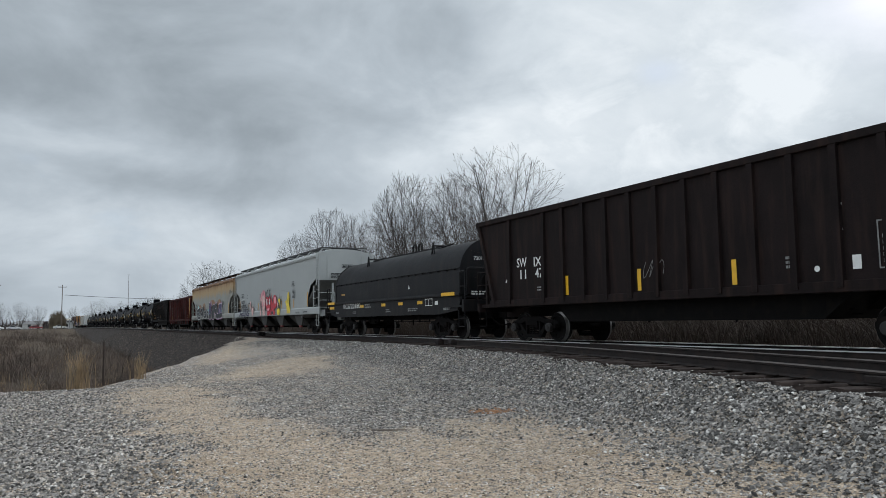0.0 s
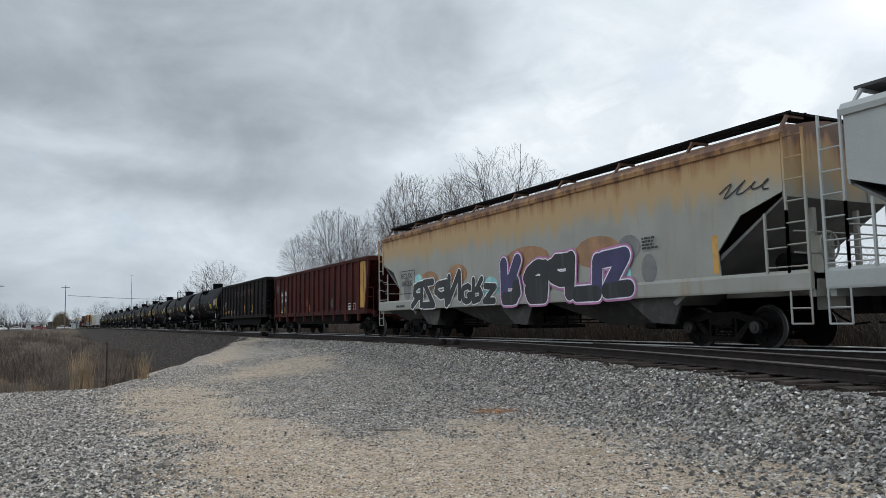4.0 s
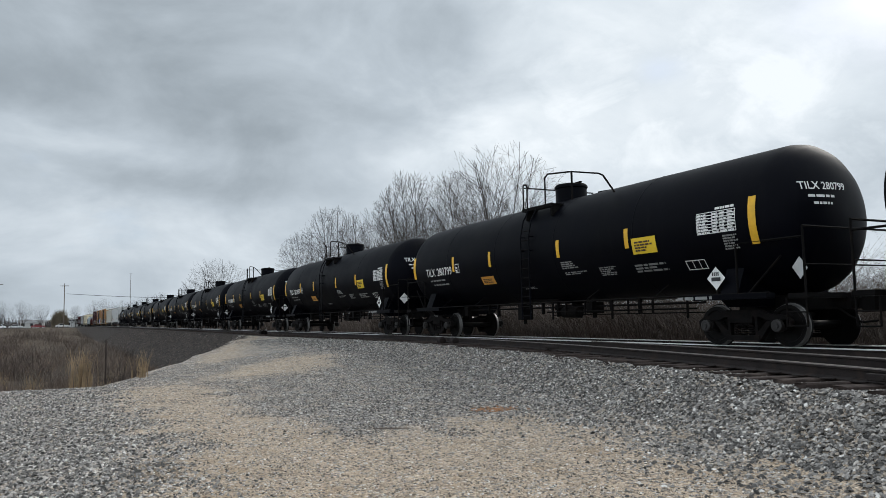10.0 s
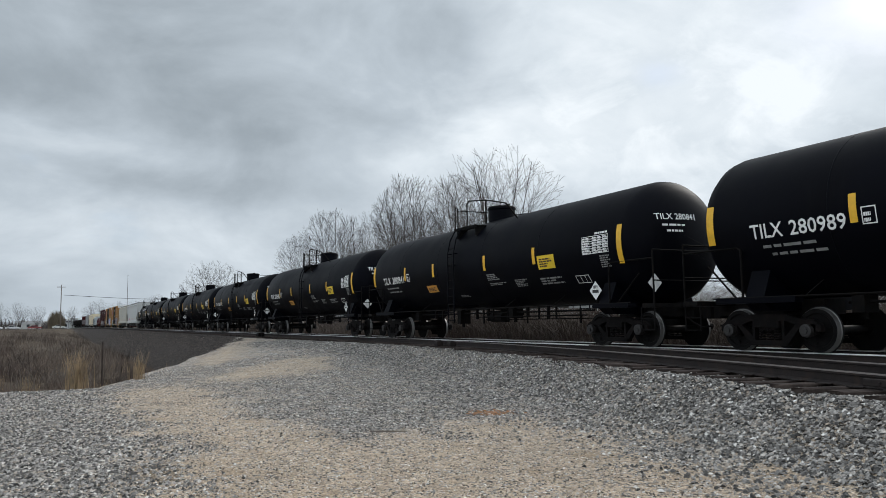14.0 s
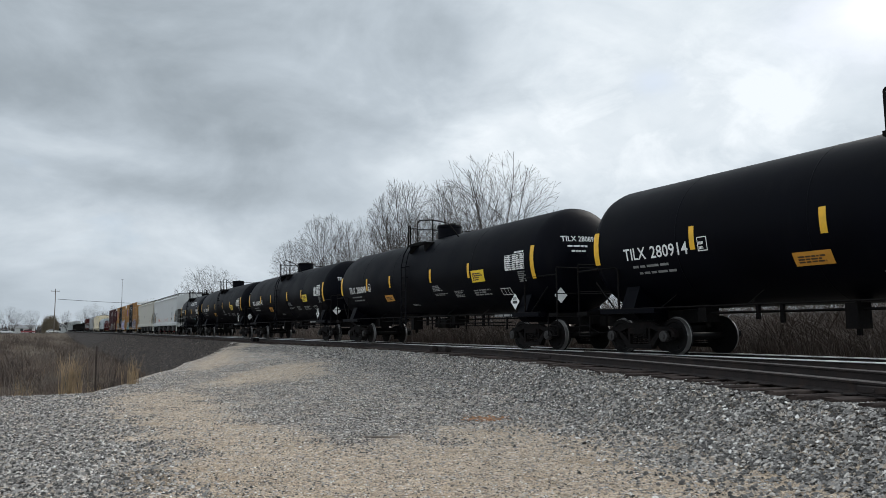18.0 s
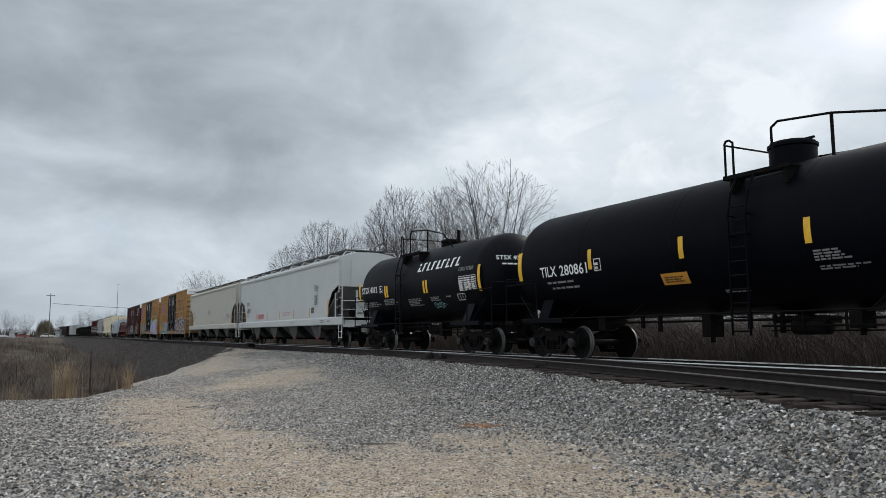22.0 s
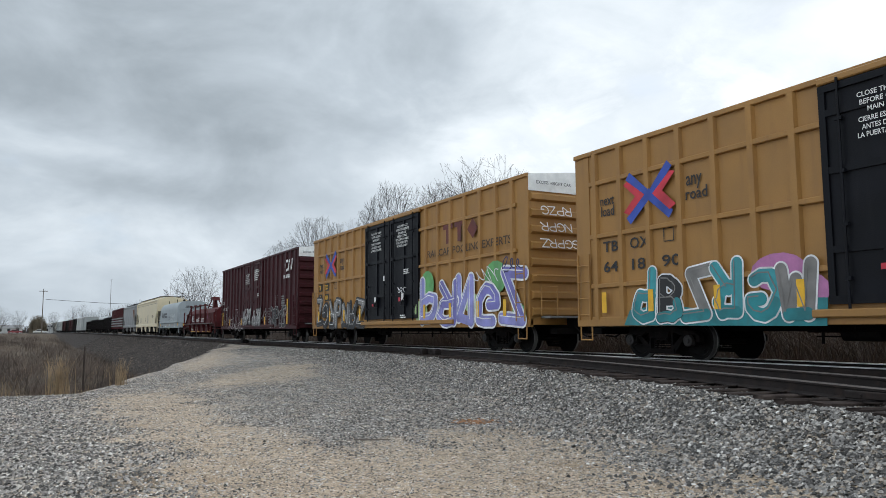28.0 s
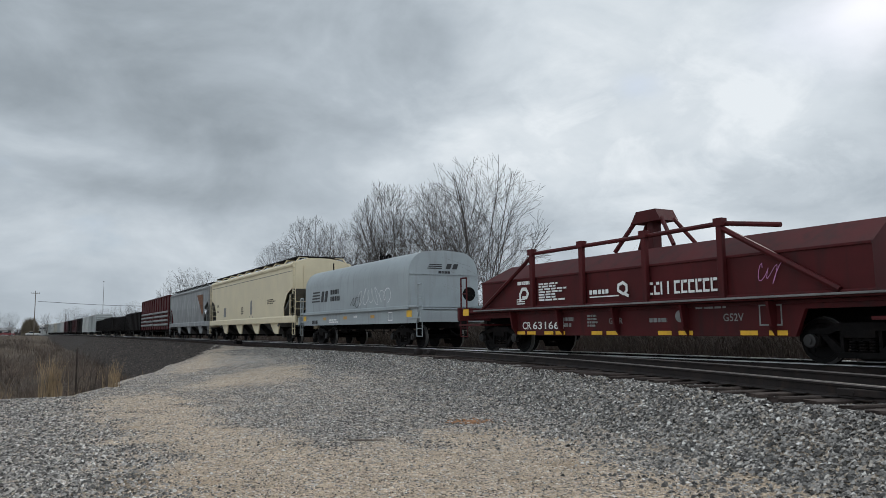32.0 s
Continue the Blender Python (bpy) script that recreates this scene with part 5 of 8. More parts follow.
def tank_base():
    car = thing("tank_car", "black tank car with yellow reflector strips, rolling in the train", "tank car", "freight cars")
    part("shell", Shape().lathe(shell_profile(7.75, .82, TANK_R), "x", 0, TANK_Z, 56), TANK_BLACK, car, smooth=True)
    for x in (-5.2, -2.0, 1.1, 4.3):
        part("weld_seam", Shape().lathe([(x - .02, TANK_R), (x - .012, TANK_R + .006), (x + .012, TANK_R + .006), (x + .02, TANK_R)], "x", 0, TANK_Z, 40), TANK_BLACK, car, smooth=True)
    tank_fittings(car, 7.75, 6.95, -.95, paint_mat=TANK_BLACK)
    d = part("dome", Shape().lathe([(3.9, .46), (4.42, .46), (4.44, .49), (4.50, .49)], "z", 0, 0, 20), TANK_BLACK, car, smooth=True)
    part("dome_lid", Shape().lathe([(4.50, .47), (4.55, .44), (4.57, .3)], "z", 0, 0, 20).box(-.5, .5, -.03, .03, 4.55, 4.59), GEAR, d)
    for x, a, b in ((-7.85, 2.15, 2.95), (-4.74, 2.25, 2.75), (-2.30, 2.25, 2.72), (1.32, 2.25, 2.72), (4.08, 2.25, 2.72), (7.72, 2.0, 2.95)):
        wdt = .07 if abs(x) < 7.4 else .09
        paint_round("reflector_strip", rect(x - wdt, x + wdt, a, b, 5), STRIP_YELLOW, car, TANK_R, TANK_Z, .008)
    paint_round("warning_panel", rect(-3.04, -2.26, 1.68, 1.96, 3), SIGN_ORANGE, car, TANK_R, TANK_Z, .008, "orange warning panel with small print")
    paint_round("warning_panel", rect(4.25, 5.05, 2.08, 2.46, 3), SIGN_YELLOW, car, TANK_R, TANK_Z, .008, "yellow warning panel with small print")
    paint_round("small_print", rows(4.35, 2.14, .6, .26, 4, 5), INK_BROWN, car, TANK_R, TANK_Z, .013)
    paint_round("small_print", rows(-2.95, 1.74, .6, .16, 3, 6), INK_BROWN, car, TANK_R, TANK_Z, .013)
    tab = [rect(6.3, 7.32, 2.32 + .062 * k, 2.335 + .062 * k) for k in range(8)] + [rect(a, a + .014, 2.32, 2.77, 4) for a in (6.3, 6.72, 6.92, 7.12, 7.31)]
    paint_round("data_table", merge(*tab, rows(6.32, 2.33, .38, .43, 7, 8), rows(6.74, 2.33, .16, .43, 7, 9), rows(6.94, 2.33, .16, .43, 7, 3), rows(7.14, 2.33, .16, .43, 7, 4), rows(6.8, 2.80, .5, .08, 1, 2)),
                INK_WHITE, car, TANK_R, TANK_Z, .008, "white stencilled data table")
    paint_round("small_print", rows(6.95, 1.95, .45, .33, 6, 12), INK_GREY, car, TANK_R, TANK_Z)
    paint_round("small_print", merge(rows(1.36, 1.92, .75, .22, 4, 21), rows(1.4, 1.74, .95, .1, 2, 22), rows(2.85, 1.62, .65, .26, 5, 23), rows(4.15, 1.62, 1.15, .24, 3, 24), rows(-.9, 1.38, .7, .1, 2, 25)),
                INK_GREY, car, TANK_R, TANK_Z)
    paint_round("inspection_table", merge(outline(5.75, 6.3, 1.56, 1.80, .02), rect(5.94, 5.955, 1.56, 1.8), rect(6.12, 6.135, 1.56, 1.8)), INK_WHITE, car, TANK_R, TANK_Z)
    part("placard_holder", Shape().box(6.62, 6.66, -1.38, -1.1, 1.05, 1.12).box(6.62, 6.66, -1.385, -1.36, 1.05, 1.5), GEAR, car)
    paint("placard", poly((6.64, 1.16), (6.88, 1.40), (6.64, 1.64), (6.40, 1.40)), INK_WHITE, car, -1.39, 0, "white diamond hazard placard")
    paint("placard_print", merge(rect(6.52, 6.76, 1.34, 1.42), *[rect(6.54 + .05 * k, 6.57 + .05 * k, 1.45, 1.53) for k in range(4)]), INK_BLACK, car, -1.39, .006)
    paint("sill_print", rows(5.6, .97, 1.6, .07, 1, 31, .9), INK_GREY, car, -1.46)
    paint_end("placard", poly((-.95, 1.30), (-.73, 1.52), (-.95, 1.74), (-1.17, 1.52)), INK_WHITE, car, 8.27)
    return car


def tank_number(car, text, zs=2.18):
    a, b = text.split()
    paint_round("reporting_mark", word(a, -6.87, zs, .27, .72), INK_WHITE, car, TANK_R, TANK_Z, .008)
    paint_round("car_number", word(b, -6.0, zs, .27, 1.12), INK_WHITE, car, TANK_R, TANK_Z, .008, "white stencilled car number")
    paint_round("plate_mark", merge(outline(-4.6, -4.34, 2.2, 2.5, .02), rows(-4.56, 2.24, .18, .2, 2, 3)), INK_WHITE, car, TANK_R, TANK_Z)
    paint_round("weight_print", merge(rows(-6.65, 1.98, 1.5, .09, 1, 41), rows(-6.5, 1.82, 1.35, .09, 1, 42)), INK_GREY, car, TANK_R, TANK_Z)
    # the same number on the forward head, bent round it
    s = Shape()
    v2, f2 = merge(word(text, -.95, 3.02, .15, 1.1), rows(-.8, 2.86, .8, .08, 1, 44), rows(-.7, 2.72, .6, .08, 1, 45))
    for y, z in v2:
        d = math.hypot(y, z - TANK_Z)
        s.v.append((7.75 + .82 * math.sqrt(max(0, 1 - (d / TANK_R) ** 2)) + .012, y, z))
    s.f = f2
    part("head_number", s, INK_WHITE, car)


def syrup_tank():
    car = thing("tank_car", "short black syrup tank car with white markings", "tank car", "freight cars")
    r, zc, c = 1.44, 2.52, 4.75
    part("shell", Shape().lathe(shell_profile(c, .78, r), "x", 0, zc, 56), SYRUP_BLACK, car, smooth=True)
    tank_fittings(car, c, 4.05, -1.15, r, zc, SYRUP_BLACK)
    d = part("dome", Shape().lathe([(3.85, .36), (4.06, .36), (4.08, .40), (4.14, .40)], "z", .55, 0, 18), GEAR, car, smooth=True)
    part("dome_lid", Shape().lathe([(4.14, .38), (4.2, .34), (4.22, .2)], "z", .55, 0, 18).tube((1.15, 0, 4.0), (1.15, 0, 4.5), .07, 8), GEAR, d)
    # brand lettering as plain slanted blocks
    big = []
    for k in range(9):
        a, w, z = .47 + .362 * k, (.3, .27, .26, .28, .3, .27, .28, .26, .27)[k], 2.93
        if k == 4:
            a += .02
        big.append(poly((a, z), (a + w * .42, z), (a + w * .55, z + .34), (a + w * .12, z + .34)))
        big.append(poly((a + w * .1, z + (.28 if k % 2 else .0)), (a + w * .95, z + (.28 if k % 2 else .0)), (a + w, z + (.34 if k % 2 else .06)), (a + w * .12, z + (.34 if k % 2 else .06))))
    paint_round("brand_mark", merge(*big), INK_WHITE, car, r, zc, .008, "white slanted brand lettering blocks")
    paint_round("content_print", word("CORN SYRUP", 3.67, 2.72, .13, .97), INK_GREY, car, r, zc)
    paint_round("car_number", merge(word("STSX", -4.86, 2.36, .25, .82), word("4012", -3.95, 2.36, .25, .74)), INK_WHITE, car, r, zc, .008, "white stencilled car number")
    paint_round("plate_mark", merge(outline(-2.96, -2.68, 2.32, 2.6, .02), rows(-2.92, 2.36, .2, .18, 2, 4)), INK_WHITE, car, r, zc)
    for x in (-2.42, -2.21, 1.08, 1.30):
        paint_round("reflector_strip", rect(x - .07, x + .07, 2.12, 2.58, 4), STRIP_YELLOW, car, r, zc)
    for x in (-5.15, 5.0):
        paint_round("reflector_strip", rect(x - .08, x + .08, 2.0, 2.85, 5), STRIP_YELLOW, car, r, zc)
    tab = [rect(3.69, 4.8, 2.07 + .066 * k, 2.085 + .066 * k) for k in range(8)] + [rect(a, a + .014, 2.07, 2.55, 4) for a in (3.69, 4.05, 4.28, 4.54, 4.79)]
    paint_round("data_table", merge(*tab, rows(3.71, 2.08, .32, .44, 6, 5), rows(4.07, 2.08, .2, .44, 6, 6), rows(4.3, 2.08, .2, .44, 6, 7), rows(4.56, 2.08, .22, .44, 6, 8)), INK_WHITE, car, r, zc)
    paint_round("inspection_table", merge(outline(3.41, 3.92, 1.74, 1.98, .02), rect(3.58, 3.595, 1.74, 1.98), rect(3.75, 3.765, 1.74, 1.98)), INK_WHITE, car, r, zc)
    paint_round("small_print", merge(rows(-4.88, 1.76, 1.85, .24, 3, 9), rows(-2.69, 1.8, 1.25, .26, 4, 10), rows(-.44, 1.66, 1.35, .32, 5, 11), rows(1.41, 1.8, .85, .18, 3, 12), rows(2.6, 1.9, .5, .08, 1, 13)), INK_GREY, car, r, zc)
    loop = [(1.5 + .8 * u / 30 + .12 * math.sin(u * 1.1), 1.62 + .1 * math.cos(u * 1.1) * (1 + .4 * math.sin(u * .4))) for u in range(31)]
    paint_round("spray_line", stroke(loop, .016), SPRAY["aqua"], car, r, zc, .012)
    s = Shape()
    v2, f2 = merge(word("STSX 4012", -.95, 3.0, .14, .95), rows(-.8, 2.84, .8, .08, 1, 44))
    for y, z in v2:
        s.v.append((c + .78 * math.sqrt(max(0, 1 - (math.hypot(y, z - zc) / r) ** 2)) + .012, y, z))
    s.f = f2
    part("head_number", s, INK_WHITE, car)
    return car


# -- covered hoppers --
def covered_hopper(label, half, paint_mat, bays, cut=True, eave=4.12, top=4.5, strips=(), strip_mat=None, gate=None, walk_mat=None, curve=0.0, wing_mat=None):
    car = thing("covered_hopper", label, "hopper car", "freight cars")
    e, yn = half - .12, 1.58
    low, mid = 1.44, 1.95
    edge = [(-e + 1.55, low), (e - 1.55, low), (e - 1.6, mid), (e - 1.0, 2.62), (e, 2.95), (e, eave), (-e, eave), (-e, 2.95), (-e + 1.0, 2.62), (-e + 1.6, mid)]
    for k, nm in ((-1, "near"), (1, "far")):
        s = Shape().prism(edge, "y", k * yn, k * (yn - .03))
        if curve:
            s.v = [(x, y - k * curve * math.sin(math.pi * (z - low) / (eave - low)), z) for x, y, z in s.v]
        part("side_sheet", s, paint_mat, car)
        part("side_sill", Shape().prism([(k * (yn - .12), 1.1), (k * (yn + .03), 1.1), (k * (yn + .04), 1.14), (k * (yn + .04), 1.40), (k * yn, 1.47), (k * (yn - .12), 1.44)], "x", -half - .38, half + .38), paint_mat, car)
        part("top_chord", Shape().prism([(k * (yn - .04), eave - .06), (k * (yn + .05), eave - .08), (k * (yn + .07), eave + .02), (k * (yn - .02), eave + .14), (k * (yn - .2), eave + .12)], "x", -e - .04, e + .04), paint_mat, car)
    n = 9
    arch = [(-1.54 + 3.08 * k / n, eave + .1 + (top - eave - .1) * math.sin(math.pi * k / n) ** .8) for k in range(n + 1)]
    part("roof", Shape().prism(arch + [(1.5, eave), (-1.5, eave)], "x", -e, e), paint_mat, car, smooth=True)
    part("hatch_cover", Shape().beam(-e + .8, e - .8, -.33, .33, top - .05, top + .14, .05), paint_mat, car)
    for k in (-1, 1):
        s = Shape().prism([(-1.55, 2.86), (1.55, 2.86), (1.55, eave + .08)] + [(y, z - .01) for y, z in arch[::-1]] + [(-1.55, eave + .08)], "x", k * (e - .03), k * (e + .004))
        for y in (-.95, .95):
            s.box(k * e, k * (e + .05), y - .05, y + .05, 2.86, eave)
        part("end_sheet", s, paint_mat, car)
        sl = Shape()
        sl.add([(k * e, -1.5, 2.86), (k * e, 1.5, 2.86), (k * (e - 2.9), 1.5, .9), (k * (e - 2.9), -1.5, .9), (k * (e - .08), -1.5, 2.86), (k * (e - .08), 1.5, 2.86), (k * (e - 3.0), 1.5, .98), (k * (e - 3.0), -1.5, .98)],
               [(0, 1, 2, 3), (4, 5, 6, 7), (0, 1, 5, 4), (2, 3, 7, 6), (1, 2, 6, 5), (3, 0, 4, 7)])
        part("slope_sheet", sl, SHADE_STEEL, car)
        f = Shape().box(k * (e - 1.2), k * (half + .38), -1.5, 1.5, 1.30, 1.40).box(k * (half + .26), k * (half + .38), -1.52, 1.52, .98, 1.42).box(k * (e - 2.6), k * (half + .1), -.3, .3, .75, 1.3)
        f.post(k * (e - .1) - .05, k * (e - .1) + .05, -.7, -.6, 1.4, 2.7).post(k * (e - .1) - .05, k * (e - .1) + .05, .6, .7, 1.4, 2.7)
        part("end_frame", f, paint_mat, car)
        part("brake_tank", Shape().lathe([(-.75, .02), (-.72, .2), (.1, .2), (.13, .02)], "y", k * (e - .75), 1.68, 12), GEAR, car, smooth=True)
        a, b = sorted((k * (half - .06), k * (half + .36)))
        part("ladder", ladder(a, b, -1.6, 1.42, eave + .05, .40), paint_mat, car)
        part("ladder", ladder(a - k * .0 - (.48 if k > 0 else -.48), a if k > 0 else b, -1.6, 1.42, 2.58, .36) if k > 0 else ladder(b, b + .48, -1.6, 1.42, 2.58, .36), paint_mat, car)
        part("sill_step", Shape().pipe([(a, -1.6, 1.1), (a, -1.6, .5), (b, -1.6, .5), (b, -1.6, 1.1)], .02).tube((a, -1.6, .78), (b, -1.6, .78), .016), paint_mat, car)
        part("end_ladder", Shape().pipe([(k * half, -1.5, 2.2), (k * half, 1.5, 2.2)], .018).pipe([(k * half, -1.5, 1.8), (k * half, 1.5, 1.8)], .018).tube((k * half, 1.5, 1.4), (k * half, 1.5, eave), .02).tube((k * (half - .4), 1.5, 1.4), (k * (half - .4), 1.5, eave), .02), paint_mat, car)
        if k > 0:
            ring = Shape()
            for i in range(18):
                c0, c1 = 2 * math.pi * i / 18, 2 * math.pi * (i + 1) / 18
                ring.tube((half + .02, -.55 + .27 * math.cos(c0), 1.95 + .27 * math.sin(c0)), (half + .02, -.55 + .27 * math.cos(c1), 1.95 + .27 * math.sin(c1)), .022, 5)
            for i in range(5):
                c0 = 2 * math.pi * i / 5
                ring.tube((half + .02, -.55, 1.95), (half + .02, -.55 + .27 * math.cos(c0), 1.95 + .27 * math.sin(c0)), .014, 5)
            part("brake_wheel", ring, paint_mat, car)
            part("brake_stand", Shape().box(half - .16, half, -.72, -.38, 1.4, 2.15), paint_mat, car)
    # roof walkways on brackets
    zt = top + .04
    for k in (-1, 1):
        w = Shape().beam(-e, e, k * 1.22 - .02, k * 1.22 + .02, zt, zt + .06, .005).beam(-e, e, k * .78 - .02, k * .78 + .02, zt, zt + .06, .005).beam(-e, e, k * 1.0 - .01, k * 1.0 + .01, zt + .01, zt + .05, .003)
        x = -e
        while x < e:
            w.box(x, x + .03, min(k * 1.22, k * .78), max(k * 1.22, k * .78), zt + .015, zt + .045)
            x += .11
        part("roof_walkway", w, walk_mat or GALV, car)
        m = int(2 * e / 2.15)
        br = Shape().prism([(k * 1.24, zt), (k * 1.26, zt - .05), (k * 1.50, eave + .08), (k * 1.44, eave + .10), (k * 1.18, zt - .05), (k * .76, zt - .05), (k * .76, zt)], "x", -.03, .03).mesh("walkway_bracket")
        for i in range(m + 1):
            part("walkway_bracket", br, paint_mat, car).location.x = -e + .1 + (2 * e - .2) * i / m
    for a in (e - .5, -e + .02):
        part("end_walkway", Shape().box(a, a + .48, -1.2, 1.2, zt, zt + .05), walk_mat or GALV, car)
    # discharge hoppers
    pitch = (2 * half - 7.9) / (bays - 1)
    for i in range(bays):
        a = half - 4.75 - pitch * i
        c = a - .55
        h = Shape()
        t4 = [(a - pitch + 1.95, -1.4, 1.25), (a + .9, -1.4, 1.25), (a + .9, 1.4, 1.25), (a - pitch + 1.95, 1.4, 1.25)]
        b4 = [(c - .75, -.75, .46), (c + 1.5, -.75, .46), (c + 1.5, .75, .46), (c - .75, .75, .46)]
        h.add(t4 + b4, [(0, 1, 5, 4), (1, 2, 6, 5), (2, 3, 7, 6), (3, 0, 4, 7), (4, 5, 6, 7), (0, 1, 2, 3)])
        # chute colour carries the shade under the car as well as grime
        ho = part("discharge_hopper", h, HOPPER_SHADE_DIRT, car)
        fl = Shape()
        fl.prism([(a, 1.14), (a + 1.92, 1.14), (a + 1.6, .50), (a + .9, .54)], "y", -1.46, -1.40)
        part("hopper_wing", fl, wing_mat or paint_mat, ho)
        g = Shape().box(c + .6, c + 1.9, -.8, .8, .38, .48).tube((c + 1.2, -1.2, .44), (c + 1.2, 1.2, .44), .05, 8)
        part("discharge_gate", g, GEAR, ho)
        part("gate_handle", Shape().beam(c + 1.05, c + 1.4, -1.3, -1.2, .40, .52, .02), gate or GEAR, ho)
    part("centre_sill", Shape().beam(-half + .5, half - .5, -.3, .3, .74, 1.05), GEAR, car)
    brake_gear(car, -half + 3, half - 3, .62, -.45)
    for x in strips:
        paint("reflector_strip", rect(x - .075, x + .075, 1.52, 1.98 if abs(x) < half - 3 else 2.3), strip_mat or STRIP_ORANGE, car, -yn)
    return car


# -- open hoppers and gondolas --
def open_hopper(label, half, paint_mat, ribs, top=3.66, low=1.12, slant=0.0, deep=False, end_room=.55, rib_w=.07, heavy=(), skip=()):
    car = thing("open_hopper", label, "hopper car", "freight cars")
    yn, hb = 1.52, half - slant
    for k in (-1, 1):
        part("side_sheet", Shape().prism([(-hb, low), (hb, low), (half, top), (-half, top)], "y", k * yn, k * (yn - .03)), paint_mat, car)
        part("top_chord", Shape().beam(-half - .02, half + .02, min(k * (yn - .1), k * (yn + .08)), max(k * (yn - .1), k * (yn + .08)), top - .02, top + .13), paint_mat, car)
        part("side_sill", Shape().beam(-hb - .2, hb + .2, min(k * (yn - .2), k * (yn + .07)), max(k * (yn - .2), k * (yn + .07)), low - .08, low + .12), paint_mat, car)
        for i in range(ribs + 1):
            x = -hb + .04 + (2 * hb - .08) * i / ribs
            w = rib_w * (1.5 if i in heavy else 1)
            xt = x * half / hb if i in (0, ribs) else x
            lo = low - (.38 if i in heavy else 0)
            rib = Shape().add([(x - w, k * yn, lo), (x + w, k * yn, lo), (x + w, k * (yn + .10), lo), (x - w, k * (yn + .10), lo), (xt - w, k * yn, top), (xt + w, k * yn, top), (xt + w, k * (yn + .07), top), (xt - w, k * (yn + .07), top)],
                              [(0, 1, 2, 3), (4, 5, 6, 7), (0, 1, 5, 4), (1, 2, 6, 5), (2, 3, 7, 6), (3, 0, 4, 7)])
            if (k < 0 and i not in skip) or i in (0, ribs):
                part("rib", rib, paint_mat, car)
    for k in (-1, 1):
        s = Shape()
        yi = yn - .035
        s.add([(k * half, -yi, top), (k * half, yi, top), (k * (hb - 2.0), yi, low), (k * (hb - 2.0), -yi, low), (k * (half - .05), -yi, top), (k * (half - .05), yi, top), (k * (hb - 2.06), yi, low), (k * (hb - 2.06), -yi, low)],
              [(0, 1, 2, 3), (4, 5, 6, 7), (0, 1, 5, 4), (2, 3, 7, 6), (1, 2, 6, 5), (3, 0, 4, 7)])
        part("end_slope", s, paint_mat, car)
        part("end_chord", Shape().box(min(k * (half - .08), k * (half + .1)), max(k * (half - .08), k * (half + .1)), -yn - .06, yn + .06, top - .06, top + .13), paint_mat, car)
        eh = hb + end_room
        f = Shape().box(min(k * (hb - 1.8), k * eh), max(k * (hb - 1.8), k * eh), -1.4, 1.4, low - .08, low + .02).box(min(k * (eh - .12), k * eh), max(k * (eh - .12), k * eh), -1.5, 1.5, low - .22, low + .06)
        for y in (-1.2, 0, 1.2):
            f.post(k * (eh - .15) - .05, k * (eh - .15) + .05, y - .05, y + .05, low, 2.1 if y else 2.6)
        f.box(min(k * (hb - 2), k * (eh + .2)), max(k * (hb - 2), k * (eh + .2)), -.28, .28, .74, low)
        part("end_frame", f, paint_mat, car)
        a = k * (eh - .06)
        part("grab_iron", Shape().pipe([(a, -1.5, low), (a, -1.5, 2.15), (k * (hb - .3), -1.5, 2.15)], .02).tube((a, -1.5, 1.75), (k * (hb - .3), -1.5, 1.75), .016), paint_mat, car)
        part("ladder", Shape().pipe([(a, .9, low), (a, .9, 2.9)], .02).pipe([(a, 1.35, low), (a, 1.35, 2.9)], .02).pipe([(a, .9, 1.5), (a, 1.35, 1.5)], .015).pipe([(a, .9, 1.9), (a, 1.35, 1.9)], .015).pipe([(a, .9, 2.3), (a, 1.35, 2.3)], .015).pipe([(a, .9, 2.7), (a, 1.35, 2.7)], .015), paint_mat, car)
        part("sill_step", Shape().pipe([(a, -1.45, low - .1), (a, -1.45, .46), (a - k * .4, -1.45, .46), (a - k * .4, -1.45, low - .1)], .018), GEAR, car)
    if deep:
        d = Shape().prism([(-hb + 2.6, low), (hb - 2.6, low), (hb - 3.3, .58), (-hb + 3.3, .58)], "y", -1.2, 1.2)
        part("belly", d, GEAR, car)
    else:
        part("floor", Shape().box(-hb + 2, hb - 2, -yn + .03, yn - .03, low - .06, low), paint_mat, car)
        for i in range(5):
            x = -hb + 3.2 + (2 * hb - 6.4) * i / 4
            part("cross_bearer", Shape().prism([(-1.5, low), (1.5, low), (1.4, low - .15), (.4, .72), (-.4, .72), (-1.4, low - .15)], "x", x - .06, x + .06), GEAR, car)
    part("centre_sill", Shape().beam(-hb, hb, -.3, .3, .74, 1.06), GEAR, car)
    brake_gear(car, -hb + 3, hb - 3, .76, -.8)
    return car


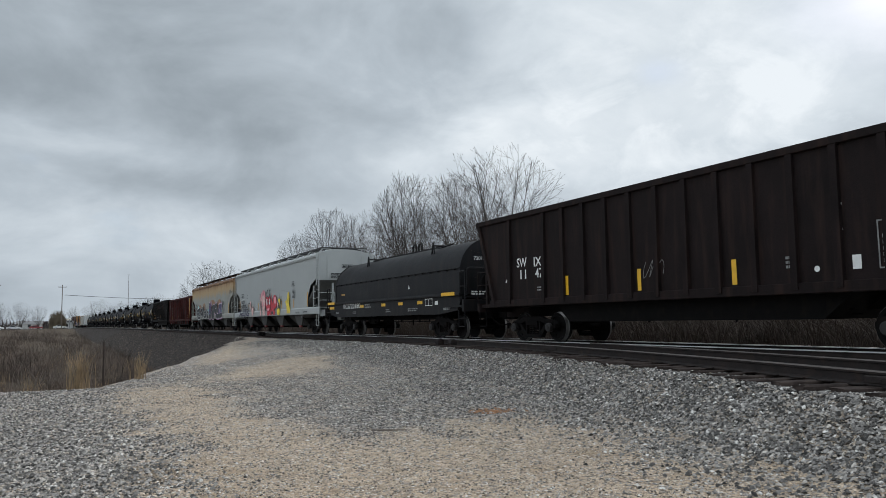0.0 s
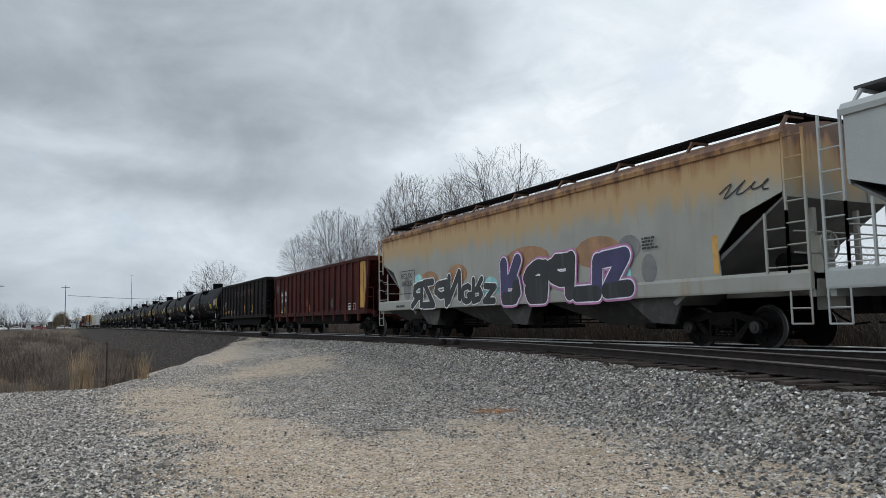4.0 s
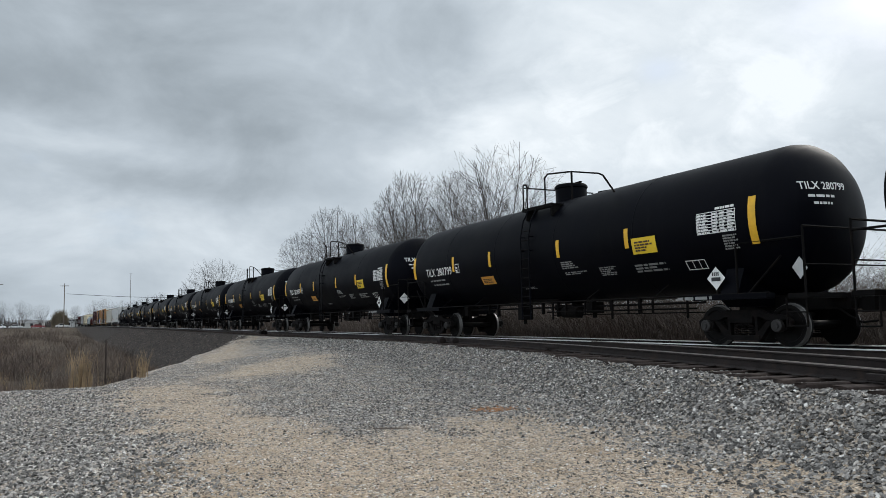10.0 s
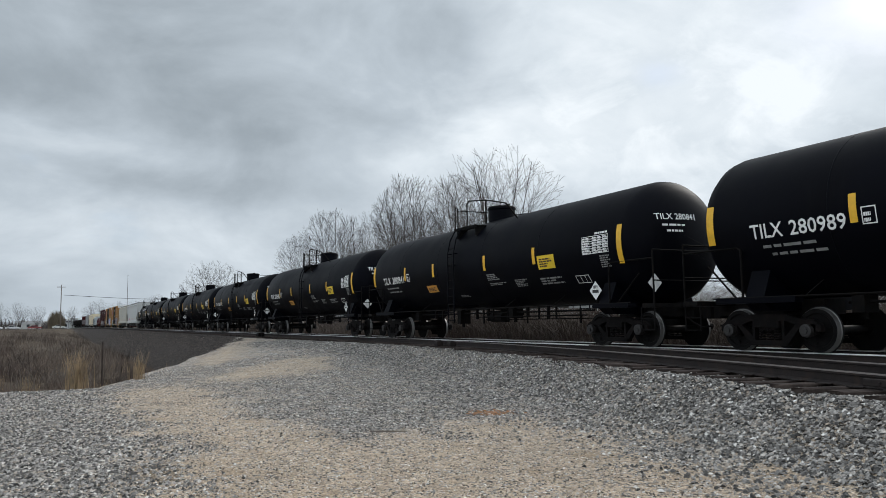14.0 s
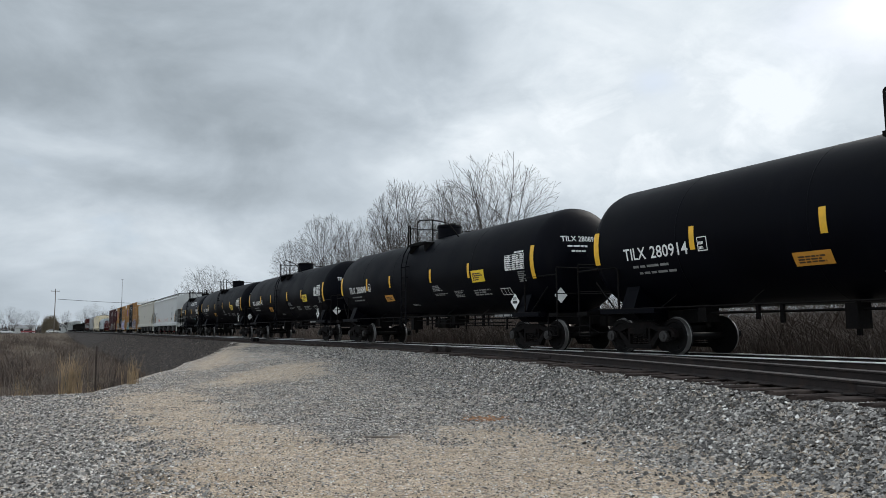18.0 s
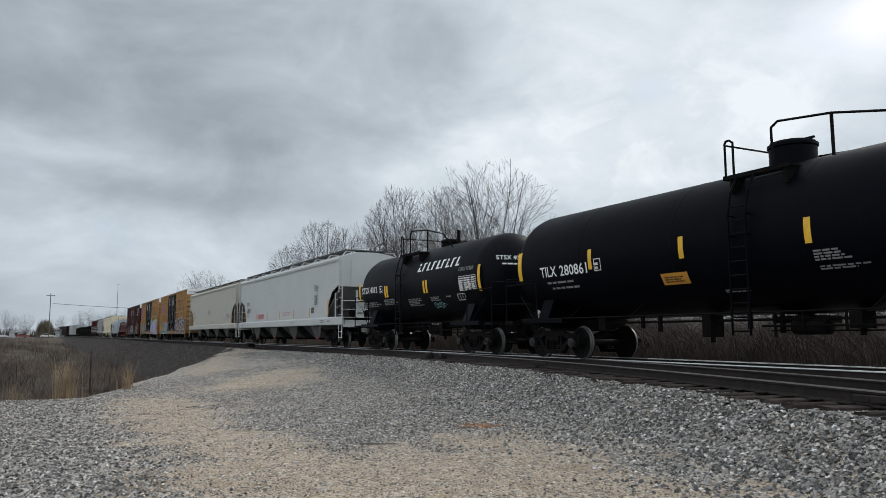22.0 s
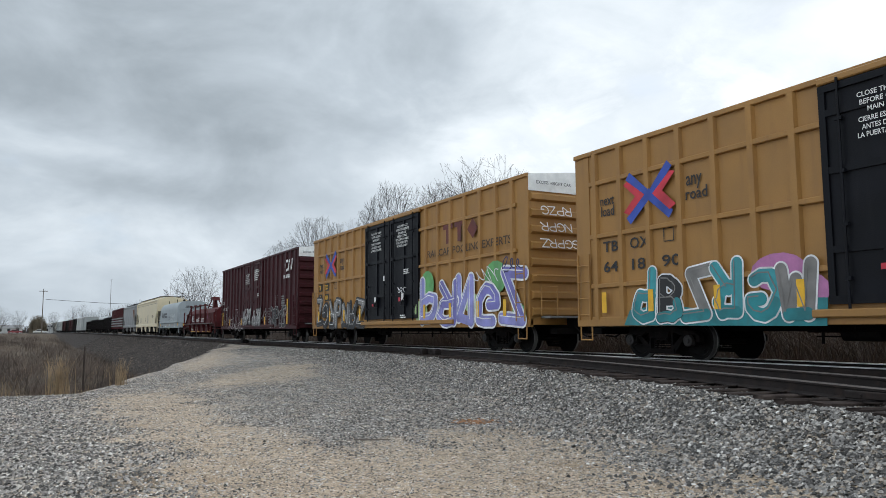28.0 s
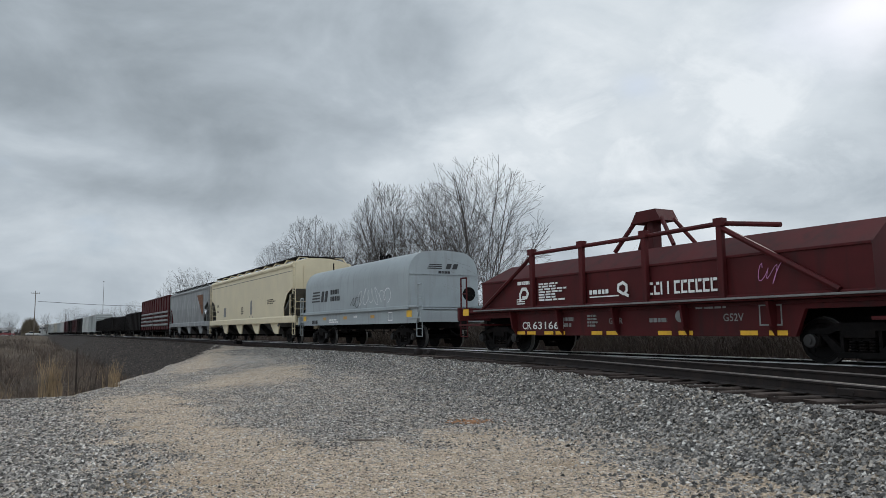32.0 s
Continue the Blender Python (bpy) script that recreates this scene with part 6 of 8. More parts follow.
# -- boxcars --
def boxcar(label, paint_mat, door_mat, posts, levels, doors, half=9.2, low=.80, eave=4.96, band_mat=None, door_rows=(2.0, 3.35, 4.35)):
    car = thing("boxcar", label, "boxcar", "freight cars")
    yn = 1.58
    for k in (-1, 1):
        part("side_panel", Shape().prism([(-half, low), (half, low), (half, eave), (-half, eave)], "y", k * yn, k * (yn - .04)), paint_mat, car)
        part("top_chord", Shape().beam(-half - .02, half + .02, min(k * (yn - .06), k * (yn + .07)), max(k * (yn - .06), k * (yn + .07)), eave - .04, eave + .07), paint_mat, car)
        part("side_sill", Shape().beam(-half, half, min(k * (yn - .1), k * (yn + .06)), max(k * (yn - .1), k * (yn + .06)), low - .06, low + .16), paint_mat, car)
    for x in posts:
        part("side_post", Shape().prism([(x - .09, -yn), (x - .065, -yn - .085), (x + .065, -yn - .085), (x + .09, -yn)], "z", low + .1, eave - .03), paint_mat, car)
    for a, b in ((-half, doors[0]), (doors[1], half)):
        for z in levels:
            part("side_rail", Shape().beam(a + .55 if a < 0 else a, b if b < half else b - .55, -yn - .078, -yn, z - .055, z + .055, .015), paint_mat, car)
    for k in (-1, 1):
        part("corner_post", Shape().box(min(k * (half - .5), k * (half + .015)), max(k * (half - .5), k * (half + .015)), -yn - .02, -yn + .03, low, eave - .02), paint_mat, car)
        e = Shape().box(min(k * (half - .04), k * half), max(k * (half - .04), k * half), -yn, yn, low, eave)
        part("end_wall", e, paint_mat, car)
        for i in range(8):
            z = low + .35 + .46 * i
            part("end_rib", Shape().prism([(0, z - .13), (k * .10, z - .07), (k * .10, z + .07), (0, z + .13)], "y", -yn + .06, yn - .06), paint_mat, car).location.x = k * half
        part("end_band", Shape().prism([(-yn, eave - .42), (yn, eave - .42), (yn, eave + .05), (0, eave + .22), (-yn, eave + .05)], "x", k * (half + .0), k * (half + .03)), band_mat, car, "white excess-height band")
        a, b = sorted((k * (half - .10), k * (half - .52)))
        part("ladder", ladder(a, b, -yn - .10, low + .1, 2.5, .40), paint_mat, car)
        part("end_rail", Shape().pipe([(k * (half + .14), -1.4, 2.15), (k * (half + .14), 1.4, 2.15)], .018).pipe([(k * (half + .16), -1.3, 1.05), (k * (half + .16), -1.3, 1.85), (k * (half + .16), -.75, 1.85), (k * (half + .16), -.75, 1.05)], .018).pipe([(k * (half + .16), -1.3, 1.45), (k * (half + .16), -.75, 1.45)], .016)
             .pipe([(k * (half + .16), .8, 1.05), (k * (half + .16), .8, 1.85), (k * (half + .16), 1.35, 1.85), (k * (half + .16), 1.35, 1.05)], .018), paint_mat, car)
        part("end_platform", Shape().box(min(k * half, k * (half + .42)), max(k * half, k * (half + .42)), -1.2, 1.2, .98, 1.04), GALV, car)
        part("sill_step", Shape().pipe([(b if k > 0 else a, -yn - .04, low), (b if k > 0 else a, -yn - .04, .42), (a if k > 0 else b, -yn - .04, .42), (a if k > 0 else b, -yn - .04, low)], .02), paint_mat, car)
        part("draft_sill", Shape().box(min(k * (half - 3), k * (half + .35)), max(k * (half - 3), k * (half + .35)), -.32, .32, .7, 1.0).box(min(k * half, k * (half + .3)), max(k * half, k * (half + .3)), -.9, .9, .55, .7), GEAR, car)
    part("roof", Shape().prism([(-yn, eave), (yn, eave), (yn, eave + .06), (0, eave + .2), (-yn, eave + .06)], "x", -half, half), GALV, car)
    part("underframe", Shape().beam(-half + .4, half - .4, -.35, .35, .62, .95).box(-half + .3, half - .3, -yn + .1, yn - .1, low - .02, low + .06), GEAR, car)
    brake_gear(car, doors[0] - 1, doors[1] + 2.5, .62, -.9)
    # two door leaves with frames, bars and locking rods
    d0, d1 = doors
    mid = (d0 + d1) / 2
    for a, b in ((d0, mid - .03), (mid + .03, d1)):
        leaf = part("door", Shape().box(a, b, -yn - .06, -yn - .005, low + .28, eave - .12), door_mat, car)
        fr = Shape().box(a, b, -yn - .11, -yn - .06, low + .28, low + .42).box(a, b, -yn - .11, -yn - .06, eave - .24, eave - .12)
        for x in (a, b - .12, (a + b) / 2 - .06):
            fr.box(x, x + .12, -yn - .105, -yn - .06, low + .42, eave - .24)
        for z in door_rows:
            fr.box(a, b, -yn - .10, -yn - .06, z - .06, z + .06)
        part("door_frame", fr, door_mat, leaf)
        rod = Shape()
        for x in (a + .38, b - .38):
            rod.tube((x, -yn - .14, low + .2), (x, -yn - .14, eave - .05), .024, 6)
            for z in (1.5, 2.4, 3.3, 4.2):
                rod.box(x - .06, x + .06, -yn - .16, -yn - .1, z - .03, z + .03)
        part("locking_rod", rod, door_mat, leaf)
        part("lock_gear", Shape().box((a + b) / 2 - .2, (a + b) / 2 + .2, -yn - .17, -yn - .1, 1.55, 1.95).tube(((a + b) / 2, -yn - .2, 1.6), ((a + b) / 2 + .3, -yn - .2, 1.9), .02), door_mat, leaf)
    part("door_track", Shape().beam(d0 - .3, d1 + 2.6, -yn - .16, -yn - .05, low + .06, low + .2, .02), paint_mat, car)
    part("door_track", Shape().beam(d0 - 2.4 if paint_mat is BOX_MAROON else d0, d1 + .1, -yn - .12, -yn - .02, eave - .1, eave + .02, .02), paint_mat, car)
    return car


# -- coil cars --
def coil_frame(car, half, paint_mat, low=1.0, deck=1.5, belly=0.0, yo=1.40, clear=0.0):
    """Side sills, deck, end platforms and centre sill of a coil car."""
    for k in (-1, 1):
        prof = [(-half + .3, low), (-half + 1.6, low - belly), (half - 1.6, low - belly), (half - .3, low), (half, deck - .12), (half, deck), (-half, deck), (-half, deck - .12)]
        if clear:
            x1 = half - clear
            prof = [(-half, deck - .2), (-x1 - .22, deck - .2), (-x1, low - belly), (x1, low - belly), (x1 + .22, deck - .2), (half, deck - .2), (half, deck), (-half, deck)]
        part("side_sill", Shape().prism(prof, "y", k * yo, k * (yo - .1)), paint_mat, car)
        part("deck_edge", Shape().beam(-half, half, min(k * 1.28, k * 1.50), max(k * 1.28, k * 1.50), deck - .03, deck + .05), paint_mat, car)
        e = Shape().box(min(k * (half - 1.0), k * (half + .3)), max(k * (half - 1.0), k * (half + .3)), -1.45, 1.45, deck - .42, deck - .36).box(min(k * (half + .2), k * (half + .32)), max(k * (half + .2), k * (half + .32)), -1.5, 1.5, .95, 1.35)
        part("end_platform", e, paint_mat, car)
        h = Shape()
        b = k * (half + .25)
        h.pipe([(b, -1.4, 1.3), (b, -1.4, 2.3), (b - k * .35, -1.4, 2.3), (b - k * .35, -1.4, 1.3)], .03).tube((b, -1.4, 1.8), (b - k * .35, -1.4, 1.8), .018)
        part("grab_iron", h, paint_mat, car)
        h = Shape()
        h.pipe([(b, 1.4, 1.3), (b, 1.4, 2.3), (b - k * .35, 1.4, 2.3), (b - k * .35, 1.4, 1.3)], .03)
        part("grab_iron", h, paint_mat, car)
        part("sill_step", Shape().pipe([(b, -1.42, 1.0), (b, -1.42, .45), (b - k * .42, -1.42, .45), (b - k * .42, -1.42, 1.0)], .018).tube((b, -1.42, .72), (b - k * .42, -1.42, .72), .016), paint_mat, car)
    part("deck", Shape().box(-half, half, -1.3, 1.3, deck - .1, deck - .04), paint_mat, car)
    part("centre_sill", Shape().beam(-half - .2, half + .2, -.32, .32, .72, 1.1), GEAR, car)
    brake_gear(car, -half + 3.2, half - 3.2, .72, -.8)


def lift_gear(car, x, z, mat, tall=.3):
    s = Shape().box(x - .5, x + .5, -.3, .3, z - .05, z + .03)
    for a in (-.28, .28):
        s.pipe([(x + a - .16, 0, z), (x + a - .16, 0, z + tall * .8), (x + a - .08, 0, z + tall), (x + a + .08, 0, z + tall), (x + a + .16, 0, z + tall * .8), (x + a + .16, 0, z)], .05)
    part("lifting_lug", s, mat, car)


def black_coil_car():
    car = thing("coil_car", "black coil car under a rounded black steel cover", "coil car", "freight cars")
    half = 6.95
    coil_frame(car, half, COVER_BLACK, 1.0, 1.52, .12)
    n = 14
    prof = [(-1.2, 1.56), (-1.2, 2.32)] + [(-1.2 * math.cos(math.pi * k / n), 2.32 + 1.18 * math.sin(math.pi * k / n)) for k in range(1, n)] + [(1.2, 2.32), (1.2, 1.56)]
    cov = part("cover", Shape().prism(prof, "x", -6.5, 6.5), COVER_BLACK, car, smooth=True)
    part("cover_seam", Shape().beam(-6.5, 6.5, -1.23, -1.18, 2.44, 2.48, .005).beam(-6.55, 6.55, -1.26, -1.16, 1.54, 1.62, .01), COVER_BLACK, cov)
    bolts = Shape()
    for i in range(20):
        bolts.box(-6.2 + i * .65, -6.16 + i * .65, -1.26, -1.2, 2.40, 2.44)
    part("bolt_row", bolts, COVER_BLACK, cov)
    for x in (-6.45, 6.47):
        part("end_rim", Shape().prism([(a * 1.015, z if z < 2 else 2.32 + (z - 2.32) * 1.015) for a, z in prof], "x", x - .05, x + .05), COVER_BLACK, cov, smooth=True)
    lift_gear(car, .6, 3.48, COVER_BLACK, .38)
    for x in (-3.2, 3.5):
        part("cover_rack", Shape().pipe([(x, -.8, 2.95), (x + .18, -.8, 3.62), (x + .32, -.8, 3.05)], .035).pipe([(x, .8, 2.95), (x + .18, .8, 3.62), (x + .32, .8, 3.05)], .035).pipe([(x + .18, -.8, 3.5), (x + .18, .8, 3.5)], .04).pipe([(x - .3, -.4, 3.42), (x + 1.1, -.4, 3.5)], .03), COVER_BLACK, car)
    part("ridge_beam", Shape().box(-2.9, 3.2, -.12, .12, 3.46, 3.56), COVER_BLACK, car)
    part("brake_wheel", Shape().lathe([(half + .2, .26), (half + .24, .28), (half + .28, .26)], "x", -.5, 1.95, 16), GEAR, car)
    part("end_post", Shape().post(half - .02, half + .1, -.3, -.1, 1.5, 2.75).post(half - .02, half + .1, .35, .5, 1.5, 2.4), COVER_BLACK, car)
    paint("car_number", merge(word("KCS", -4.75, 1.27, .24, .72), word("720180", -4.0, 1.27, .24, 1.45)), INK_WHITE, car, -1.40, .004, "white stencilled car number")
    paint("small_print", merge(rows(-2.0, 1.25, .9, .22, 2, 1), rows(2.6, 1.03, .9, .14, 2, 2), rows(-3.5, 1.03, .6, .12, 2, 3), rows(.4, 1.03, .5, .16, 2, 4), rows(-5.9, 1.05, .5, .1, 2, 5), rows(5.6, 1.02, .6, .1, 2, 6)), INK_GREY, car, -1.40, .004)
    paint("data_box", merge(outline(4.15, 4.75, 1.2, 1.46, .025), rect(4.43, 4.45, 1.2, 1.46), rect(4.95, 5.2, 1.22, 1.36)), INK_WHITE, car, -1.40, .004)
    for x, w in ((-6.45, .34), (-2.35, .22), (.15, .22), (1.9, .22), (3.7, .22)):
        paint("reflector_strip", rect(x - w, x + w, 1.28, 1.40), STRIP_YELLOW, car, -1.40, .006)
    for x in (-6.3, 6.15):
        paint("reflector_strip", rect(x - .5, x + .5, 1.50, 1.62), STRIP_YELLOW, car, -1.50, .004)
    paint("chalk_mark", poly((2.2, 1.9), (2.38, 1.9), (2.29, 2.06)), INK_WHITE, car, -1.205)
    paint("end_reflector", rect(-5.6, -5.1, 1.92, 1.99), STRIP_ORANGE, car, -1.205)
    paint_end("end_letters", merge(word("KCS", -.32, 2.98, .2, .56), word("720150 - 720249", -.66, 2.74, .12, 1.28)), INK_WHITE, car, 6.53)
    part("end_rail", Shape().pipe([(6.9, -1.15, 1.5), (6.9, -1.15, 2.38), (6.9, -1.05, 2.44), (6.9, 1.2, 2.44), (6.9, 1.3, 2.36), (6.9, 1.32, 1.7)], .03), COVER_BLACK, car)
    part("cover_stop", Shape().beam(6.5, 6.8, -.15, .15, 2.3, 2.46, .03).box(6.5, 6.62, -.16, .16, 1.5, 2.3), COVER_BLACK, car)
    paint_end("end_letters", merge(word("KCS", -.62, 1.72, .11, .34), word("720180", .3, 1.72, .11, .5), rows(-1.2, 1.5, .8, .16, 2, 7), rows(.3, 1.42, .8, .24, 3, 8)), INK_WHITE, car, 7.27)
    return car


def grey_coil_car():
    car = thing("coil_car", "pale grey coil car with a rounded steel cover", "coil car", "freight cars")
    half = 6.55
    coil_frame(car, half, COIL_GREY, .92, 1.5, 0)
    n = 6
    prof = [(-1.46, 1.5), (-1.46, 2.75)] + [(-1.46 + .75 * (1 - math.cos(math.pi / 2 * k / n)), 2.75 + .82 * math.sin(math.pi / 2 * k / n)) for k in range(1, n + 1)]
    prof += [(0, 3.62)] + [(-a, z) for a, z in prof[::-1]]
    cov = part("cover", Shape().prism(prof, "x", -5.85, 5.85), COIL_GREY, car, smooth=True)
    part("cover_skirt", Shape().beam(-5.9, 5.9, -1.52, -1.44, 1.42, 1.56, .02), COIL_GREY, cov)
    part("end_seam", Shape().box(5.84, 5.88, -1.44, 1.44, 2.7, 2.73).box(-5.88, -5.84, -1.44, 1.44, 2.7, 2.73), COIL_GREY, cov)
    lift_gear(car, .6, 3.6, GEAR, .3)
    for x in (-3.4, 2.1):
        part("cover_rack", Shape().pipe([(x, -.9, 3.4), (x + .1, -.95, 3.85)], .035).pipe([(x, .9, 3.4), (x + .1, .95, 3.85)], .035), GEAR, car)
    logo = [poly((-4.9 + .05 * k, 2.02 + .14 * k), (-3.75, 2.02 + .14 * k), (-3.72, 2.09 + .14 * k), (-4.88 + .05 * k, 2.09 + .14 * k)) for k in range(4)]
    logo += [poly((-3.6 + .5 * k, 2.0), (-3.25 + .5 * k, 2.0), (-3.1 + .5 * k, 2.5), (-3.45 + .5 * k, 2.5)) for k in range(2)]
    paint("railway_mark", merge(*logo), INK_BLACK, car, -1.462, 0, "black striped railway mark")
    paint("railway_print", merge(rows(-2.3, 2.3, 1.5, .22, 1, 3, .95), rows(-2.3, 2.0, 1.7, .22, 1, 4, .95)), INK_BLACK, car, -1.462)
    e = [poly((-.72 + .04 * k, 2.92 + .07 * k), (-.1, 2.92 + .07 * k), (-.08, 2.955 + .07 * k), (-.70 + .04 * k, 2.955 + .07 * k)) for k in range(3)]
    e += [poly((.05 + .28 * k, 2.92), (.25 + .28 * k, 2.92), (.33 + .28 * k, 3.12), (.13 + .28 * k, 3.12)) for k in range(2)]
    paint_end("railway_mark", merge(*e), INK_BLACK, car, 5.86)
    paint_end("cover_number", rows(-.25, 2.75, .5, .1, 1, 2, .9), INK_BLACK, car, 5.86)
    tag_line("spray_line", car, 1.0, 1.65, 3.2, .75, "white", -1.462, 5, .02, 26)
    tag_line("spray_line", car, .3, 1.62, .9, .5, "black", -1.462, 6, .03, 10)
    for x in (-6.1, 5.75):
        paint("reflector_strip", rect(x - .22, x + .22, 1.1, 1.38), STRIP_YELLOW, car, -1.40, .006)
    for x in (-3.2, -.6, 2.4):
        paint("reflector_strip", rect(x - .2, x + .2, 1.15, 1.28), STRIP_ORANGE, car, -1.40, .006)
    paint("car_number", rows(-5.0, .98, 1.2, .2, 1, 8, .9), INK_BLACK, car, -1.40, .004)
    paint("small_print", merge(rows(-2.6, 1.02, 1.2, .2, 2, 5), rows(.4, 1.2, .4, .14, 1, 6), outline(3.9, 4.3, 1.02, 1.36, .04)), INK_WHITE, car, -1.40, .004)
    part("brake_wheel", Shape().lathe([(half + .22, .24), (half + .26, .26), (half + .3, .24)], "x", .5, 1.95, 16), GEAR, car)
    return car


def maroon_coil_car():
    car = thing("coil_car", "maroon coil car with a faceted cover and truss frame", "coil car", "freight cars")
    half = 7.05
    coil_frame(car, half, COIL_MAROON, .80, 1.20, .30, 1.24, 2.55)
    for k in range(5):
        x = -4.42 + k * 2.13
        part("sill_gusset", Shape().prism([(-1.24, 1.16), (-1.48, 1.16), (-1.40, .7), (-1.24, .5)], "x", x - .03, x + .03), COIL_MAROON, car)
    prof = [(-1.36, 1.26), (-1.38, 2.06), (-.8, 2.52), (.8, 2.52), (1.38, 2.06), (1.36, 1.26)]
    s = Shape().prism(prof, "x", -6.05, 6.1)
    s.v = [(x - (.75 if x < 0 and z > 2.3 else 0) * -1, y, z) for x, y, z in s.v]
    cov = part("cover", s, COIL_MAROON, car)
    part("cover_seam", Shape().beam(-6.05, 6.1, -1.41, -1.36, 2.03, 2.09, .01).beam(-6.1, 6.15, -1.46, -1.28, 1.22, 1.30, .02), COIL_MAROON, cov)
    part("weather_strip", Shape().beam(-6.3, 6.6, -1.56, -1.48, 1.21, 1.25, .005), SPRAY["ash"], cov, "pale weathered edge strip")
    fr = Shape()
    for x, zt in ((-3.3, 2.68), (-1.19, 2.68), (1.0, 2.68), (3.11, 2.68)):
        fr.post(x - .07, x + .07, -1.52, -1.40, 1.25, zt + .12)
        fr.post(x - .11, x + .11, -1.55, -1.37, zt + .0, zt + .16)
    part("truss_post", fr, COIL_MAROON, car)
    part("truss_beam", Shape().pipe([(-3.3, -1.44, 2.72), (-1.19, -1.44, 2.72), (1.0, -1.44, 2.72), (3.11, -1.44, 2.74), (4.3, -1.2, 2.58)], .05, 8), COIL_MAROON, car)
    part("truss_brace", Shape().pipe([(-3.3, -1.46, 2.66), (-5.9, -1.46, 1.28)], .055, 6).pipe([(3.11, -1.46, 2.66), (5.55, -1.46, 1.3)], .06, 6), COIL_MAROON, car)
    lf = Shape().pipe([(-1.15, -.4, 2.6), (-.6, -.2, 3.32), (.3, -.2, 3.32), (.85, -.4, 2.6)], .055).prism([(-.66, 3.26), (.36, 3.26), (.2, 3.55), (-.46, 3.55)], "y", -.3, .3).post(-.26, -.06, -.15, .15, 2.5, 3.3)
    lf.pipe([(-1.15, .4, 2.6), (-.6, .2, 3.32)], .05).pipe([(.3, .2, 3.32), (.85, .4, 2.6)], .05)
    part("lifting_frame", lf, COIL_MAROON, car)
    y = -1.38
    paint("railway_mark", merge(stroke([(-3.98, 1.45), (-3.98, 1.65), (-3.88, 1.78), (-3.70, 1.78), (-3.6, 1.65), (-3.68, 1.54), (-3.85, 1.54)], .09), *[rect(-4.15, -3.75, 1.36 + .06 * k, 1.39 + .06 * k) for k in range(3)], rows(-4.1, 1.9, .7, .1, 1, 2, .95)), INK_WHITE, car, y, .02, "white railway mark")
    paint("small_print", merge(rows(-3.1, 1.42, 1.2, .5, 7, 3), ), INK_WHITE, car, y, .02)
    paint("slogan_print", merge(rows(-1.0, 1.50, 1.0, .11, 1, 4, .95), stroke([(.2, 1.47), (.03, 1.56), (.05, 1.68), (.2, 1.73), (.32, 1.66), (.32, 1.54), (.24, 1.47), (.36, 1.42)], .07), rect(-1.0, .05, 1.42, 1.45)), INK_WHITE, car, y, .02)
    blk = []
    for k in range(10):
        a, w = .99 + .197 * k, (.14 if k in (2, 3) else .165)
        z = 1.40
        blk += [rect(a, a + .05, z, z + (.28 if k != 1 else .2)), rect(a, a + w, z, z + .05), rect(a + (.07 if k % 2 else 0), a + w, z + .22, z + .28)] if k not in (2, 3) else [rect(a, a + .05, z, z + .28)]
    paint("brand_mark", merge(*blk), INK_WHITE, car, y, .02, "white brand lettering blocks")
    tag_line("spray_line", car, 3.9, 1.45, .5, .45, "mauve", y - .01, 4, .015, 10)
    paint("car_number", merge(word("CR", -4.12, .67, .2, .42), word("631664", -3.62, .67, .2, 1.4)), INK_WHITE, car, -1.24, .004, "white stencilled car number")
    paint("small_print", merge(rows(-2.55, .72, 1.0, .3, 2, 7), rows(-1.3, .72, .5, .32, 4, 8), word("GB5R", -.5, .78, .14), rows(.85, .8, .65, .1, 1, 10, .9), disc(1.75, .92, .13), word("G52V", 2.9, .8, .15), rows(2.2, 1.06, 1.0, .07, 1, 11), outline(3.75, 4.25, .7, 1.1, .03), rect(4.0, 4.02, .7, 1.1)), INK_GREY, car, -1.24, .004)
    for x in (-4.2, -3.7, -2.9, -2.4, -.95, -.4, 1.3, 1.9, 3.5, 4.15):
        paint("reflector_strip", rect(x - .2, x + .2, .52, .61), STRIP_YELLOW, car, -1.24, .006)
    paint("reflector_strip", rect(-7.0, -6.65, 1.1, 1.3), STRIP_YELLOW, car, -1.50, .006)
    return car


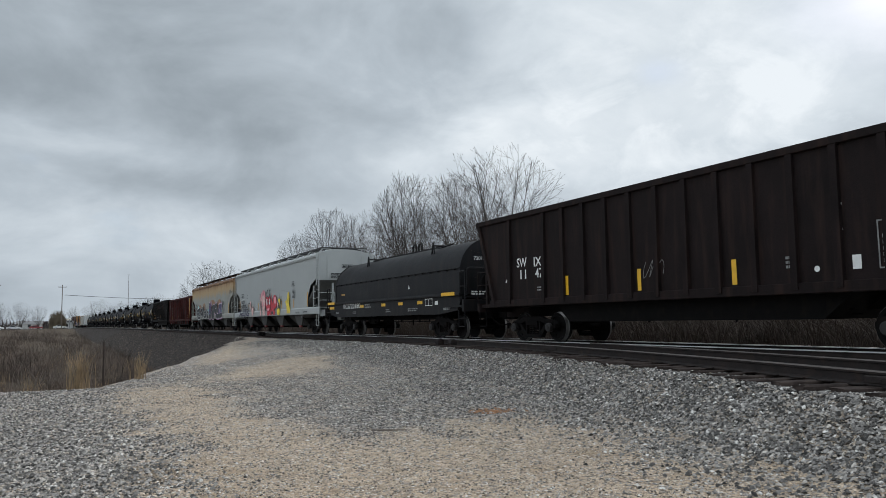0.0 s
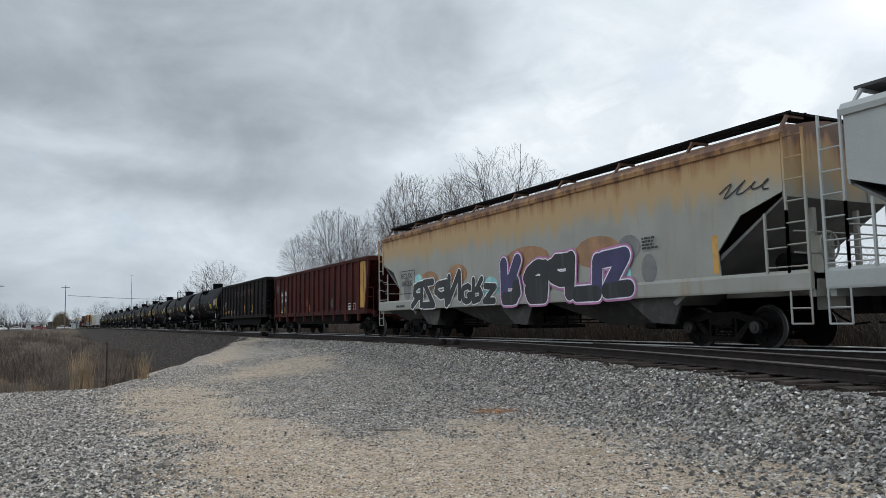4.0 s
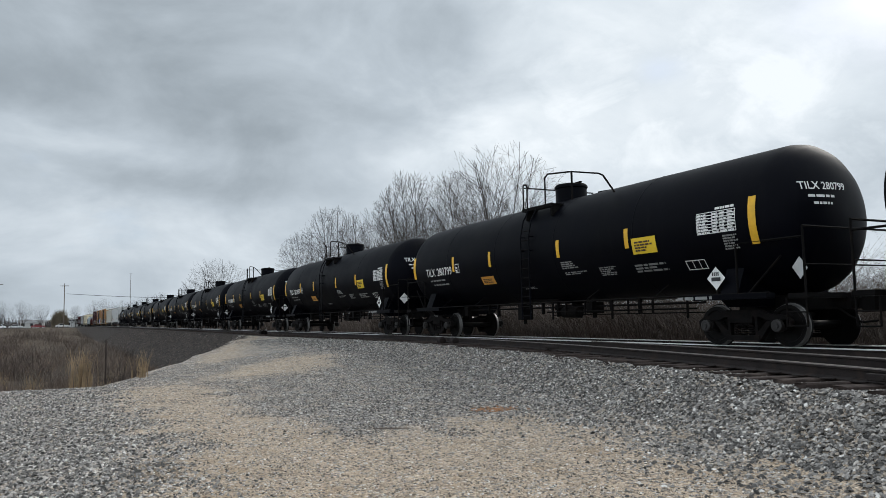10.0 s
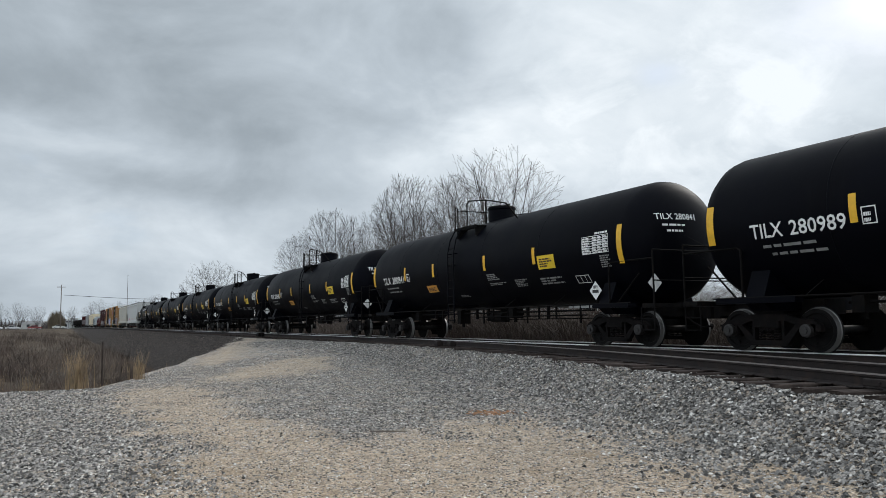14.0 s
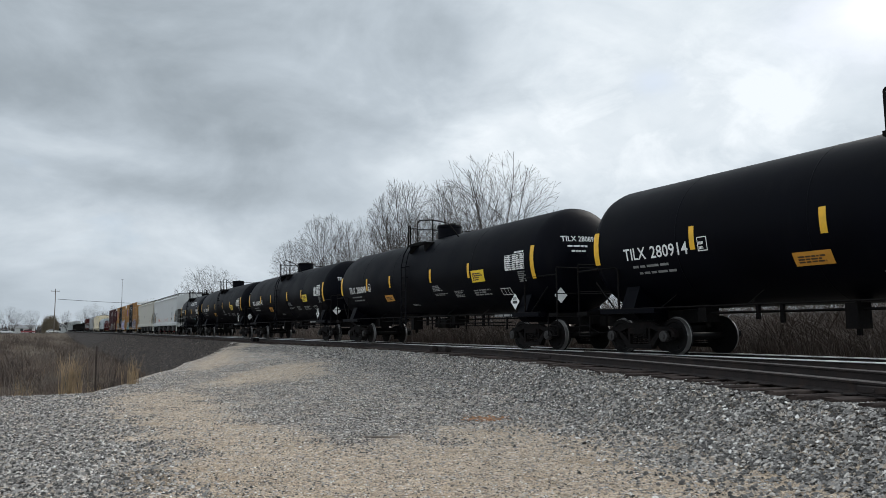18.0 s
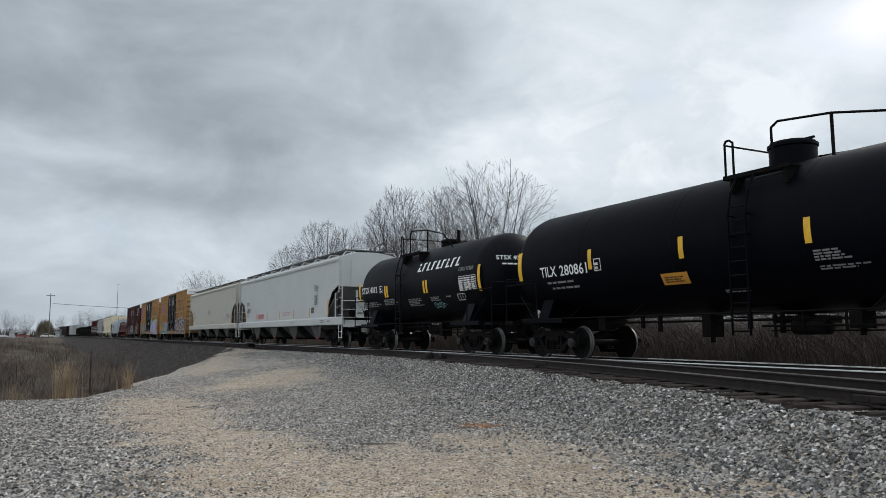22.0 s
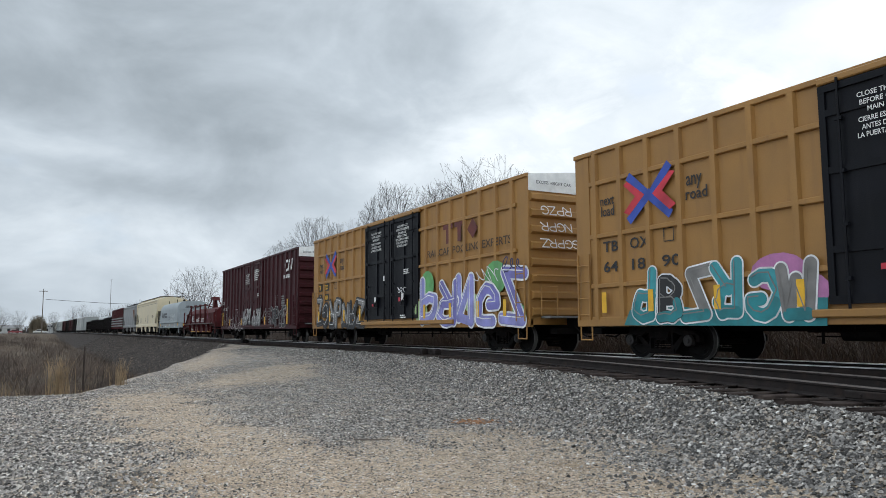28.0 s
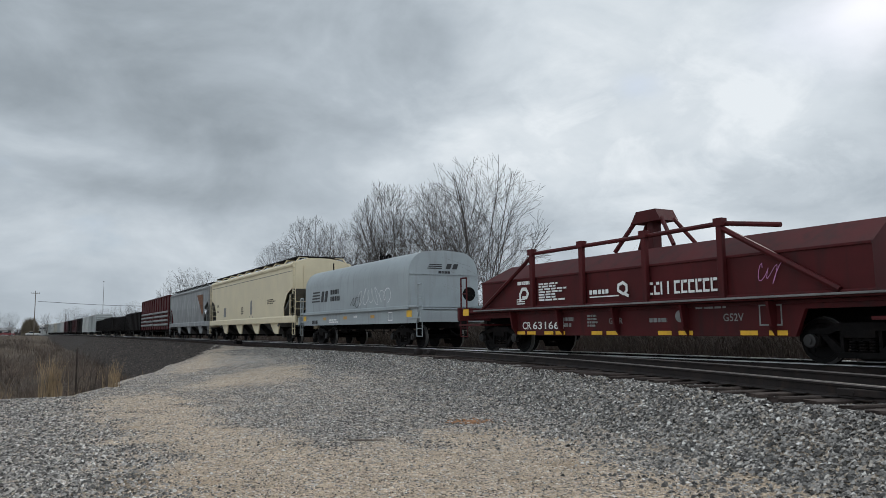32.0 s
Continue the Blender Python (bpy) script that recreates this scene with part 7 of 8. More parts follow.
# -- simple far gondola and flat-sided cars --
def gondola(label, half, paint_mat, top, ribs=13, stripe=None):
    car = thing("gondola", label, "gondola car", "freight cars")
    yn, low = 1.5, 1.05
    for k in (-1, 1):
        part("side_sheet", Shape().prism([(-half, low), (half, low), (half, top), (-half, top)], "y", k * yn, k * (yn - .03)), paint_mat, car)
        part("top_chord", Shape().beam(-half, half, min(k * (yn - .08), k * (yn + .07)), max(k * (yn - .08), k * (yn + .07)), top - .02, top + .1), paint_mat, car)
        part("end_wall", Shape().box(min(k * (half - .04), k * half), max(k * (half - .04), k * half), -yn, yn, low, top).box(min(k * half, k * (half + .06)), max(k * half, k * (half + .06)), -yn, yn, top - .12, top + .08), paint_mat, car)
        part("end_platform", Shape().box(min(k * half, k * (half + .4)), max(k * half, k * (half + .4)), -1.2, 1.2, .95, 1.05), GEAR, car)
    for i in range(ribs + 1):
        x = -half + .05 + (2 * half - .1) * i / ribs
        part("rib", Shape().box(x - .06, x + .06, -yn - .08, -yn, low - .15, top), paint_mat, car)
    part("floor", Shape().box(-half, half, -yn, yn, low - .1, low), paint_mat, car)
    part("centre_sill", Shape().beam(-half, half, -.3, .3, .7, 1.0), GEAR, car)
    if stripe:
        for k in range(4):
            for a, b in ((-half + .2, -.4), (.4, half - .2)):
                part("side_rail", Shape().beam(a, b, -yn - .14, -yn - .04, 1.3 + .42 * k, 1.52 + .42 * k, .05), stripe, car, "pale pipe rail along the side")
    return car

# ---- the train, from its first visible car back ----
def track_bend(x):
    return (max(0.0, -130 - x) ** 2) / 12500


def track_pose(x):
    return pose(x, TRACK_Y - track_bend(x), 0, 0, 0, math.degrees(math.atan(max(0.0, -130 - x) * 2 / 12500)))


# how far the train has run, second by second
RUN = [0.0, 12.19, 24.44, 36.75, 49.11, 61.52, 73.99, 86.5, 99.08, 111.71, 124.41, 137.17, 150.0, 162.88, 175.8, 188.72, 201.64,
       214.57, 227.51, 240.47, 253.44, 266.44, 279.47, 292.54, 305.64, 318.79, 331.98, 345.2, 358.46, 371.75, 385.07, 398.41, 411.78]

# dark brown open hopper
c = open_hopper("dark brown open hopper car with riveted ribs", 7.95, COAL_BROWN, 16, 3.62, 1.12, .89, True, 1.15, skip=(2,))
paint("car_mark", merge(word("SW", -5.78, 2.17, .26, .52), word("IX", -4.9, 2.14, .26, .38), word("11", -5.6, 1.82, .26, .3), word("47", -4.84, 1.82, .26, .38)), INK_WHITE, c, -1.53, 0, "white stencilled car number")
paint("chalk_mark", merge(poly((-6.42, 1.76), (-6.17, 1.76), (-6.3, 1.92)), disc(3.93, 1.47, .055), rect(4.6, 4.76, 1.42, 1.66)), INK_WHITE, c, -1.53)
paint("small_print", merge(rows(4.28, 2.1, .2, .5, 8, 2), outline(5.06, 5.6, 1.4, 2.2, .025), rows(5.14, 1.5, .36, .5, 5, 3), rows(-4.76, 1.45, .25, .14, 2, 5), rows(3.3, 1.52, .24, .25, 3, 6)), INK_GREY, c, -1.53)
for x in (-3.38, -.62, 2.11, 5.75):
    paint("reflector_strip", rect(x - .06, x + .06, 1.28, 1.78), STRIP_YELLOW, c, -1.53)
tag_line("spray_line", c, -.4, 1.5, .55, .5, "ash", -1.53, 9, .014, 9)
paint_end("spray_line", stroke([(-.9, 2.7), (-.7, 3.1), (-.5, 2.7), (-.3, 3.1), (-.1, 2.7), (.2, 3.05), (.3, 2.75)], .05), SPRAY["white"], c, 7.9)
tracked(c, -12.6, (-5.75, 5.75), 8.4)

# black coil car
tracked(black_coil_car(), -29.0, (-4.95, 4.95), 7.75)

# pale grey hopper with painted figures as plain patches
c = covered_hopper("pale grey covered hopper car with pink, red and yellow spray paint", 9.95, PALE_GREY, 4, strips=(-8.55, -5.65, -2.84, 2.98, 5.6, 8.3), gate=GATE_RED, walk_mat=DARK_GRATING, wing_mat=HOPPER_SHADE_DIRT)
paint("car_mark", merge(outline(-8.2, -7.2, 2.42, 2.76, .03), word("XOMX", -8.1, 2.5, .18, .8), word("622393", -8.05, 2.08, .22, 1.2), word("LD LMT 218600", -7.9, 1.9, .07, .95), word("LT WT  67400", -7.85, 1.76, .07, .9)), INK_BLACK, c, -1.58, 0, "black stencilled car number")
paint("plate_mark", outline(-6.35, -6.05, 2.4, 2.66, .02), INK_BLACK, c, -1.58)
paint("small_print", merge(rows(5.4, 2.72, .7, .3, 4, 7), rows(5.55, 2.05, .6, .5, 7, 8), rows(6.2, 1.18, .8, .1, 2, 9), rows(7.6, 1.2, 1.0, .1, 1, 10)), INK_BLACK, c, -1.58, .05)
Y = -1.63
paint("spray_patch", merge(poly((-1.8, 2.1), (-1.72, 2.4), (-1.4, 2.52), (-1.0, 2.48), (-.74, 2.3), (-.7, 1.95), (-.8, 1.6), (-.74, 1.16), (-1.5, 1.16), (-1.5, 1.55), (-1.7, 1.75)), poly((-2.24, 2.2), (-2.3, 2.56), (-2.16, 2.42), (-2.06, 2.6), (-1.96, 2.3), (-1.98, 1.8), (-1.78, 1.16), (-2.16, 1.16)),
      disc(-4.97, 1.92, .2, .26), disc(-4.3, 1.55, .38, .27), poly((-4.6, 1.5), (-4.05, 1.5), (-4.1, 1.22), (-4.5, 1.16))), SPRAY["flesh"], c, Y, .002, "pale pink spray-painted forms")
paint("spray_patch", merge(poly((-1.84, 2.1), (-1.8, 2.62), (-1.6, 2.7), (-1.2, 2.8), (-.95, 2.72), (-.72, 2.38), (-.78, 2.24), (-1.1, 2.44), (-1.5, 2.44), (-1.66, 2.2)), disc(-1.5, 1.86, .16, .2), disc(-.84, 1.84, .12, .18)), SPRAY["pink"], c, Y, .004)
paint("spray_patch", merge(poly((-.66, 1.75), (-.62, 2.2), (-.2, 2.38), (.05, 2.22), (.35, 2.4), (.62, 2.22), (.7, 1.75), (.45, 1.42), (.3, 1.14), (-.25, 1.14), (-.4, 1.45)), poly((.7, 1.5), (.78, 1.95), (.9, 2.6), (.98, 2.0), (1.05, 1.9), (1.3, 1.98), (1.22, 2.16), (1.34, 2.34), (1.63, 2.4), (1.9, 2.28), (2.1, 2.0), (2.12, 1.75), (1.9, 1.58), (1.5, 1.5), (1.72, 1.3), (1.6, 1.14), (1.3, 1.16), (1.2, 1.4)),
      disc(.75, 1.35, .45, .2)), SPRAY["red"], c, Y, .006, "large red spray-painted forms")
paint("spray_patch", merge(disc(1.72, 2.05, .3, .22), poly((-.4, 1.55), (.4, 1.6), (.3, 1.45), (-.3, 1.4))), SPRAY["pink"], c, Y, .008)
paint("spray_patch", merge(disc(2.5, 1.34, .38, .22), poly((2.5, 1.5), (2.62, 1.9), (2.42, 2.02), (2.56, 2.12), (2.72, 2.12), (2.86, 2.4), (2.86, 2.1), (3.14, 2.04), (2.9, 1.96), (3.08, 1.8), (2.78, 1.88), (2.74, 1.6), (2.9, 1.4))), SPRAY["yellow"], c, Y, .008, "yellow spray-painted form")
paint("spray_patch", poly((4.35, 1.2), (4.3, 1.62), (4.05, 1.9), (4.4, 2.0), (4.55, 2.4), (4.8, 2.45), (4.95, 2.1), (4.85, 1.7), (5.1, 1.45), (5.05, 1.2)), SPRAY["yellow"], c, Y, .003, "faded yellow spray-painted form")
paint("spray_patch", merge(disc(2.56, 1.7, .16, .18), disc(1.05, 1.3, .2, .1)), SPRAY["black"], c, Y, .009)
paint("spray_patch", disc(2.34, 1.7, .17, .18), SPRAY["flesh"], c, Y, .010)
paint("spray_patch", merge(disc(-.28, 2.0, .14, .24, 14, .5), disc(.34, 2.0, .12, .22)), SPRAY["white"], c, Y, .010)
k = .026
paint("spray_line", merge(stroke([(-.3, 2.4), (-.36, 2.6), (-.2, 2.72), (-.05, 2.74)], .09), stroke([(.36, 2.4), (.42, 2.6), (.3, 2.76), (.22, 2.8)], .09), stroke([(-.66, 1.75), (-.6, 2.22), (-.2, 2.38), (.05, 2.22)], .05), stroke([(.05, 2.22), (.36, 2.42), (.64, 2.22), (.7, 1.75), (.45, 1.42)], .05),
      stroke([(-.28, 2.24), (-.1, 1.9), (-.02, 1.75), (.1, 1.92), (.34, 2.2)], .05), stroke([(-.4, 1.5), (-.2, 1.38), (.1, 1.36), (.35, 1.5)], k), stroke([(-1.76, 2.1), (-1.66, 1.75), (-1.45, 1.52), (-1.05, 1.5), (-.8, 1.62), (-.72, 2.0)], k), stroke([(-1.5, 1.5), (-1.54, 1.16)], k), stroke([(-.8, 1.5), (-.74, 1.16)], k), stroke([(-1.3, 2.05), (-1.18, 1.86), (-1.28, 1.8)], k),
      stroke([(-2.24, 2.2), (-2.3, 2.56), (-2.16, 2.42), (-2.06, 2.6), (-1.96, 2.3), (-1.98, 1.8), (-1.78, 1.16)], k), stroke([(-2.24, 2.2), (-2.1, 1.8), (-2.16, 1.16)], k), stroke([(2.16, 1.16), (2.14, 1.42), (2.4, 1.58), (2.6, 1.9), (2.4, 2.0), (2.3, 2.14)], k + .01), stroke([(2.86, 2.4), (2.8, 2.12), (3.14, 2.04), (2.9, 1.96), (3.08, 1.8)], k + .01), stroke([(2.72, 1.6), (2.9, 1.4), (2.84, 1.16)], k + .01),
      stroke([(1.72, 1.4), (1.9, 1.4), (1.86, 1.18), (1.74, 1.2)], k), stroke([(.6, 1.16), (.7, 1.4), (.8, 1.2), (.9, 1.4)], k), disc(-4.97, 1.92, .03), stroke([(-4.62, 1.5), (-4.5, 1.75), (-4.3, 1.72), (-4.05, 1.78), (-3.95, 1.55), (-4.1, 1.2)], k)), SPRAY["black"], c, Y, .014, "black spray-paint outlines")
sprayed(c, "ZNWRZ", -8.3, 1.60, 2.9, .42, ("black",), "ash", Y, 12, .09, .02, .5)
sprayed(c, "RPZNS", -8.5, 1.16, 3.1, .46, ("navy",), "ash", Y, 13, .13, .02, .5)
paint_end("end_number", merge(outline(-.2, .4, 3.5, 3.68, .02), rows(-.15, 3.53, .5, .12, 1, 2, .9), word("622393", -.1, 3.28, .13, .55), rows(-.8, 2.95, .9, .3, 4, 5)), INK_BLACK, c, 9.89)
tracked(c, -47.3, (-7.9, 7.9), 10.55)

# rusty tan hopper
RUSTY = surf("rusting_cream_paint", (0.275, 0.275, 0.245), 0.6, var=0.12, scale=0.8, bump=0.05, stain=(0.25, 0.155, 0.075), amount=0.25, streak=1)


def rust_runs(m):
    """Rust that has run down the sides from the roof seam, in long uneven streaks."""
    n, l = m.node_tree.nodes, m.node_tree.links
    p = n["Principled BSDF"]
    was = p.inputs["Base Color"].links[0].from_socket
    tc = n.new("ShaderNodeTexCoord")
    sep = n.new("ShaderNodeSeparateXYZ")
    l.new(tc.outputs["Object"], sep.inputs[0])
    mp = n.new("ShaderNodeMapping")
    mp.inputs["Scale"].default_value = (3.2, 3.2, .22)
    l.new(tc.outputs["Object"], mp.inputs["Vector"])
    run = n.new("ShaderNodeTexNoise")
    run.inputs["Scale"].default_value, run.inputs["Detail"].default_value, run.inputs["Roughness"].default_value = 1.0, 7, .62
    l.new(mp.outputs[0], run.inputs["Vector"])
    at = n.new("ShaderNodeMath")
    at.operation = "MULTIPLY_ADD"
    l.new(run.outputs["Fac"], at.inputs[0])
    at.inputs[1].default_value = 1.5
    l.new(sep.outputs["Z"], at.inputs[2])
    for a0, a1, rgb, most in ((3.55, 4.15, (.40, .262, .118), .9), (4.25, 4.72, (.27, .125, .045), .85), (4.62, 4.86, (.085, .038, .022), .9)):
        f = n.new("ShaderNodeMapRange")
        f.interpolation_type = "SMOOTHSTEP"
        f.inputs["From Min"].default_value, f.inputs["From Max"].default_value, f.inputs["To Max"].default_value = a0, a1, most
        l.new(at.outputs[0], f.inputs["Value"])
        x = n.new("ShaderNodeMix")
        x.data_type = "RGBA"
        l.new(f.outputs[0], x.inputs["Factor"])
        l.new(was, x.inputs["A"])
        x.inputs["B"].default_value = (*rgb, 1)
        was = x.outputs["Result"]
    l.new(was, p.inputs["Base Color"])


rust_runs(RUSTY)
c = covered_hopper("cream covered hopper car rusting from the roof, spray-painted", 9.78, RUSTY, 3, eave=4.0, top=4.42, strips=(8.0,), walk_mat=GEAR, wing_mat=HOPPER_SHADE_DIRT)
paint("car_mark", merge(outline(-8.0, -6.6, 1.7, 2.6, .03), word("ECUX", -7.85, 2.3, .2, 1.0), word("8825", -7.85, 2.0, .2, 1.0)), INK_BLACK, c, -1.58, .004)
paint("spray_patch", merge(disc(-5.4, 2.1, .8, .35), disc(-3.2, 2.2, .7, .35), disc(1.0, 2.35, 1.2, .4), disc(4.2, 2.3, .9, .4)), SPRAY["tawny"], c, -1.58, .001, "tawny overspray")
paint("spray_patch", merge(disc(-6.3, 1.9, .5, .5), disc(-1.0, 1.6, .5, .4), disc(4.9, 1.7, .55, .5)), SPRAY["aqua"], c, -1.58, .002)
sprayed(c, "RZPN", -6.9, 1.10, 3.9, 1.05, ("black",), "white", -1.63, 21, .24, .035, .2)
sprayed(c, "GRZ", -2.9, 1.14, 2.2, .85, ("black",), "white", -1.63, 23, .24, .035, .2)
sprayed(c, "RBPLZ", -.4, 1.08, 5.9, 1.35, ("navy", "black"), "white", -1.63, 22, .30, .022, .2, None, "mauve")
paint("spray_patch", merge(disc(-7.3, 1.9, .35, .45), disc(6.05, 1.75, .25, .35), disc(5.4, 2.3, .4, .3)), SPRAY["ash"], c, -1.58, .002)
tag_line("spray_line", c, 8.25, 3.0, 1.2, .3, "black", -1.58, 23, .03, 12)
paint("small_print", merge(rows(5.9, 2.2, .6, .3, 4, 7), rows(-8.3, 1.2, 1.2, .12, 1, 8)), INK_BLACK, c, -1.58, .05)
tracked(c, -68.08, (-7.6, 7.6), 10.2)

# red open hopper
c = open_hopper("faded red open hopper car with patched sides", 8.12, RED_OXIDE, 18, 3.40, 1.10, .4, True, .8, .065, (1, 3, 5, 7, 9, 11, 13, 15, 17))
paint("patch", rect(6.75, 7.62, 1.3, 3.35), surf("ochre_patch", (0.42, 0.24, 0.05), 0.7, var=0.3, scale=1.5, stain=(0.14, 0.05, 0.03), amount=0.5, streak=1), c, -1.525, 0, "peeling ochre patch")
paint("patch", merge(rect(-6.66, -6.06, 1.24, 2.6)), INK_BLACK, c, -1.525)
paint("patch", merge(rect(-5.88, -5.24, 1.24, 2.6)), INK_BLACK, c, -1.525)
paint("car_mark", merge(word("HP", -6.58, 2.22, .24, .42), word("TX", -5.8, 2.26, .24, .46)), INK_WHITE, c, -1.525, .004)
paint("car_number", merge(word("70", -6.58, 1.86, .22, .38), word("068", -5.82, 1.92, .22, .52), rows(-6.6, 1.28, .5, .18, 2, 12, .5)), INK_WHITE, c, -1.525, .004)
paint("data_box", merge(outline(5.33, 6.3, 1.18, 1.52, .025), rect(5.72, 5.75, 1.18, 1.52), rows(5.4, 1.22, .28, .24, 2, 2), rows(5.82, 1.22, .4, .24, 2, 3)), INK_WHITE, c, -1.525)
for x in (-5.9, -.82, 2.44):
    paint("reflector_strip", rect(x - .07, x + .07, 1.16, 1.62), STRIP_YELLOW, c, -1.525, .006)
paint("patch", merge(disc(-1.15, 1.72, .26, .2, 9), disc(3.05, 1.62, .3, .24, 9), poly((-7.75, 2.5), (-7.2, 2.55), (-7.1, 2.9), (-7.5, 3.0), (-7.8, 2.85)), poly((-7.1, 1.6), (-6.95, 1.65), (-7.0, 2.1), (-7.2, 2.0))), surf("grey_primer", (0.06, 0.055, 0.055), 0.8, var=0.3, scale=4), c, -1.525, .001)
part("air_tank", Shape().lathe([(-1.2, .02), (-1.15, .22), (.1, .22), (.15, .02)], "x", -1.0, .82, 14), GEAR, c, smooth=True)
tracked(c, -87.6, (-6.7, 6.7), 9.0)

# black open hopper
c = open_hopper("worn black open hopper car with faded red lettering", 7.68, COAL_BLACK, 13, 3.58, 1.15, .05, True, .95)
FADED = surf("faded_red_letter", (0.135, 0.032, 0.018), 0.8, var=0.5, scale=4, stain=(0.010, 0.008, 0.008), amount=0.5)
GHOST = surf("ghost_letter", (0.035, 0.014, 0.011), 0.8, var=0.5, scale=4)
for k in range(9):
    x = -2.5 + .76 * k
    paint("faded_mark", merge(rect(x, x + .16, 2.7, 3.1), rect(x + .16, x + .46, 2.98, 3.1), rect(x + .34, x + .5, 2.7, 2.96)), FADED if k > 5 or k < 2 else GHOST, c, -1.525, 0, "faded red brand lettering block")
paint("car_mark", merge(word("HP", -6.95, 2.1, .22, .34), word("TX", -6.25, 2.1, .22, .34)), INK_WHITE, c, -1.525)
paint("car_number", merge(word("14", -6.88, 1.82, .2, .25), word("09", -6.2, 1.82, .2, .28), rows(-7.0, 1.45, .7, .22, 2, 3), rows(-6.2, 1.45, .8, .25, 2, 4), rows(-5.2, 1.5, .9, .25, 2, 5)), SIGN_ORANGE, c, -1.525)
for x in (-7.2, -4.2, .9, 3.6):
    paint("reflector_strip", rect(x - .05, x + .05, 1.45, 2.0), STRIP_ORANGE, c, -1.525)
paint("chalk_mark", merge(stroke([(-3.9, 1.35), (-3.75, 1.7), (-3.6, 1.4)], .03), stroke([(-2.9, 1.4), (-2.7, 1.7), (-2.45, 1.55), (-2.5, 1.38)], .03), stroke([(-1.6, 1.35), (-1.5, 1.65)], .03), disc(.3, 1.55, .07), disc(3.2, 1.5, .07), rect(5.0, 5.2, 1.62, 1.8)), SPRAY["white"], c, -1.525, .004)
paint("data_box", merge(outline(6.32, 6.72, 1.66, 2.42, .02), rect(6.32, 6.72, 2.02, 2.04)), INK_GREY, c, -1.525)
paint_end("end_number", merge(word("HPTX", -.25, 3.2, .14, .5), rows(-.2, 3.02, .4, .12, 1, 2, .9)), INK_WHITE, c, 7.66)
tracked(c, -105.62, (-6.0, 6.0), 8.75)

# ten black tank cars
TANK_PITCH, TANK_FIRST = 18.40, -123.79
first = tank_base()
add_truck(first, -6.95), add_truck(first, 6.95)
couplers(first, 9.2)
NUMBERS = ("TILX 280993", "TILX 280799", "TILX 280897", "TILX 280989", "TILX 280841", "TILX 280848", "TILX 280914", "TILX 280898", "TILX 280879", "TILX 280861")
tanks = [first] + [copy_thing(first, pose(0, 0, 0)) for k in range(9)]
for k, (tank, number) in enumerate(zip(tanks, NUMBERS)):
    tank_number(tank, number)
    CARS.append((tank, TANK_FIRST - TANK_PITCH * k))
    if k in (1, 5, 6, 9):
        # four cars carry ladder, platform and railings further forward
        for ob in tank.children:
            if ob.name.startswith("ladder"):
                ob.location.x = .62
            elif ob.name.startswith("platform"):
                ob.location.x = .35
            elif ob.name.startswith("railing"):
                wide = max(v.co.x for v in ob.data.vertices) > .5
                ob.location.x = .62 if wide else .35
    if k in (6, 9):
        # two cars carry their third strip and orange panel further forward
        for ob in tank.children:
            if ob.type == "MESH" and ob.name.startswith(("reflector_strip", "warning_panel", "small_print")):
                c = sum((v.co.x for v in ob.data.vertices), 0.0) / len(ob.data.vertices)
                if -3.2 < c < -2.0:
                    ob.location.x = .6

tracked(syrup_tank(), -304.7, (-4.05, 4.05), 6.35)

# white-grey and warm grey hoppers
c = covered_hopper("white-grey covered hopper car with four discharge hoppers", 9.95, WHITE_GREY, 4, strips=(-8.55, -5.5, -2.83, -.09, 2.73, 5.49, 8.35), gate=GATE_RED, walk_mat=DARK_GRATING, wing_mat=HOPPER_SHADE_DIRT)
paint("car_mark", merge(word("SOXX", -8.05, 2.52, .24, .85), word("620010", -8.0, 2.1, .24, 1.15)), INK_BLACK, c, -1.58, 0, "black stencilled car number")
paint("small_print", merge(word("LD LMT 219000", -7.98, 1.98, .085, .92), word("LT WT   66700", -7.94, 1.8, .085, .9), outline(-6.49, -6.22, 2.45, 2.73, .014), rows(6.35, 2.82, .64, .3, 3, 5), rows(6.37, 2.12, .57, .5, 5, 6), rows(-9.3, 1.25, .6, .08, 1, 9), rows(7.35, 1.22, .6, .14, 2, 10), rows(8.4, 1.24, .5, .1, 1, 11), rows(-3, 1.26, 1.0, .04, 1, 13), rows(-8.0, 1.26, .8, .05, 1, 14), rows(2.2, 1.26, .8, .05, 1, 15)), INK_DIM, c, -1.58, .05)
paint("data_box", merge(rect(5.8, 5.96, 1.72, 2.0), rect(5.99, 6.2, 1.87, 2.0), rect(5.99, 6.2, 1.72, 1.85)), INK_BLACK, c, -1.58)
paint("small_print", merge(rows(.63, 1.84, 2.0, .05, 1, 7), rows(.63, 1.72, 1.9, .05, 1, 8)), SPRAY["red"], c, -1.58)
loops = []
for k in range(8):
    loops += [(-5.1 + .19 * k + .10 * math.sin(q) + .03 * q, 1.74 + .004 * q + (.11 + .03 * (k % 3)) * math.cos(q)) for q in (0, .8, 1.6, 2.4, 3.2, 4.0, 4.8, 5.6)]
paint("spray_line", stroke(loops, .035), SPRAY["red"], c, -1.58, .004, "looping red spray-paint signature")
tracked(c, -321.95, (-7.85, 7.85), 10.35)

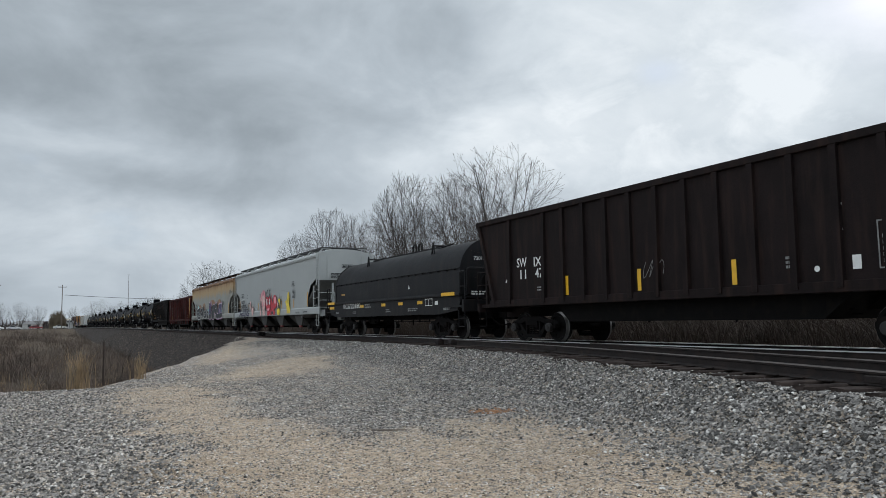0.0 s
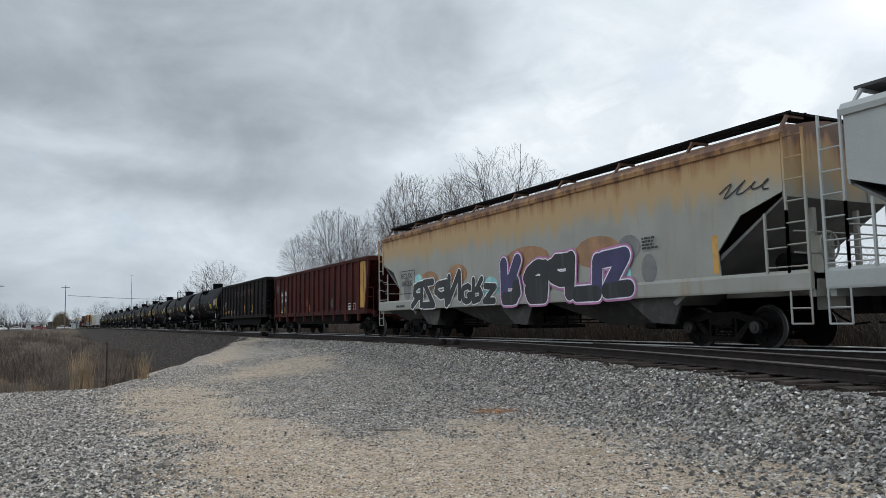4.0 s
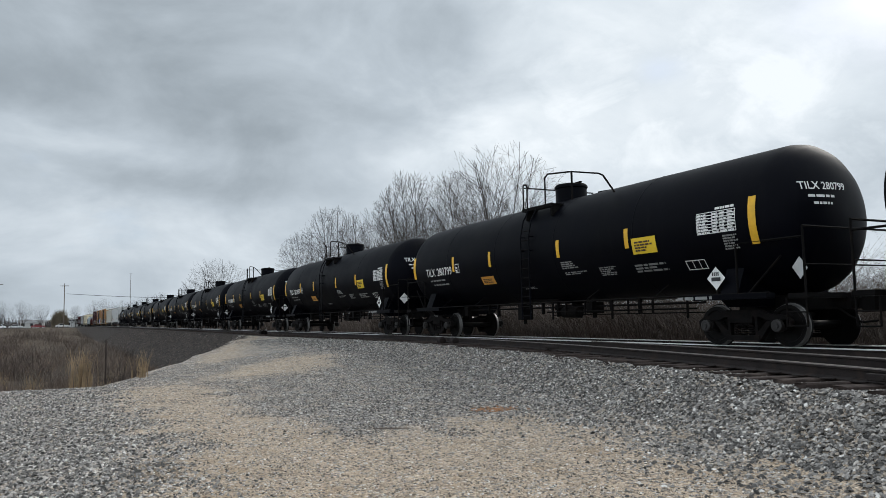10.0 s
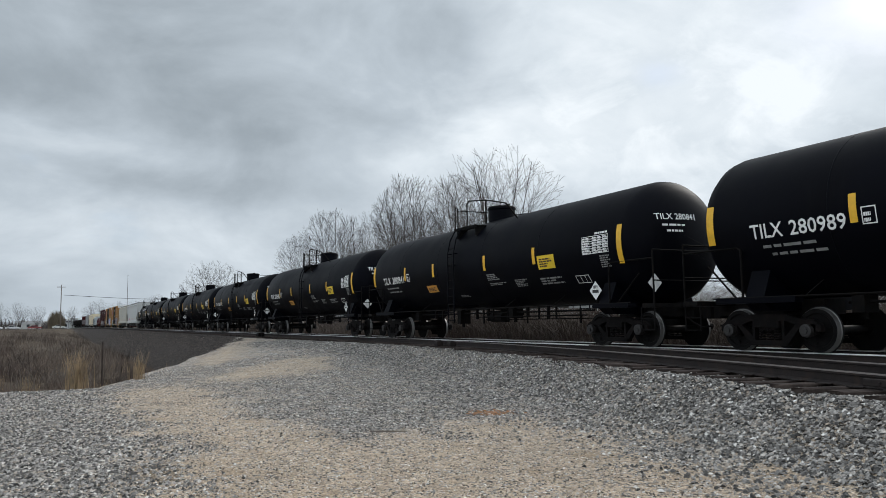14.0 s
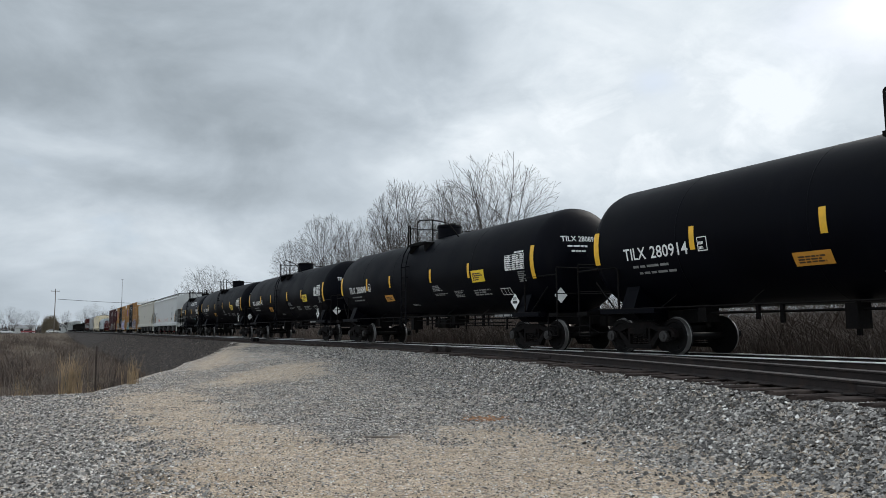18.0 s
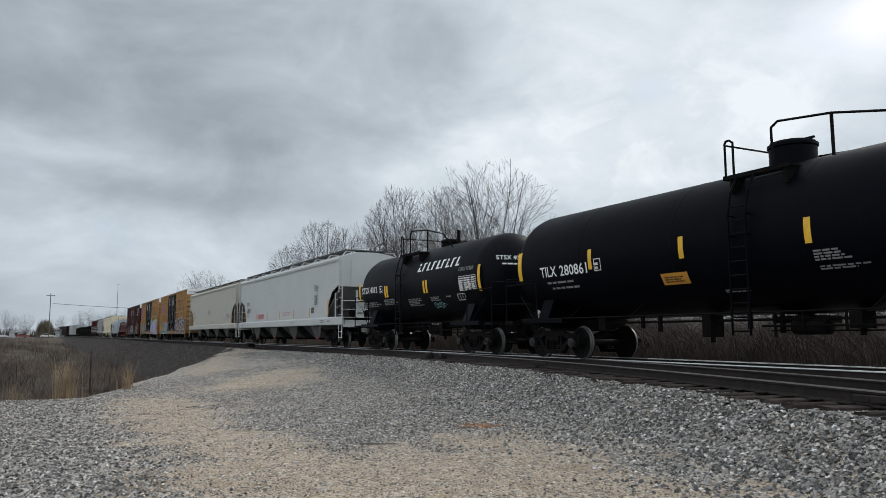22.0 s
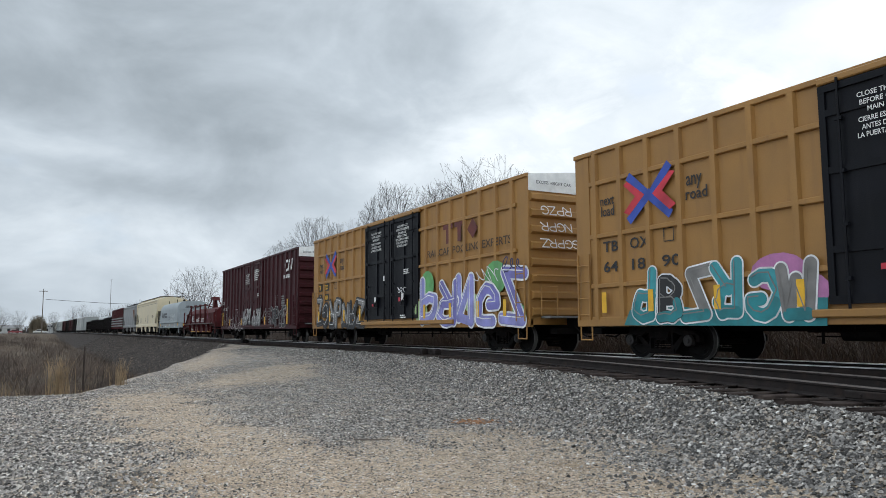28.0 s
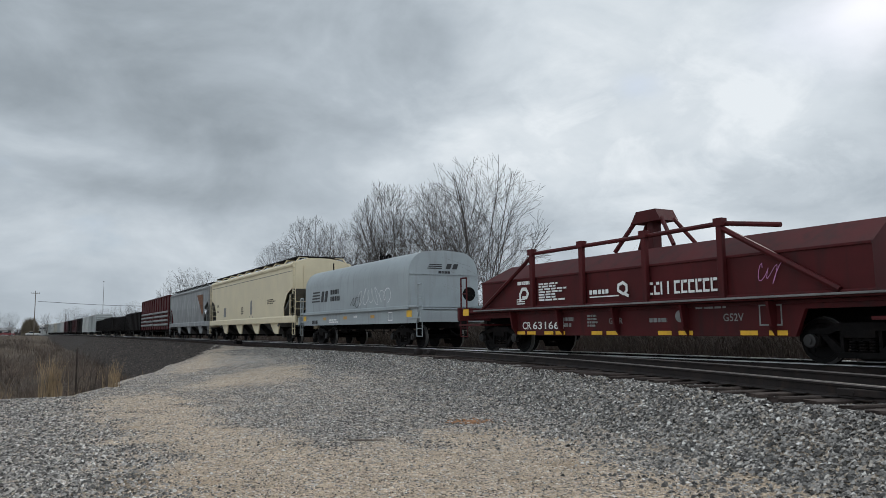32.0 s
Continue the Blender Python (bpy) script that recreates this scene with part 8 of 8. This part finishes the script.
c = covered_hopper("warm grey covered hopper car with faded orange strips", 9.6, WARM_GREY, 4, eave=4.16, strips=(-5.44, -2.67, .07, 2.81, 5.48, 8.22), strip_mat=SIGN_ORANGE, walk_mat=DARK_GRATING, wing_mat=HOPPER_SHADE_DIRT)
paint("car_mark", merge(word("WFRX", -7.95, 2.42, .22, .8), word("883891", -7.95, 2.05, .22, 1.15)), INK_DIM, c, -1.58)
paint("small_print", merge(rows(-.5, 2.3, .75, .35, 5, 4, .5), rows(6.6, 1.85, .8, .35, 4, 5, .5), rows(6.0, 1.72, .3, .2, 3, 6), rows(-7.9, 1.86, .9, .06, 1, 7), rows(.9, 1.6, 1.0, .04, 1, 8), rows(8.2, 1.24, 1.0, .08, 1, 9, .9)), INK_DIM, c, -1.58, .05)
tag_line("spray_line", c, 7.4, 1.85, .6, .35, "ash", -1.58, 3, .014, 12)
tracked(c, -342.85, (-7.3, 7.3), 9.95)

# two yellow boxcars and a maroon one
POSTS = [-8.45, -7.57, -6.67, -5.73, -4.8, -3.89, -2.99, 2.99, 3.89, 4.8, 5.73, 6.67, 7.57, 8.45]
for number, s, look_kind in ((("64", "18", "90"), -364.05, 0), (("64", "00", "91"), -384.6, 1)):
    c = boxcar("mustard yellow boxcar with black doors and spray paint", BOX_YELLOW, DOOR_BLACK, POSTS, (1.70, 2.90, 4.20), (-2.42, 2.5), band_mat=INK_WHITE)
    Y = -1.60
    paint("slogan", merge(word("next", -8.28, 3.62, .20, .48), word("load", -8.26, 3.36, .24, .46), word("any", -5.55, 3.66, .2, .42), word("road", -5.58, 3.36, .24, .58)), INK_BLACK, c, Y)
    X = -6.6
    paint("arrow_mark", merge(stroke([(X - .60, 4.12), (X - .05, 3.66)], .2), stroke([(X + .60, 4.18), (X + .05, 3.62)], .2), stroke([(X - .60, 3.16), (X + .02, 3.66)], .2), stroke([(X + .60, 3.16), (X, 3.64)], .2)), SPRAY["blue"], c, Y, .06, "blue crossed bars")
    paint("arrow_mark", merge(poly((X - .80, 3.98), (X - .66, 4.04), (X - .12, 3.66), (X - .62, 3.26), (X - .80, 3.34), (X - .42, 3.66)), poly((X + .80, 4.02), (X + .66, 4.06), (X + .12, 3.64), (X + .62, 3.22), (X + .80, 3.32), (X + .42, 3.66))), SPRAY["red"], c, Y, .064, "red arrowheads")
    if look_kind == 0:
        paint("car_number", merge(word("TB", -8.22, 2.5, .25, .52), word("OX", -7.3, 2.5, .25, .6), word(number[0], -8.22, 2.02, .25, .5), word(number[1], -7.25, 2.02, .25, .42), word(number[2], -6.32, 2.02, .25, .54)), INK_BLACK, c, Y)
    else:
        paint("number_patch", merge(rect(-8.65, -7.95, 2.5, 2.84), rect(-7.7, -7.0, 2.5, 2.84), rect(-8.65, -7.95, 2.02, 2.36), rect(-7.7, -7.0, 2.02, 2.36)), INK_BLACK, c, Y)
        paint("car_number", merge(word("TB", -8.58, 2.56, .22, .5), word("OX", -7.62, 2.56, .22, .5), word(number[0], -8.58, 2.08, .22, .5), word(number[1], -7.62, 2.08, .22, .5)), STRIP_YELLOW, c, Y, .004)
    paint("plate_mark", outline(-6.25, -5.95, 2.55, 2.85, .02), INK_BLACK, c, Y)
    big = [rect(4.35, 5.0, 3.98, 4.14), rect(4.55, 4.78, 3.5, 3.98), rect(5.12, 5.78, 3.98, 4.14), rect(5.32, 5.56, 3.5, 3.98), poly((5.95, 3.82), (6.28, 3.5), (6.6, 3.82), (6.28, 4.14))]
    paint("maker_mark", merge(*big), surf("maroon_letter", (0.11, 0.022, 0.018), 0.6, var=0.2, scale=4), c, Y, .05, "faded maroon brand mark in plain blocks")
    for text, x, w in (("RAILCAR", 3.2, 1.65), ("POOLING", 5.0, 1.7), ("EXPERTS", 6.85, 1.6)):
        paint("maker_print", word(text, x, 3.14, .24, w), INK_BROWN, c, Y, .05)
    for x in (-8.14, -6.61, -4.79, -2.95, 3.0, 4.85, 6.6, 8.1):
        paint("reflector_strip", rect(x - .08, x + .08, 1.06, 1.54), STRIP_YELLOW, c, Y, .085)
    Y2 = -1.664
    if look_kind == 0:
        paint("spray_patch", poly((-7.5, .76), (-2.5, .72), (-2.45, 1.2), (-3.6, 1.25), (-5.0, 1.05), (-6.3, 1.2), (-7.3, 1.1)), SPRAY["teal"], c, Y2, -.002)
        sprayed(c, "PBZRGW", -7.3, .80, 4.6, 1.12, ("aqua_deep", "black", "chrome", "teal"), "white", Y2, 41, .22, .03, .25, "chrome")
        sprayed(c, "GRZPSD", 2.6, .82, 6.4, 1.45, ("black", "navy"), "white", Y2, 45, .2, .035, .35)
        paint("spray_patch", merge(disc(-3.4, 1.7, .6, .35), disc(-2.8, 1.35, .4, .3)), SPRAY["mauve"], c, Y2, -.003)
    else:
        sprayed(c, "PRNGZ", 2.5, .76, 6.4, 1.62, ("lilac", "violet", "lilac"), "white", Y2, 52, .20, .035, .25, "white")
        sprayed(c, "ZGRPNRZ", -8.6, .76, 6.0, 1.28, ("chrome", "ash", "black"), "black", Y2, 53, .17, .05, .2, "white")
        paint("spray_patch", merge(disc(3.2, 2.2, .5, .5), disc(7.6, 2.2, .6, .5), disc(8.8, 1.1, .35, .3)), SPRAY["green"], c, Y2, .001)
        paint("spray_patch", merge(disc(2.7, 1.3, .5, .4), disc(6.2, 1.5, .5, .3)), SPRAY["lime"], c, Y2, .002)
        tag_line("spray_line", c, 8.0, 2.3, 1.0, .45, "navy", Y2, 55, .04, 9)
        tag_line("spray_line", c, 6.4, 2.05, 1.4, .5, "white", Y2, 56, .03, 12)
    paint("door_print", lines(("CLOSE THIS DOOR", "BEFORE CLOSING", "MAIN DOOR"), -1.71, 4.46, 1.0, .085, .13), INK_WHITE, c, -1.70, .0, "white stencilled door warning")
    paint("door_print", lines(("CIERRE ESTA PUERTA", "ANTES DE CERRAR", "LA PUERTA PRINCIPAL"), -1.73, 4.04, 1.05, .085, .13), INK_WHITE, c, -1.70, .0, "white stencilled door warning")
    paint("door_print", lines(("CLOSE AND LOCK", "BOTH DOORS BEFORE", "MOVING CAR"), .68, 4.48, 1.12, .085, .13), INK_WHITE, c, -1.70, .0, "white stencilled door warning")
    paint("door_print", lines(("CIERRE Y PONGA", "EL SEGURO EN AMBAS", "PUERTAS ANTES DE", "MOVER EL CARRO"), .68, 4.10, 1.1, .085, .12), INK_WHITE, c, -1.70, .0, "white stencilled door warning")
    paint("door_label", merge(rect(-.35, -.22, 2.55, 2.75), rect(1.3, 1.5, 1.75, 2.0), rect(-1.2, -1.05, 1.75, 1.95), rows(1.5, 2.7, .6, .2, 3, 8), rows(1.2, 1.1, .5, .15, 2, 9)), INK_WHITE, c, -1.70, .07)
    paint("door_label", merge(rect(1.05, 1.22, 1.72, 1.86), rect(-1.45, -1.3, 1.6, 1.7)), SPRAY["red"], c, -1.70, .07)
    tag_line("spray_line", c, 1.0, 2.0, .7, .25, "white", -1.77, 57, .025, 10)
    paint_end("end_print", merge(word("EXCESS HEIGHT CAR", -1.4, 4.72, .09, 1.2), word("TBOX 64" + number[1] + number[2], .45, 4.72, .11, .95)), INK_BLACK, c, 9.355)
    for k, scrawl in enumerate(("GZPR", "RPGN", "ZRPGS")):
        marks = [fat([(-1.35 + .27 * i + .26 * (1 - p + .2 * q), 3.86 - .46 * k + .22 * (1 - q)) for p, q in line], .03) for i, g in enumerate(scrawl) for line in FORMS[g]]
        paint_end("spray_line", merge(*marks), SPRAY["white"], c, 9.43)
    tracked(c, s, (-7.0, 7.0), 10.2)

c = boxcar("maroon boxcar with spray-painted lower side", BOX_MAROON, BOX_MAROON, [-8.81, -7.95, -7.06, -6.08, -5.2, -4.28, -3.36, 2.75, 3.5, 4.4, 5.3, 6.2, 7.1, 7.95, 8.8], (), (-2.44, 2.26), band_mat=INK_WHITE, door_rows=(1.95, 2.7, 3.3))
Y = -1.60
arc = [(7.32 + .3 * math.cos(q), 4.18 + .26 * math.sin(q)) for q in [radians(50 + 13 * k) for k in range(20)]]
logo = stroke(arc + [(7.62, 3.95), (7.72, 4.3), (7.78, 4.42), (7.86, 4.42), (8.02, 4.05), (8.1, 3.95), (8.18, 3.98), (8.24, 4.2), (8.3, 4.46)], .13)
paint("railway_mark", merge(logo), INK_WHITE, c, Y, .05, "white looped railway mark")
paint("web_print", rows(6.75, 3.5, 1.7, .2, 1, 4, .95), INK_WHITE, c, Y, .05)
paint("car_number", merge(word("DWC", -8.62, 2.5, .21, .62), word("794", -8.6, 2.06, .21, .56), word("012", -7.72, 2.06, .21, .56)), INK_WHITE, c, Y, .02)
paint("small_print", merge(rows(5.05, 1.95, .45, .75, 7, 2), rows(6.2, 2.0, .85, .62, 5, 3), rows(-8.6, 1.6, .4, .25, 2, 6), rows(-7.7, 1.6, .5, .3, 2, 7), outline(-7.2, -6.95, 2.2, 2.42, .02)), INK_GREY, c, Y, .02)
paint("door_print", lines(("CLOSE THIS DOOR", "BEFORE CLOSING", "MAIN DOOR", "FERMER CETTE PORTE", "AVANT DE FERMER", "LA PORTE PRINCIPALE"), -1.78, 4.18, 1.15, .085, .115), INK_WHITE, c, -1.70, 0, "white stencilled door warning")
paint("door_print", merge(rows(.55, 3.75, 1.1, .72, 6, 9, .6), rows(1.3, 2.75, .6, .2, 2, 10)), INK_WHITE, c, -1.70)
for x, z0, z1 in ((-8.52, 1.0, 1.95), (-6.25, 1.0, 1.43), (-2.88, .96, 1.41), (3.0, 1.0, 1.45), (7.55, 1.0, 2.35)):
    paint("reflector_strip", rect(x - .1, x + .1, z0, z1), STRIP_YELLOW, c, Y, .06)
sprayed(c, "GRPDZ", 4.0, .84, 3.2, 1.15, ("black",), "mist", -1.672, 64, .14, .028, .3)
sprayed(c, "RGPZ", -2.25, .96, 2.15, .95, ("silver", "ash"), "black", -1.73, 65, .22, .05, .25, "white")
sprayed(c, "PZGR", .15, .94, 2.05, 1.0, ("silver", "ash"), "black", -1.73, 66, .22, .05, .25, "white")
for k, g in enumerate("GPNZRP"):
    line = [fat([(-6.75 + .72 * k + .05 + .74 * (1 - a + .15 * b), .62 + .14 * (k % 2) + (1.05 + .25 * ((k * 3) % 2)) * (1 - b)) for a, b in q], .036) for q in FORMS[g]]
    paint("spray_letter", merge(*line), SPRAY["mist"], c, -1.672, .002)
for k, (x, w) in enumerate(((-6.9, 4.2), (-8.3, 1.2), (2.3, 1.4), (6.9, .9))):
    tag_line("spray_line", c, x, (.7, 1.0, 1.2, 1.3)[k], w, (.5, .5, .7, .7)[k], "mist", -1.672, 63 + k, (.016, .02, .022, .022)[k], (20, 12, 9, 9)[k])
for x in (2.95, 3.75):
    paint("spray_rows", rows(x - .3, .95, .6, 1.1, 7, int(x * 10), .4), SPRAY["ash"], c, Y, .002)
paint_end("end_print", merge(word("EXCESS HEIGHT CAR", -1.4, 4.72, .09, 1.2), word("DWC 794012", .3, 4.72, .12, 1.0)), INK_BLACK, c, 9.355)
paint_end("end_print", merge(rows(-.4, 4.15, .7, .2, 3, 3), rows(-.4, 3.65, .7, .2, 3, 4), rows(-.5, 3.15, 1.0, .2, 3, 5)), INK_GREY, c, 9.43)
tracked(c, -405.6, (-7.0, 7.0), 10.2)

tracked(maroon_coil_car(), -425.15, (-5.6, 5.6), 8.0)
tracked(grey_coil_car(), -441.95, (-4.6, 4.6), 7.4)

c = covered_hopper("cream covered hopper car with dark roof walkway", 10.1, CREAM, 4, strips=(), walk_mat=GEAR)
paint("crease", merge(rect(-9.9, 9.9, 3.78, 3.81)), SHADE_STEEL, c, -1.58)
paint("spray_patch", merge(rect(-5.9, -5.2, 1.65, 2.3), disc(1.6, 2.35, .22), rect(1.35, 1.85, 1.7, 2.2), stroke([(1.2, 1.5), (1.6, 1.8), (2.0, 1.5)], .06)), SPRAY["ash"], c, -1.58)
paint("small_print", merge(rows(-.9, 1.75, .6, .5, 4, 3), rows(5.2, 2.2, 1.7, .3, 3, 4), rows(-8.0, 2.4, .5, .25, 1, 5), rows(-8.0, 2.0, .5, .2, 1, 6)), INK_BROWN, c, -1.58)
tracked(c, -459.55, (-7.85, 7.85), 10.3)

c = covered_hopper("dirty grey covered hopper car with streaked bulging sides", 8.9, SLATE_GREY, 3, eave=4.05, top=4.4, strips=(), walk_mat=GEAR, curve=-.06)
paint("rust_patch", merge(poly((4.6, 3.6), (6.9, 3.6), (7.2, 2.2), (6.8, 1.9), (5.8, 2.8))), RUST, c, -1.65)
tracked(c, -479.65, (-6.9, 6.9), 9.3)

tracked(gondola("dark maroon high-sided car with pale side rails", 10.4, COIL_MAROON, 4.25, 12, INK_GREY), -500.45, (-7.9, 7.9), 10.9)
for k in range(4):
    tracked(gondola("black low-sided gondola car", 8.4, COAL_BLACK, 2.9 if k % 2 else 3.1, 12), -520.8 - 18.0 * k, (-6.4, 6.4), 9.0)
far = [(-594.0, "white boxcar in the distance", PALE_GREY), (-614.5, "grey-white boxcar in the distance", WHITE_GREY)]
far += [(-635.0 - 19.5 * k, ("dark boxcar in the distance", "maroon boxcar in the distance")[k % 2], (COAL_BLACK, BOX_MAROON)[k % 2]) for k in range(4)]
far += [(-713.0 - 19.5 * k, "pale boxcar in the distance", (WHITE_GREY, PALE_GREY, WARM_GREY)[k % 3]) for k in range(9)]
for s, label, m in far:
    tracked(boxcar(label, m, m, [-7.0, -4.6, 4.6, 7.0], (), (-1.6, 1.6), half=8.9, eave=4.3, band_mat=m), s, (-6.9, 6.9), 9.7)

# ---- loose stones: gravel on the pad and ballast by the siding ----
def mat_stone(name, stops):
    m = bpy.data.materials.new(name)
    m.use_nodes = True
    n, l = m.node_tree.nodes, m.node_tree.links
    p = n["Principled BSDF"]
    g = n.new("ShaderNodeNewGeometry")
    r = n.new("ShaderNodeValToRGB")
    for at, c in stops[1:-1]:
        r.color_ramp.elements.new(at).color = (*c, 1)
    r.color_ramp.elements[0].color, r.color_ramp.elements[-1].color = (*stops[0][1], 1), (*stops[-1][1], 1)
    l.new(g.outputs["Random Per Island"], r.inputs["Fac"])
    tc = n.new("ShaderNodeTexCoord")
    t = n.new("ShaderNodeTexNoise")
    t.inputs["Scale"].default_value = 60
    l.new(tc.outputs["Object"], t.inputs["Vector"])
    x = n.new("ShaderNodeMix")
    x.data_type, x.blend_type = "RGBA", "OVERLAY"
    x.inputs["Factor"].default_value = .75
    l.new(r.outputs["Color"], x.inputs["A"]), l.new(t.outputs["Fac"], x.inputs["B"])
    l.new(x.outputs["Result"], p.inputs["Base Color"])
    p.inputs["Roughness"].default_value = .85
    return m


STONE = mat_stone("loose_stone", ((0, (.022, .020, .018)), (.3, (.095, .087, .080)), (.6, (.215, .199, .183)), (.82, (.37, .345, .318)), (.89, (.29, .235, .18)), (1, (.72, .69, .65))))
TAN_STONE = mat_stone("tan_pebble", ((0, (.06, .050, .040)), (.25, (.267, .208, .154)), (.55, (.472, .370, .272)), (.8, (.615, .503, .40)), (.9, (.22, .21, .20)), (1, (.85, .81, .75))))
rng = np.random.default_rng(4)
BASE = np.array([(1, 0, -.2), (.45, .85, -.3), (-.5, .8, -.15), (-1, -.1, -.3), (-.4, -.9, -.2), (.5, -.8, -.3), (.35, .2, .75), (-.45, .1, .7)])
TRI = np.array([(0, 1, 6), (1, 2, 6), (2, 7, 6), (2, 3, 7), (3, 4, 7), (4, 6, 7), (4, 5, 6), (5, 0, 6)])


def stones(name, spots, label, material):
    """spots: x, y, z, size."""
    n = len(spots)
    a = np.array(spots)
    v = BASE[None] * (1 + rng.uniform(-.28, .28, (n, len(BASE), 3)))
    sc = a[:, 3, None] * rng.uniform(.6, 1.25, (n, 3))
    sc[:, 2] *= .75
    v = v * sc[:, None]
    q = rng.uniform(0, 2 * np.pi, n)
    tilt = rng.normal(0, .35, n)
    c, s, ct, st = np.cos(q)[:, None], np.sin(q)[:, None], np.cos(tilt)[:, None], np.sin(tilt)[:, None]
    x, z = v[:, :, 0] * ct - v[:, :, 2] * st, v[:, :, 0] * st + v[:, :, 2] * ct
    y = v[:, :, 1]
    v = np.stack([x * c - y * s, x * s + y * c, z], 2) + a[:, None, :3]
    f = TRI[None] + (np.arange(n) * len(BASE))[:, None, None]
    me = bpy.data.meshes.new(name)
    me.from_pydata(v.reshape(-1, 3).tolist(), [], f.reshape(-1, 3).tolist())
    me.materials.append(material)
    return tagged(new(name, me), label, "gravel", kind="stuff")


rnd = random.Random(8)
pad_spots, bed_spots, tan_spots = [], [], []
while len(pad_spots) < 66000 or len(tan_spots) < 34000:
    d = 5.2 + 25 * rnd.random() ** 1.45
    a = radians(rnd.uniform(-8, 62))
    x, y = -d * math.cos(a), d * math.sin(a)
    if pad_inside(x, y) < -.3 or y > shoulder(x) - 1.6:
        continue
    fuzz = .9 + 1.0 * rnd.random()
    tan = any(in_poly(p, x + fuzz * noise.noise((x, y, 5)) + rnd.gauss(0, .6), y + fuzz * noise.noise((x, y, 9)) + rnd.gauss(0, .55)) for p in TAN)
    clump = noise.noise((x * 1.1, y * 1.1, 12))
    if tan and rnd.random() < .35 - .5 * clump or len(tan_spots if tan else pad_spots) >= (34000 if tan else 68000):
        continue
    if not tan and clump < -.25 and rnd.random() < .4:
        continue
    big = .5 + .5 * rnd.random() ** 2
    size = (.019 if tan else .030) * big * (1.15 if y < 1.4 else .9)
    (tan_spots if tan and rnd.random() < .8 else pad_spots).append((x, y, height(x, y) + size * .2, size))
while len(bed_spots) < 80000:
    x = -3 - 40 * rnd.random() ** 1.4
    q = rnd.uniform(-.6, 1.45) if rnd.random() < .80 else 1.1 + abs(rnd.gauss(0, 1.0))
    y = shoulder(x) - q
    if y > 11.9 and x < -30 or q > 3.6 or q > 1.2 and rnd.random() < .35 * (q - 1.1) + .5 * noise.noise((x * .8, y * .8, 21)):
        continue
    size = .030 * (.45 + .75 * rnd.random())
    bed_spots.append((x, y, height(x, y) + size * (rnd.uniform(.1, .55) if q > .35 else -.2), size))
for i in range(22000):
    x, y = -2 - 40 * rnd.random() ** 1.3, rnd.uniform(8.0, 15.6)
    if y > shoulder(x):
        size = .030 * (.5 + .5 * rnd.random())
        bed_spots.append((x, y, height(x, y) + size * .2, size))
bank_spots = []
while len(bank_spots) < 15000:
    x = -26 - 130 * rnd.random() ** 1.3
    y = shoulder(x) - .3 - 4.6 * rnd.random()
    if pad_inside(x, y) < -.2:
        size = (.025 + .03 * rnd.random() ** 2) * (1 + (-26 - x) / 70)
        bank_spots.append((x, y, height(x, y) + size * .15, size))
BANK_STONE = mat_stone("bank_clod", ((0, (.014, .011, .009)), (.4, (.045, .035, .029)), (.8, (.085, .067, .056)), (.95, (.13, .105, .088)), (1, (.20, .17, .145))))
stones("bank_clods", bank_spots, "dark cinders and clods on the railway bank", BANK_STONE)
stones("loose_gravel", pad_spots, "loose grey gravel on the pad", STONE)
stones("tan_pebbles", tan_spots, "small tan pebbles on the worn path", TAN_STONE)
stones("ballast_stone", bed_spots, "grey crushed-stone ballast beside the siding", STONE)
PATCH = surf("orange_clay", (0.30, 0.14, 0.06), 0.9, var=0.3, scale=6, bump=0.4)
patch = Shape()
rnd = random.Random(3)
for i in range(260):
    q, r = rnd.uniform(0, 6.28), abs(rnd.gauss(0, .22))
    x, y = -11.5 + r * math.cos(q) * .8, 6.9 + r * math.sin(q) * 1.2
    s = .025 * rnd.uniform(.5, 1)
    patch.box(x - s, x + s, y - s, y + s * .6, height(x, y) - .02, height(x, y) + s * .7)
tagged(new("clay_patch", patch.mesh("clay_patch")), "crumbled orange clay patch on the gravel", "clay", kind="stuff").data.materials.append(PATCH)
stick = tagged(new("stick", Shape().tube((-.17, -.2, 0), (.13, .24, .01), .016, 6, .008).mesh("stick")), "thin dark stick on the gravel", "stick")
stick.data.materials.append(POLE_WOOD)
stick.location = (-10.3, 4.34, height(-10.3, 4.34) + .015)


def motions():
    """The train runs by; its wheels turn with it."""
    for car, s in CARS:
        walk(car, [(t, track_pose(s + run)) for t, run in enumerate(RUN)])
    turning = {}
    for wheels, x in WHEELSETS:
        if x not in turning:
            path = []
            for k in range(32 * FPS + 1):
                t = k / FPS
                i = min(int(t), 31)
                run = RUN[i] + (RUN[i + 1] - RUN[i]) * (t - i)
                path.append((t, pose(x, 0, 0.42, 0, math.degrees(run / 0.42), 0)))
            walk(wheels, path)
            turning[x] = wheels
    for car, s in CARS:
        for wheels in car.children_recursive:
            if wheels.name.startswith("wheelset"):
                lead = turning[-.89 if wheels.location.x < 0 else .89]
                if wheels is not lead:
                    wheels.rotation_mode = "QUATERNION"
                    keys = wheels.animation_data_create()
                    keys.action = lead.animation_data.action
                    keys.action_slot = lead.animation_data.action_slot


motions()
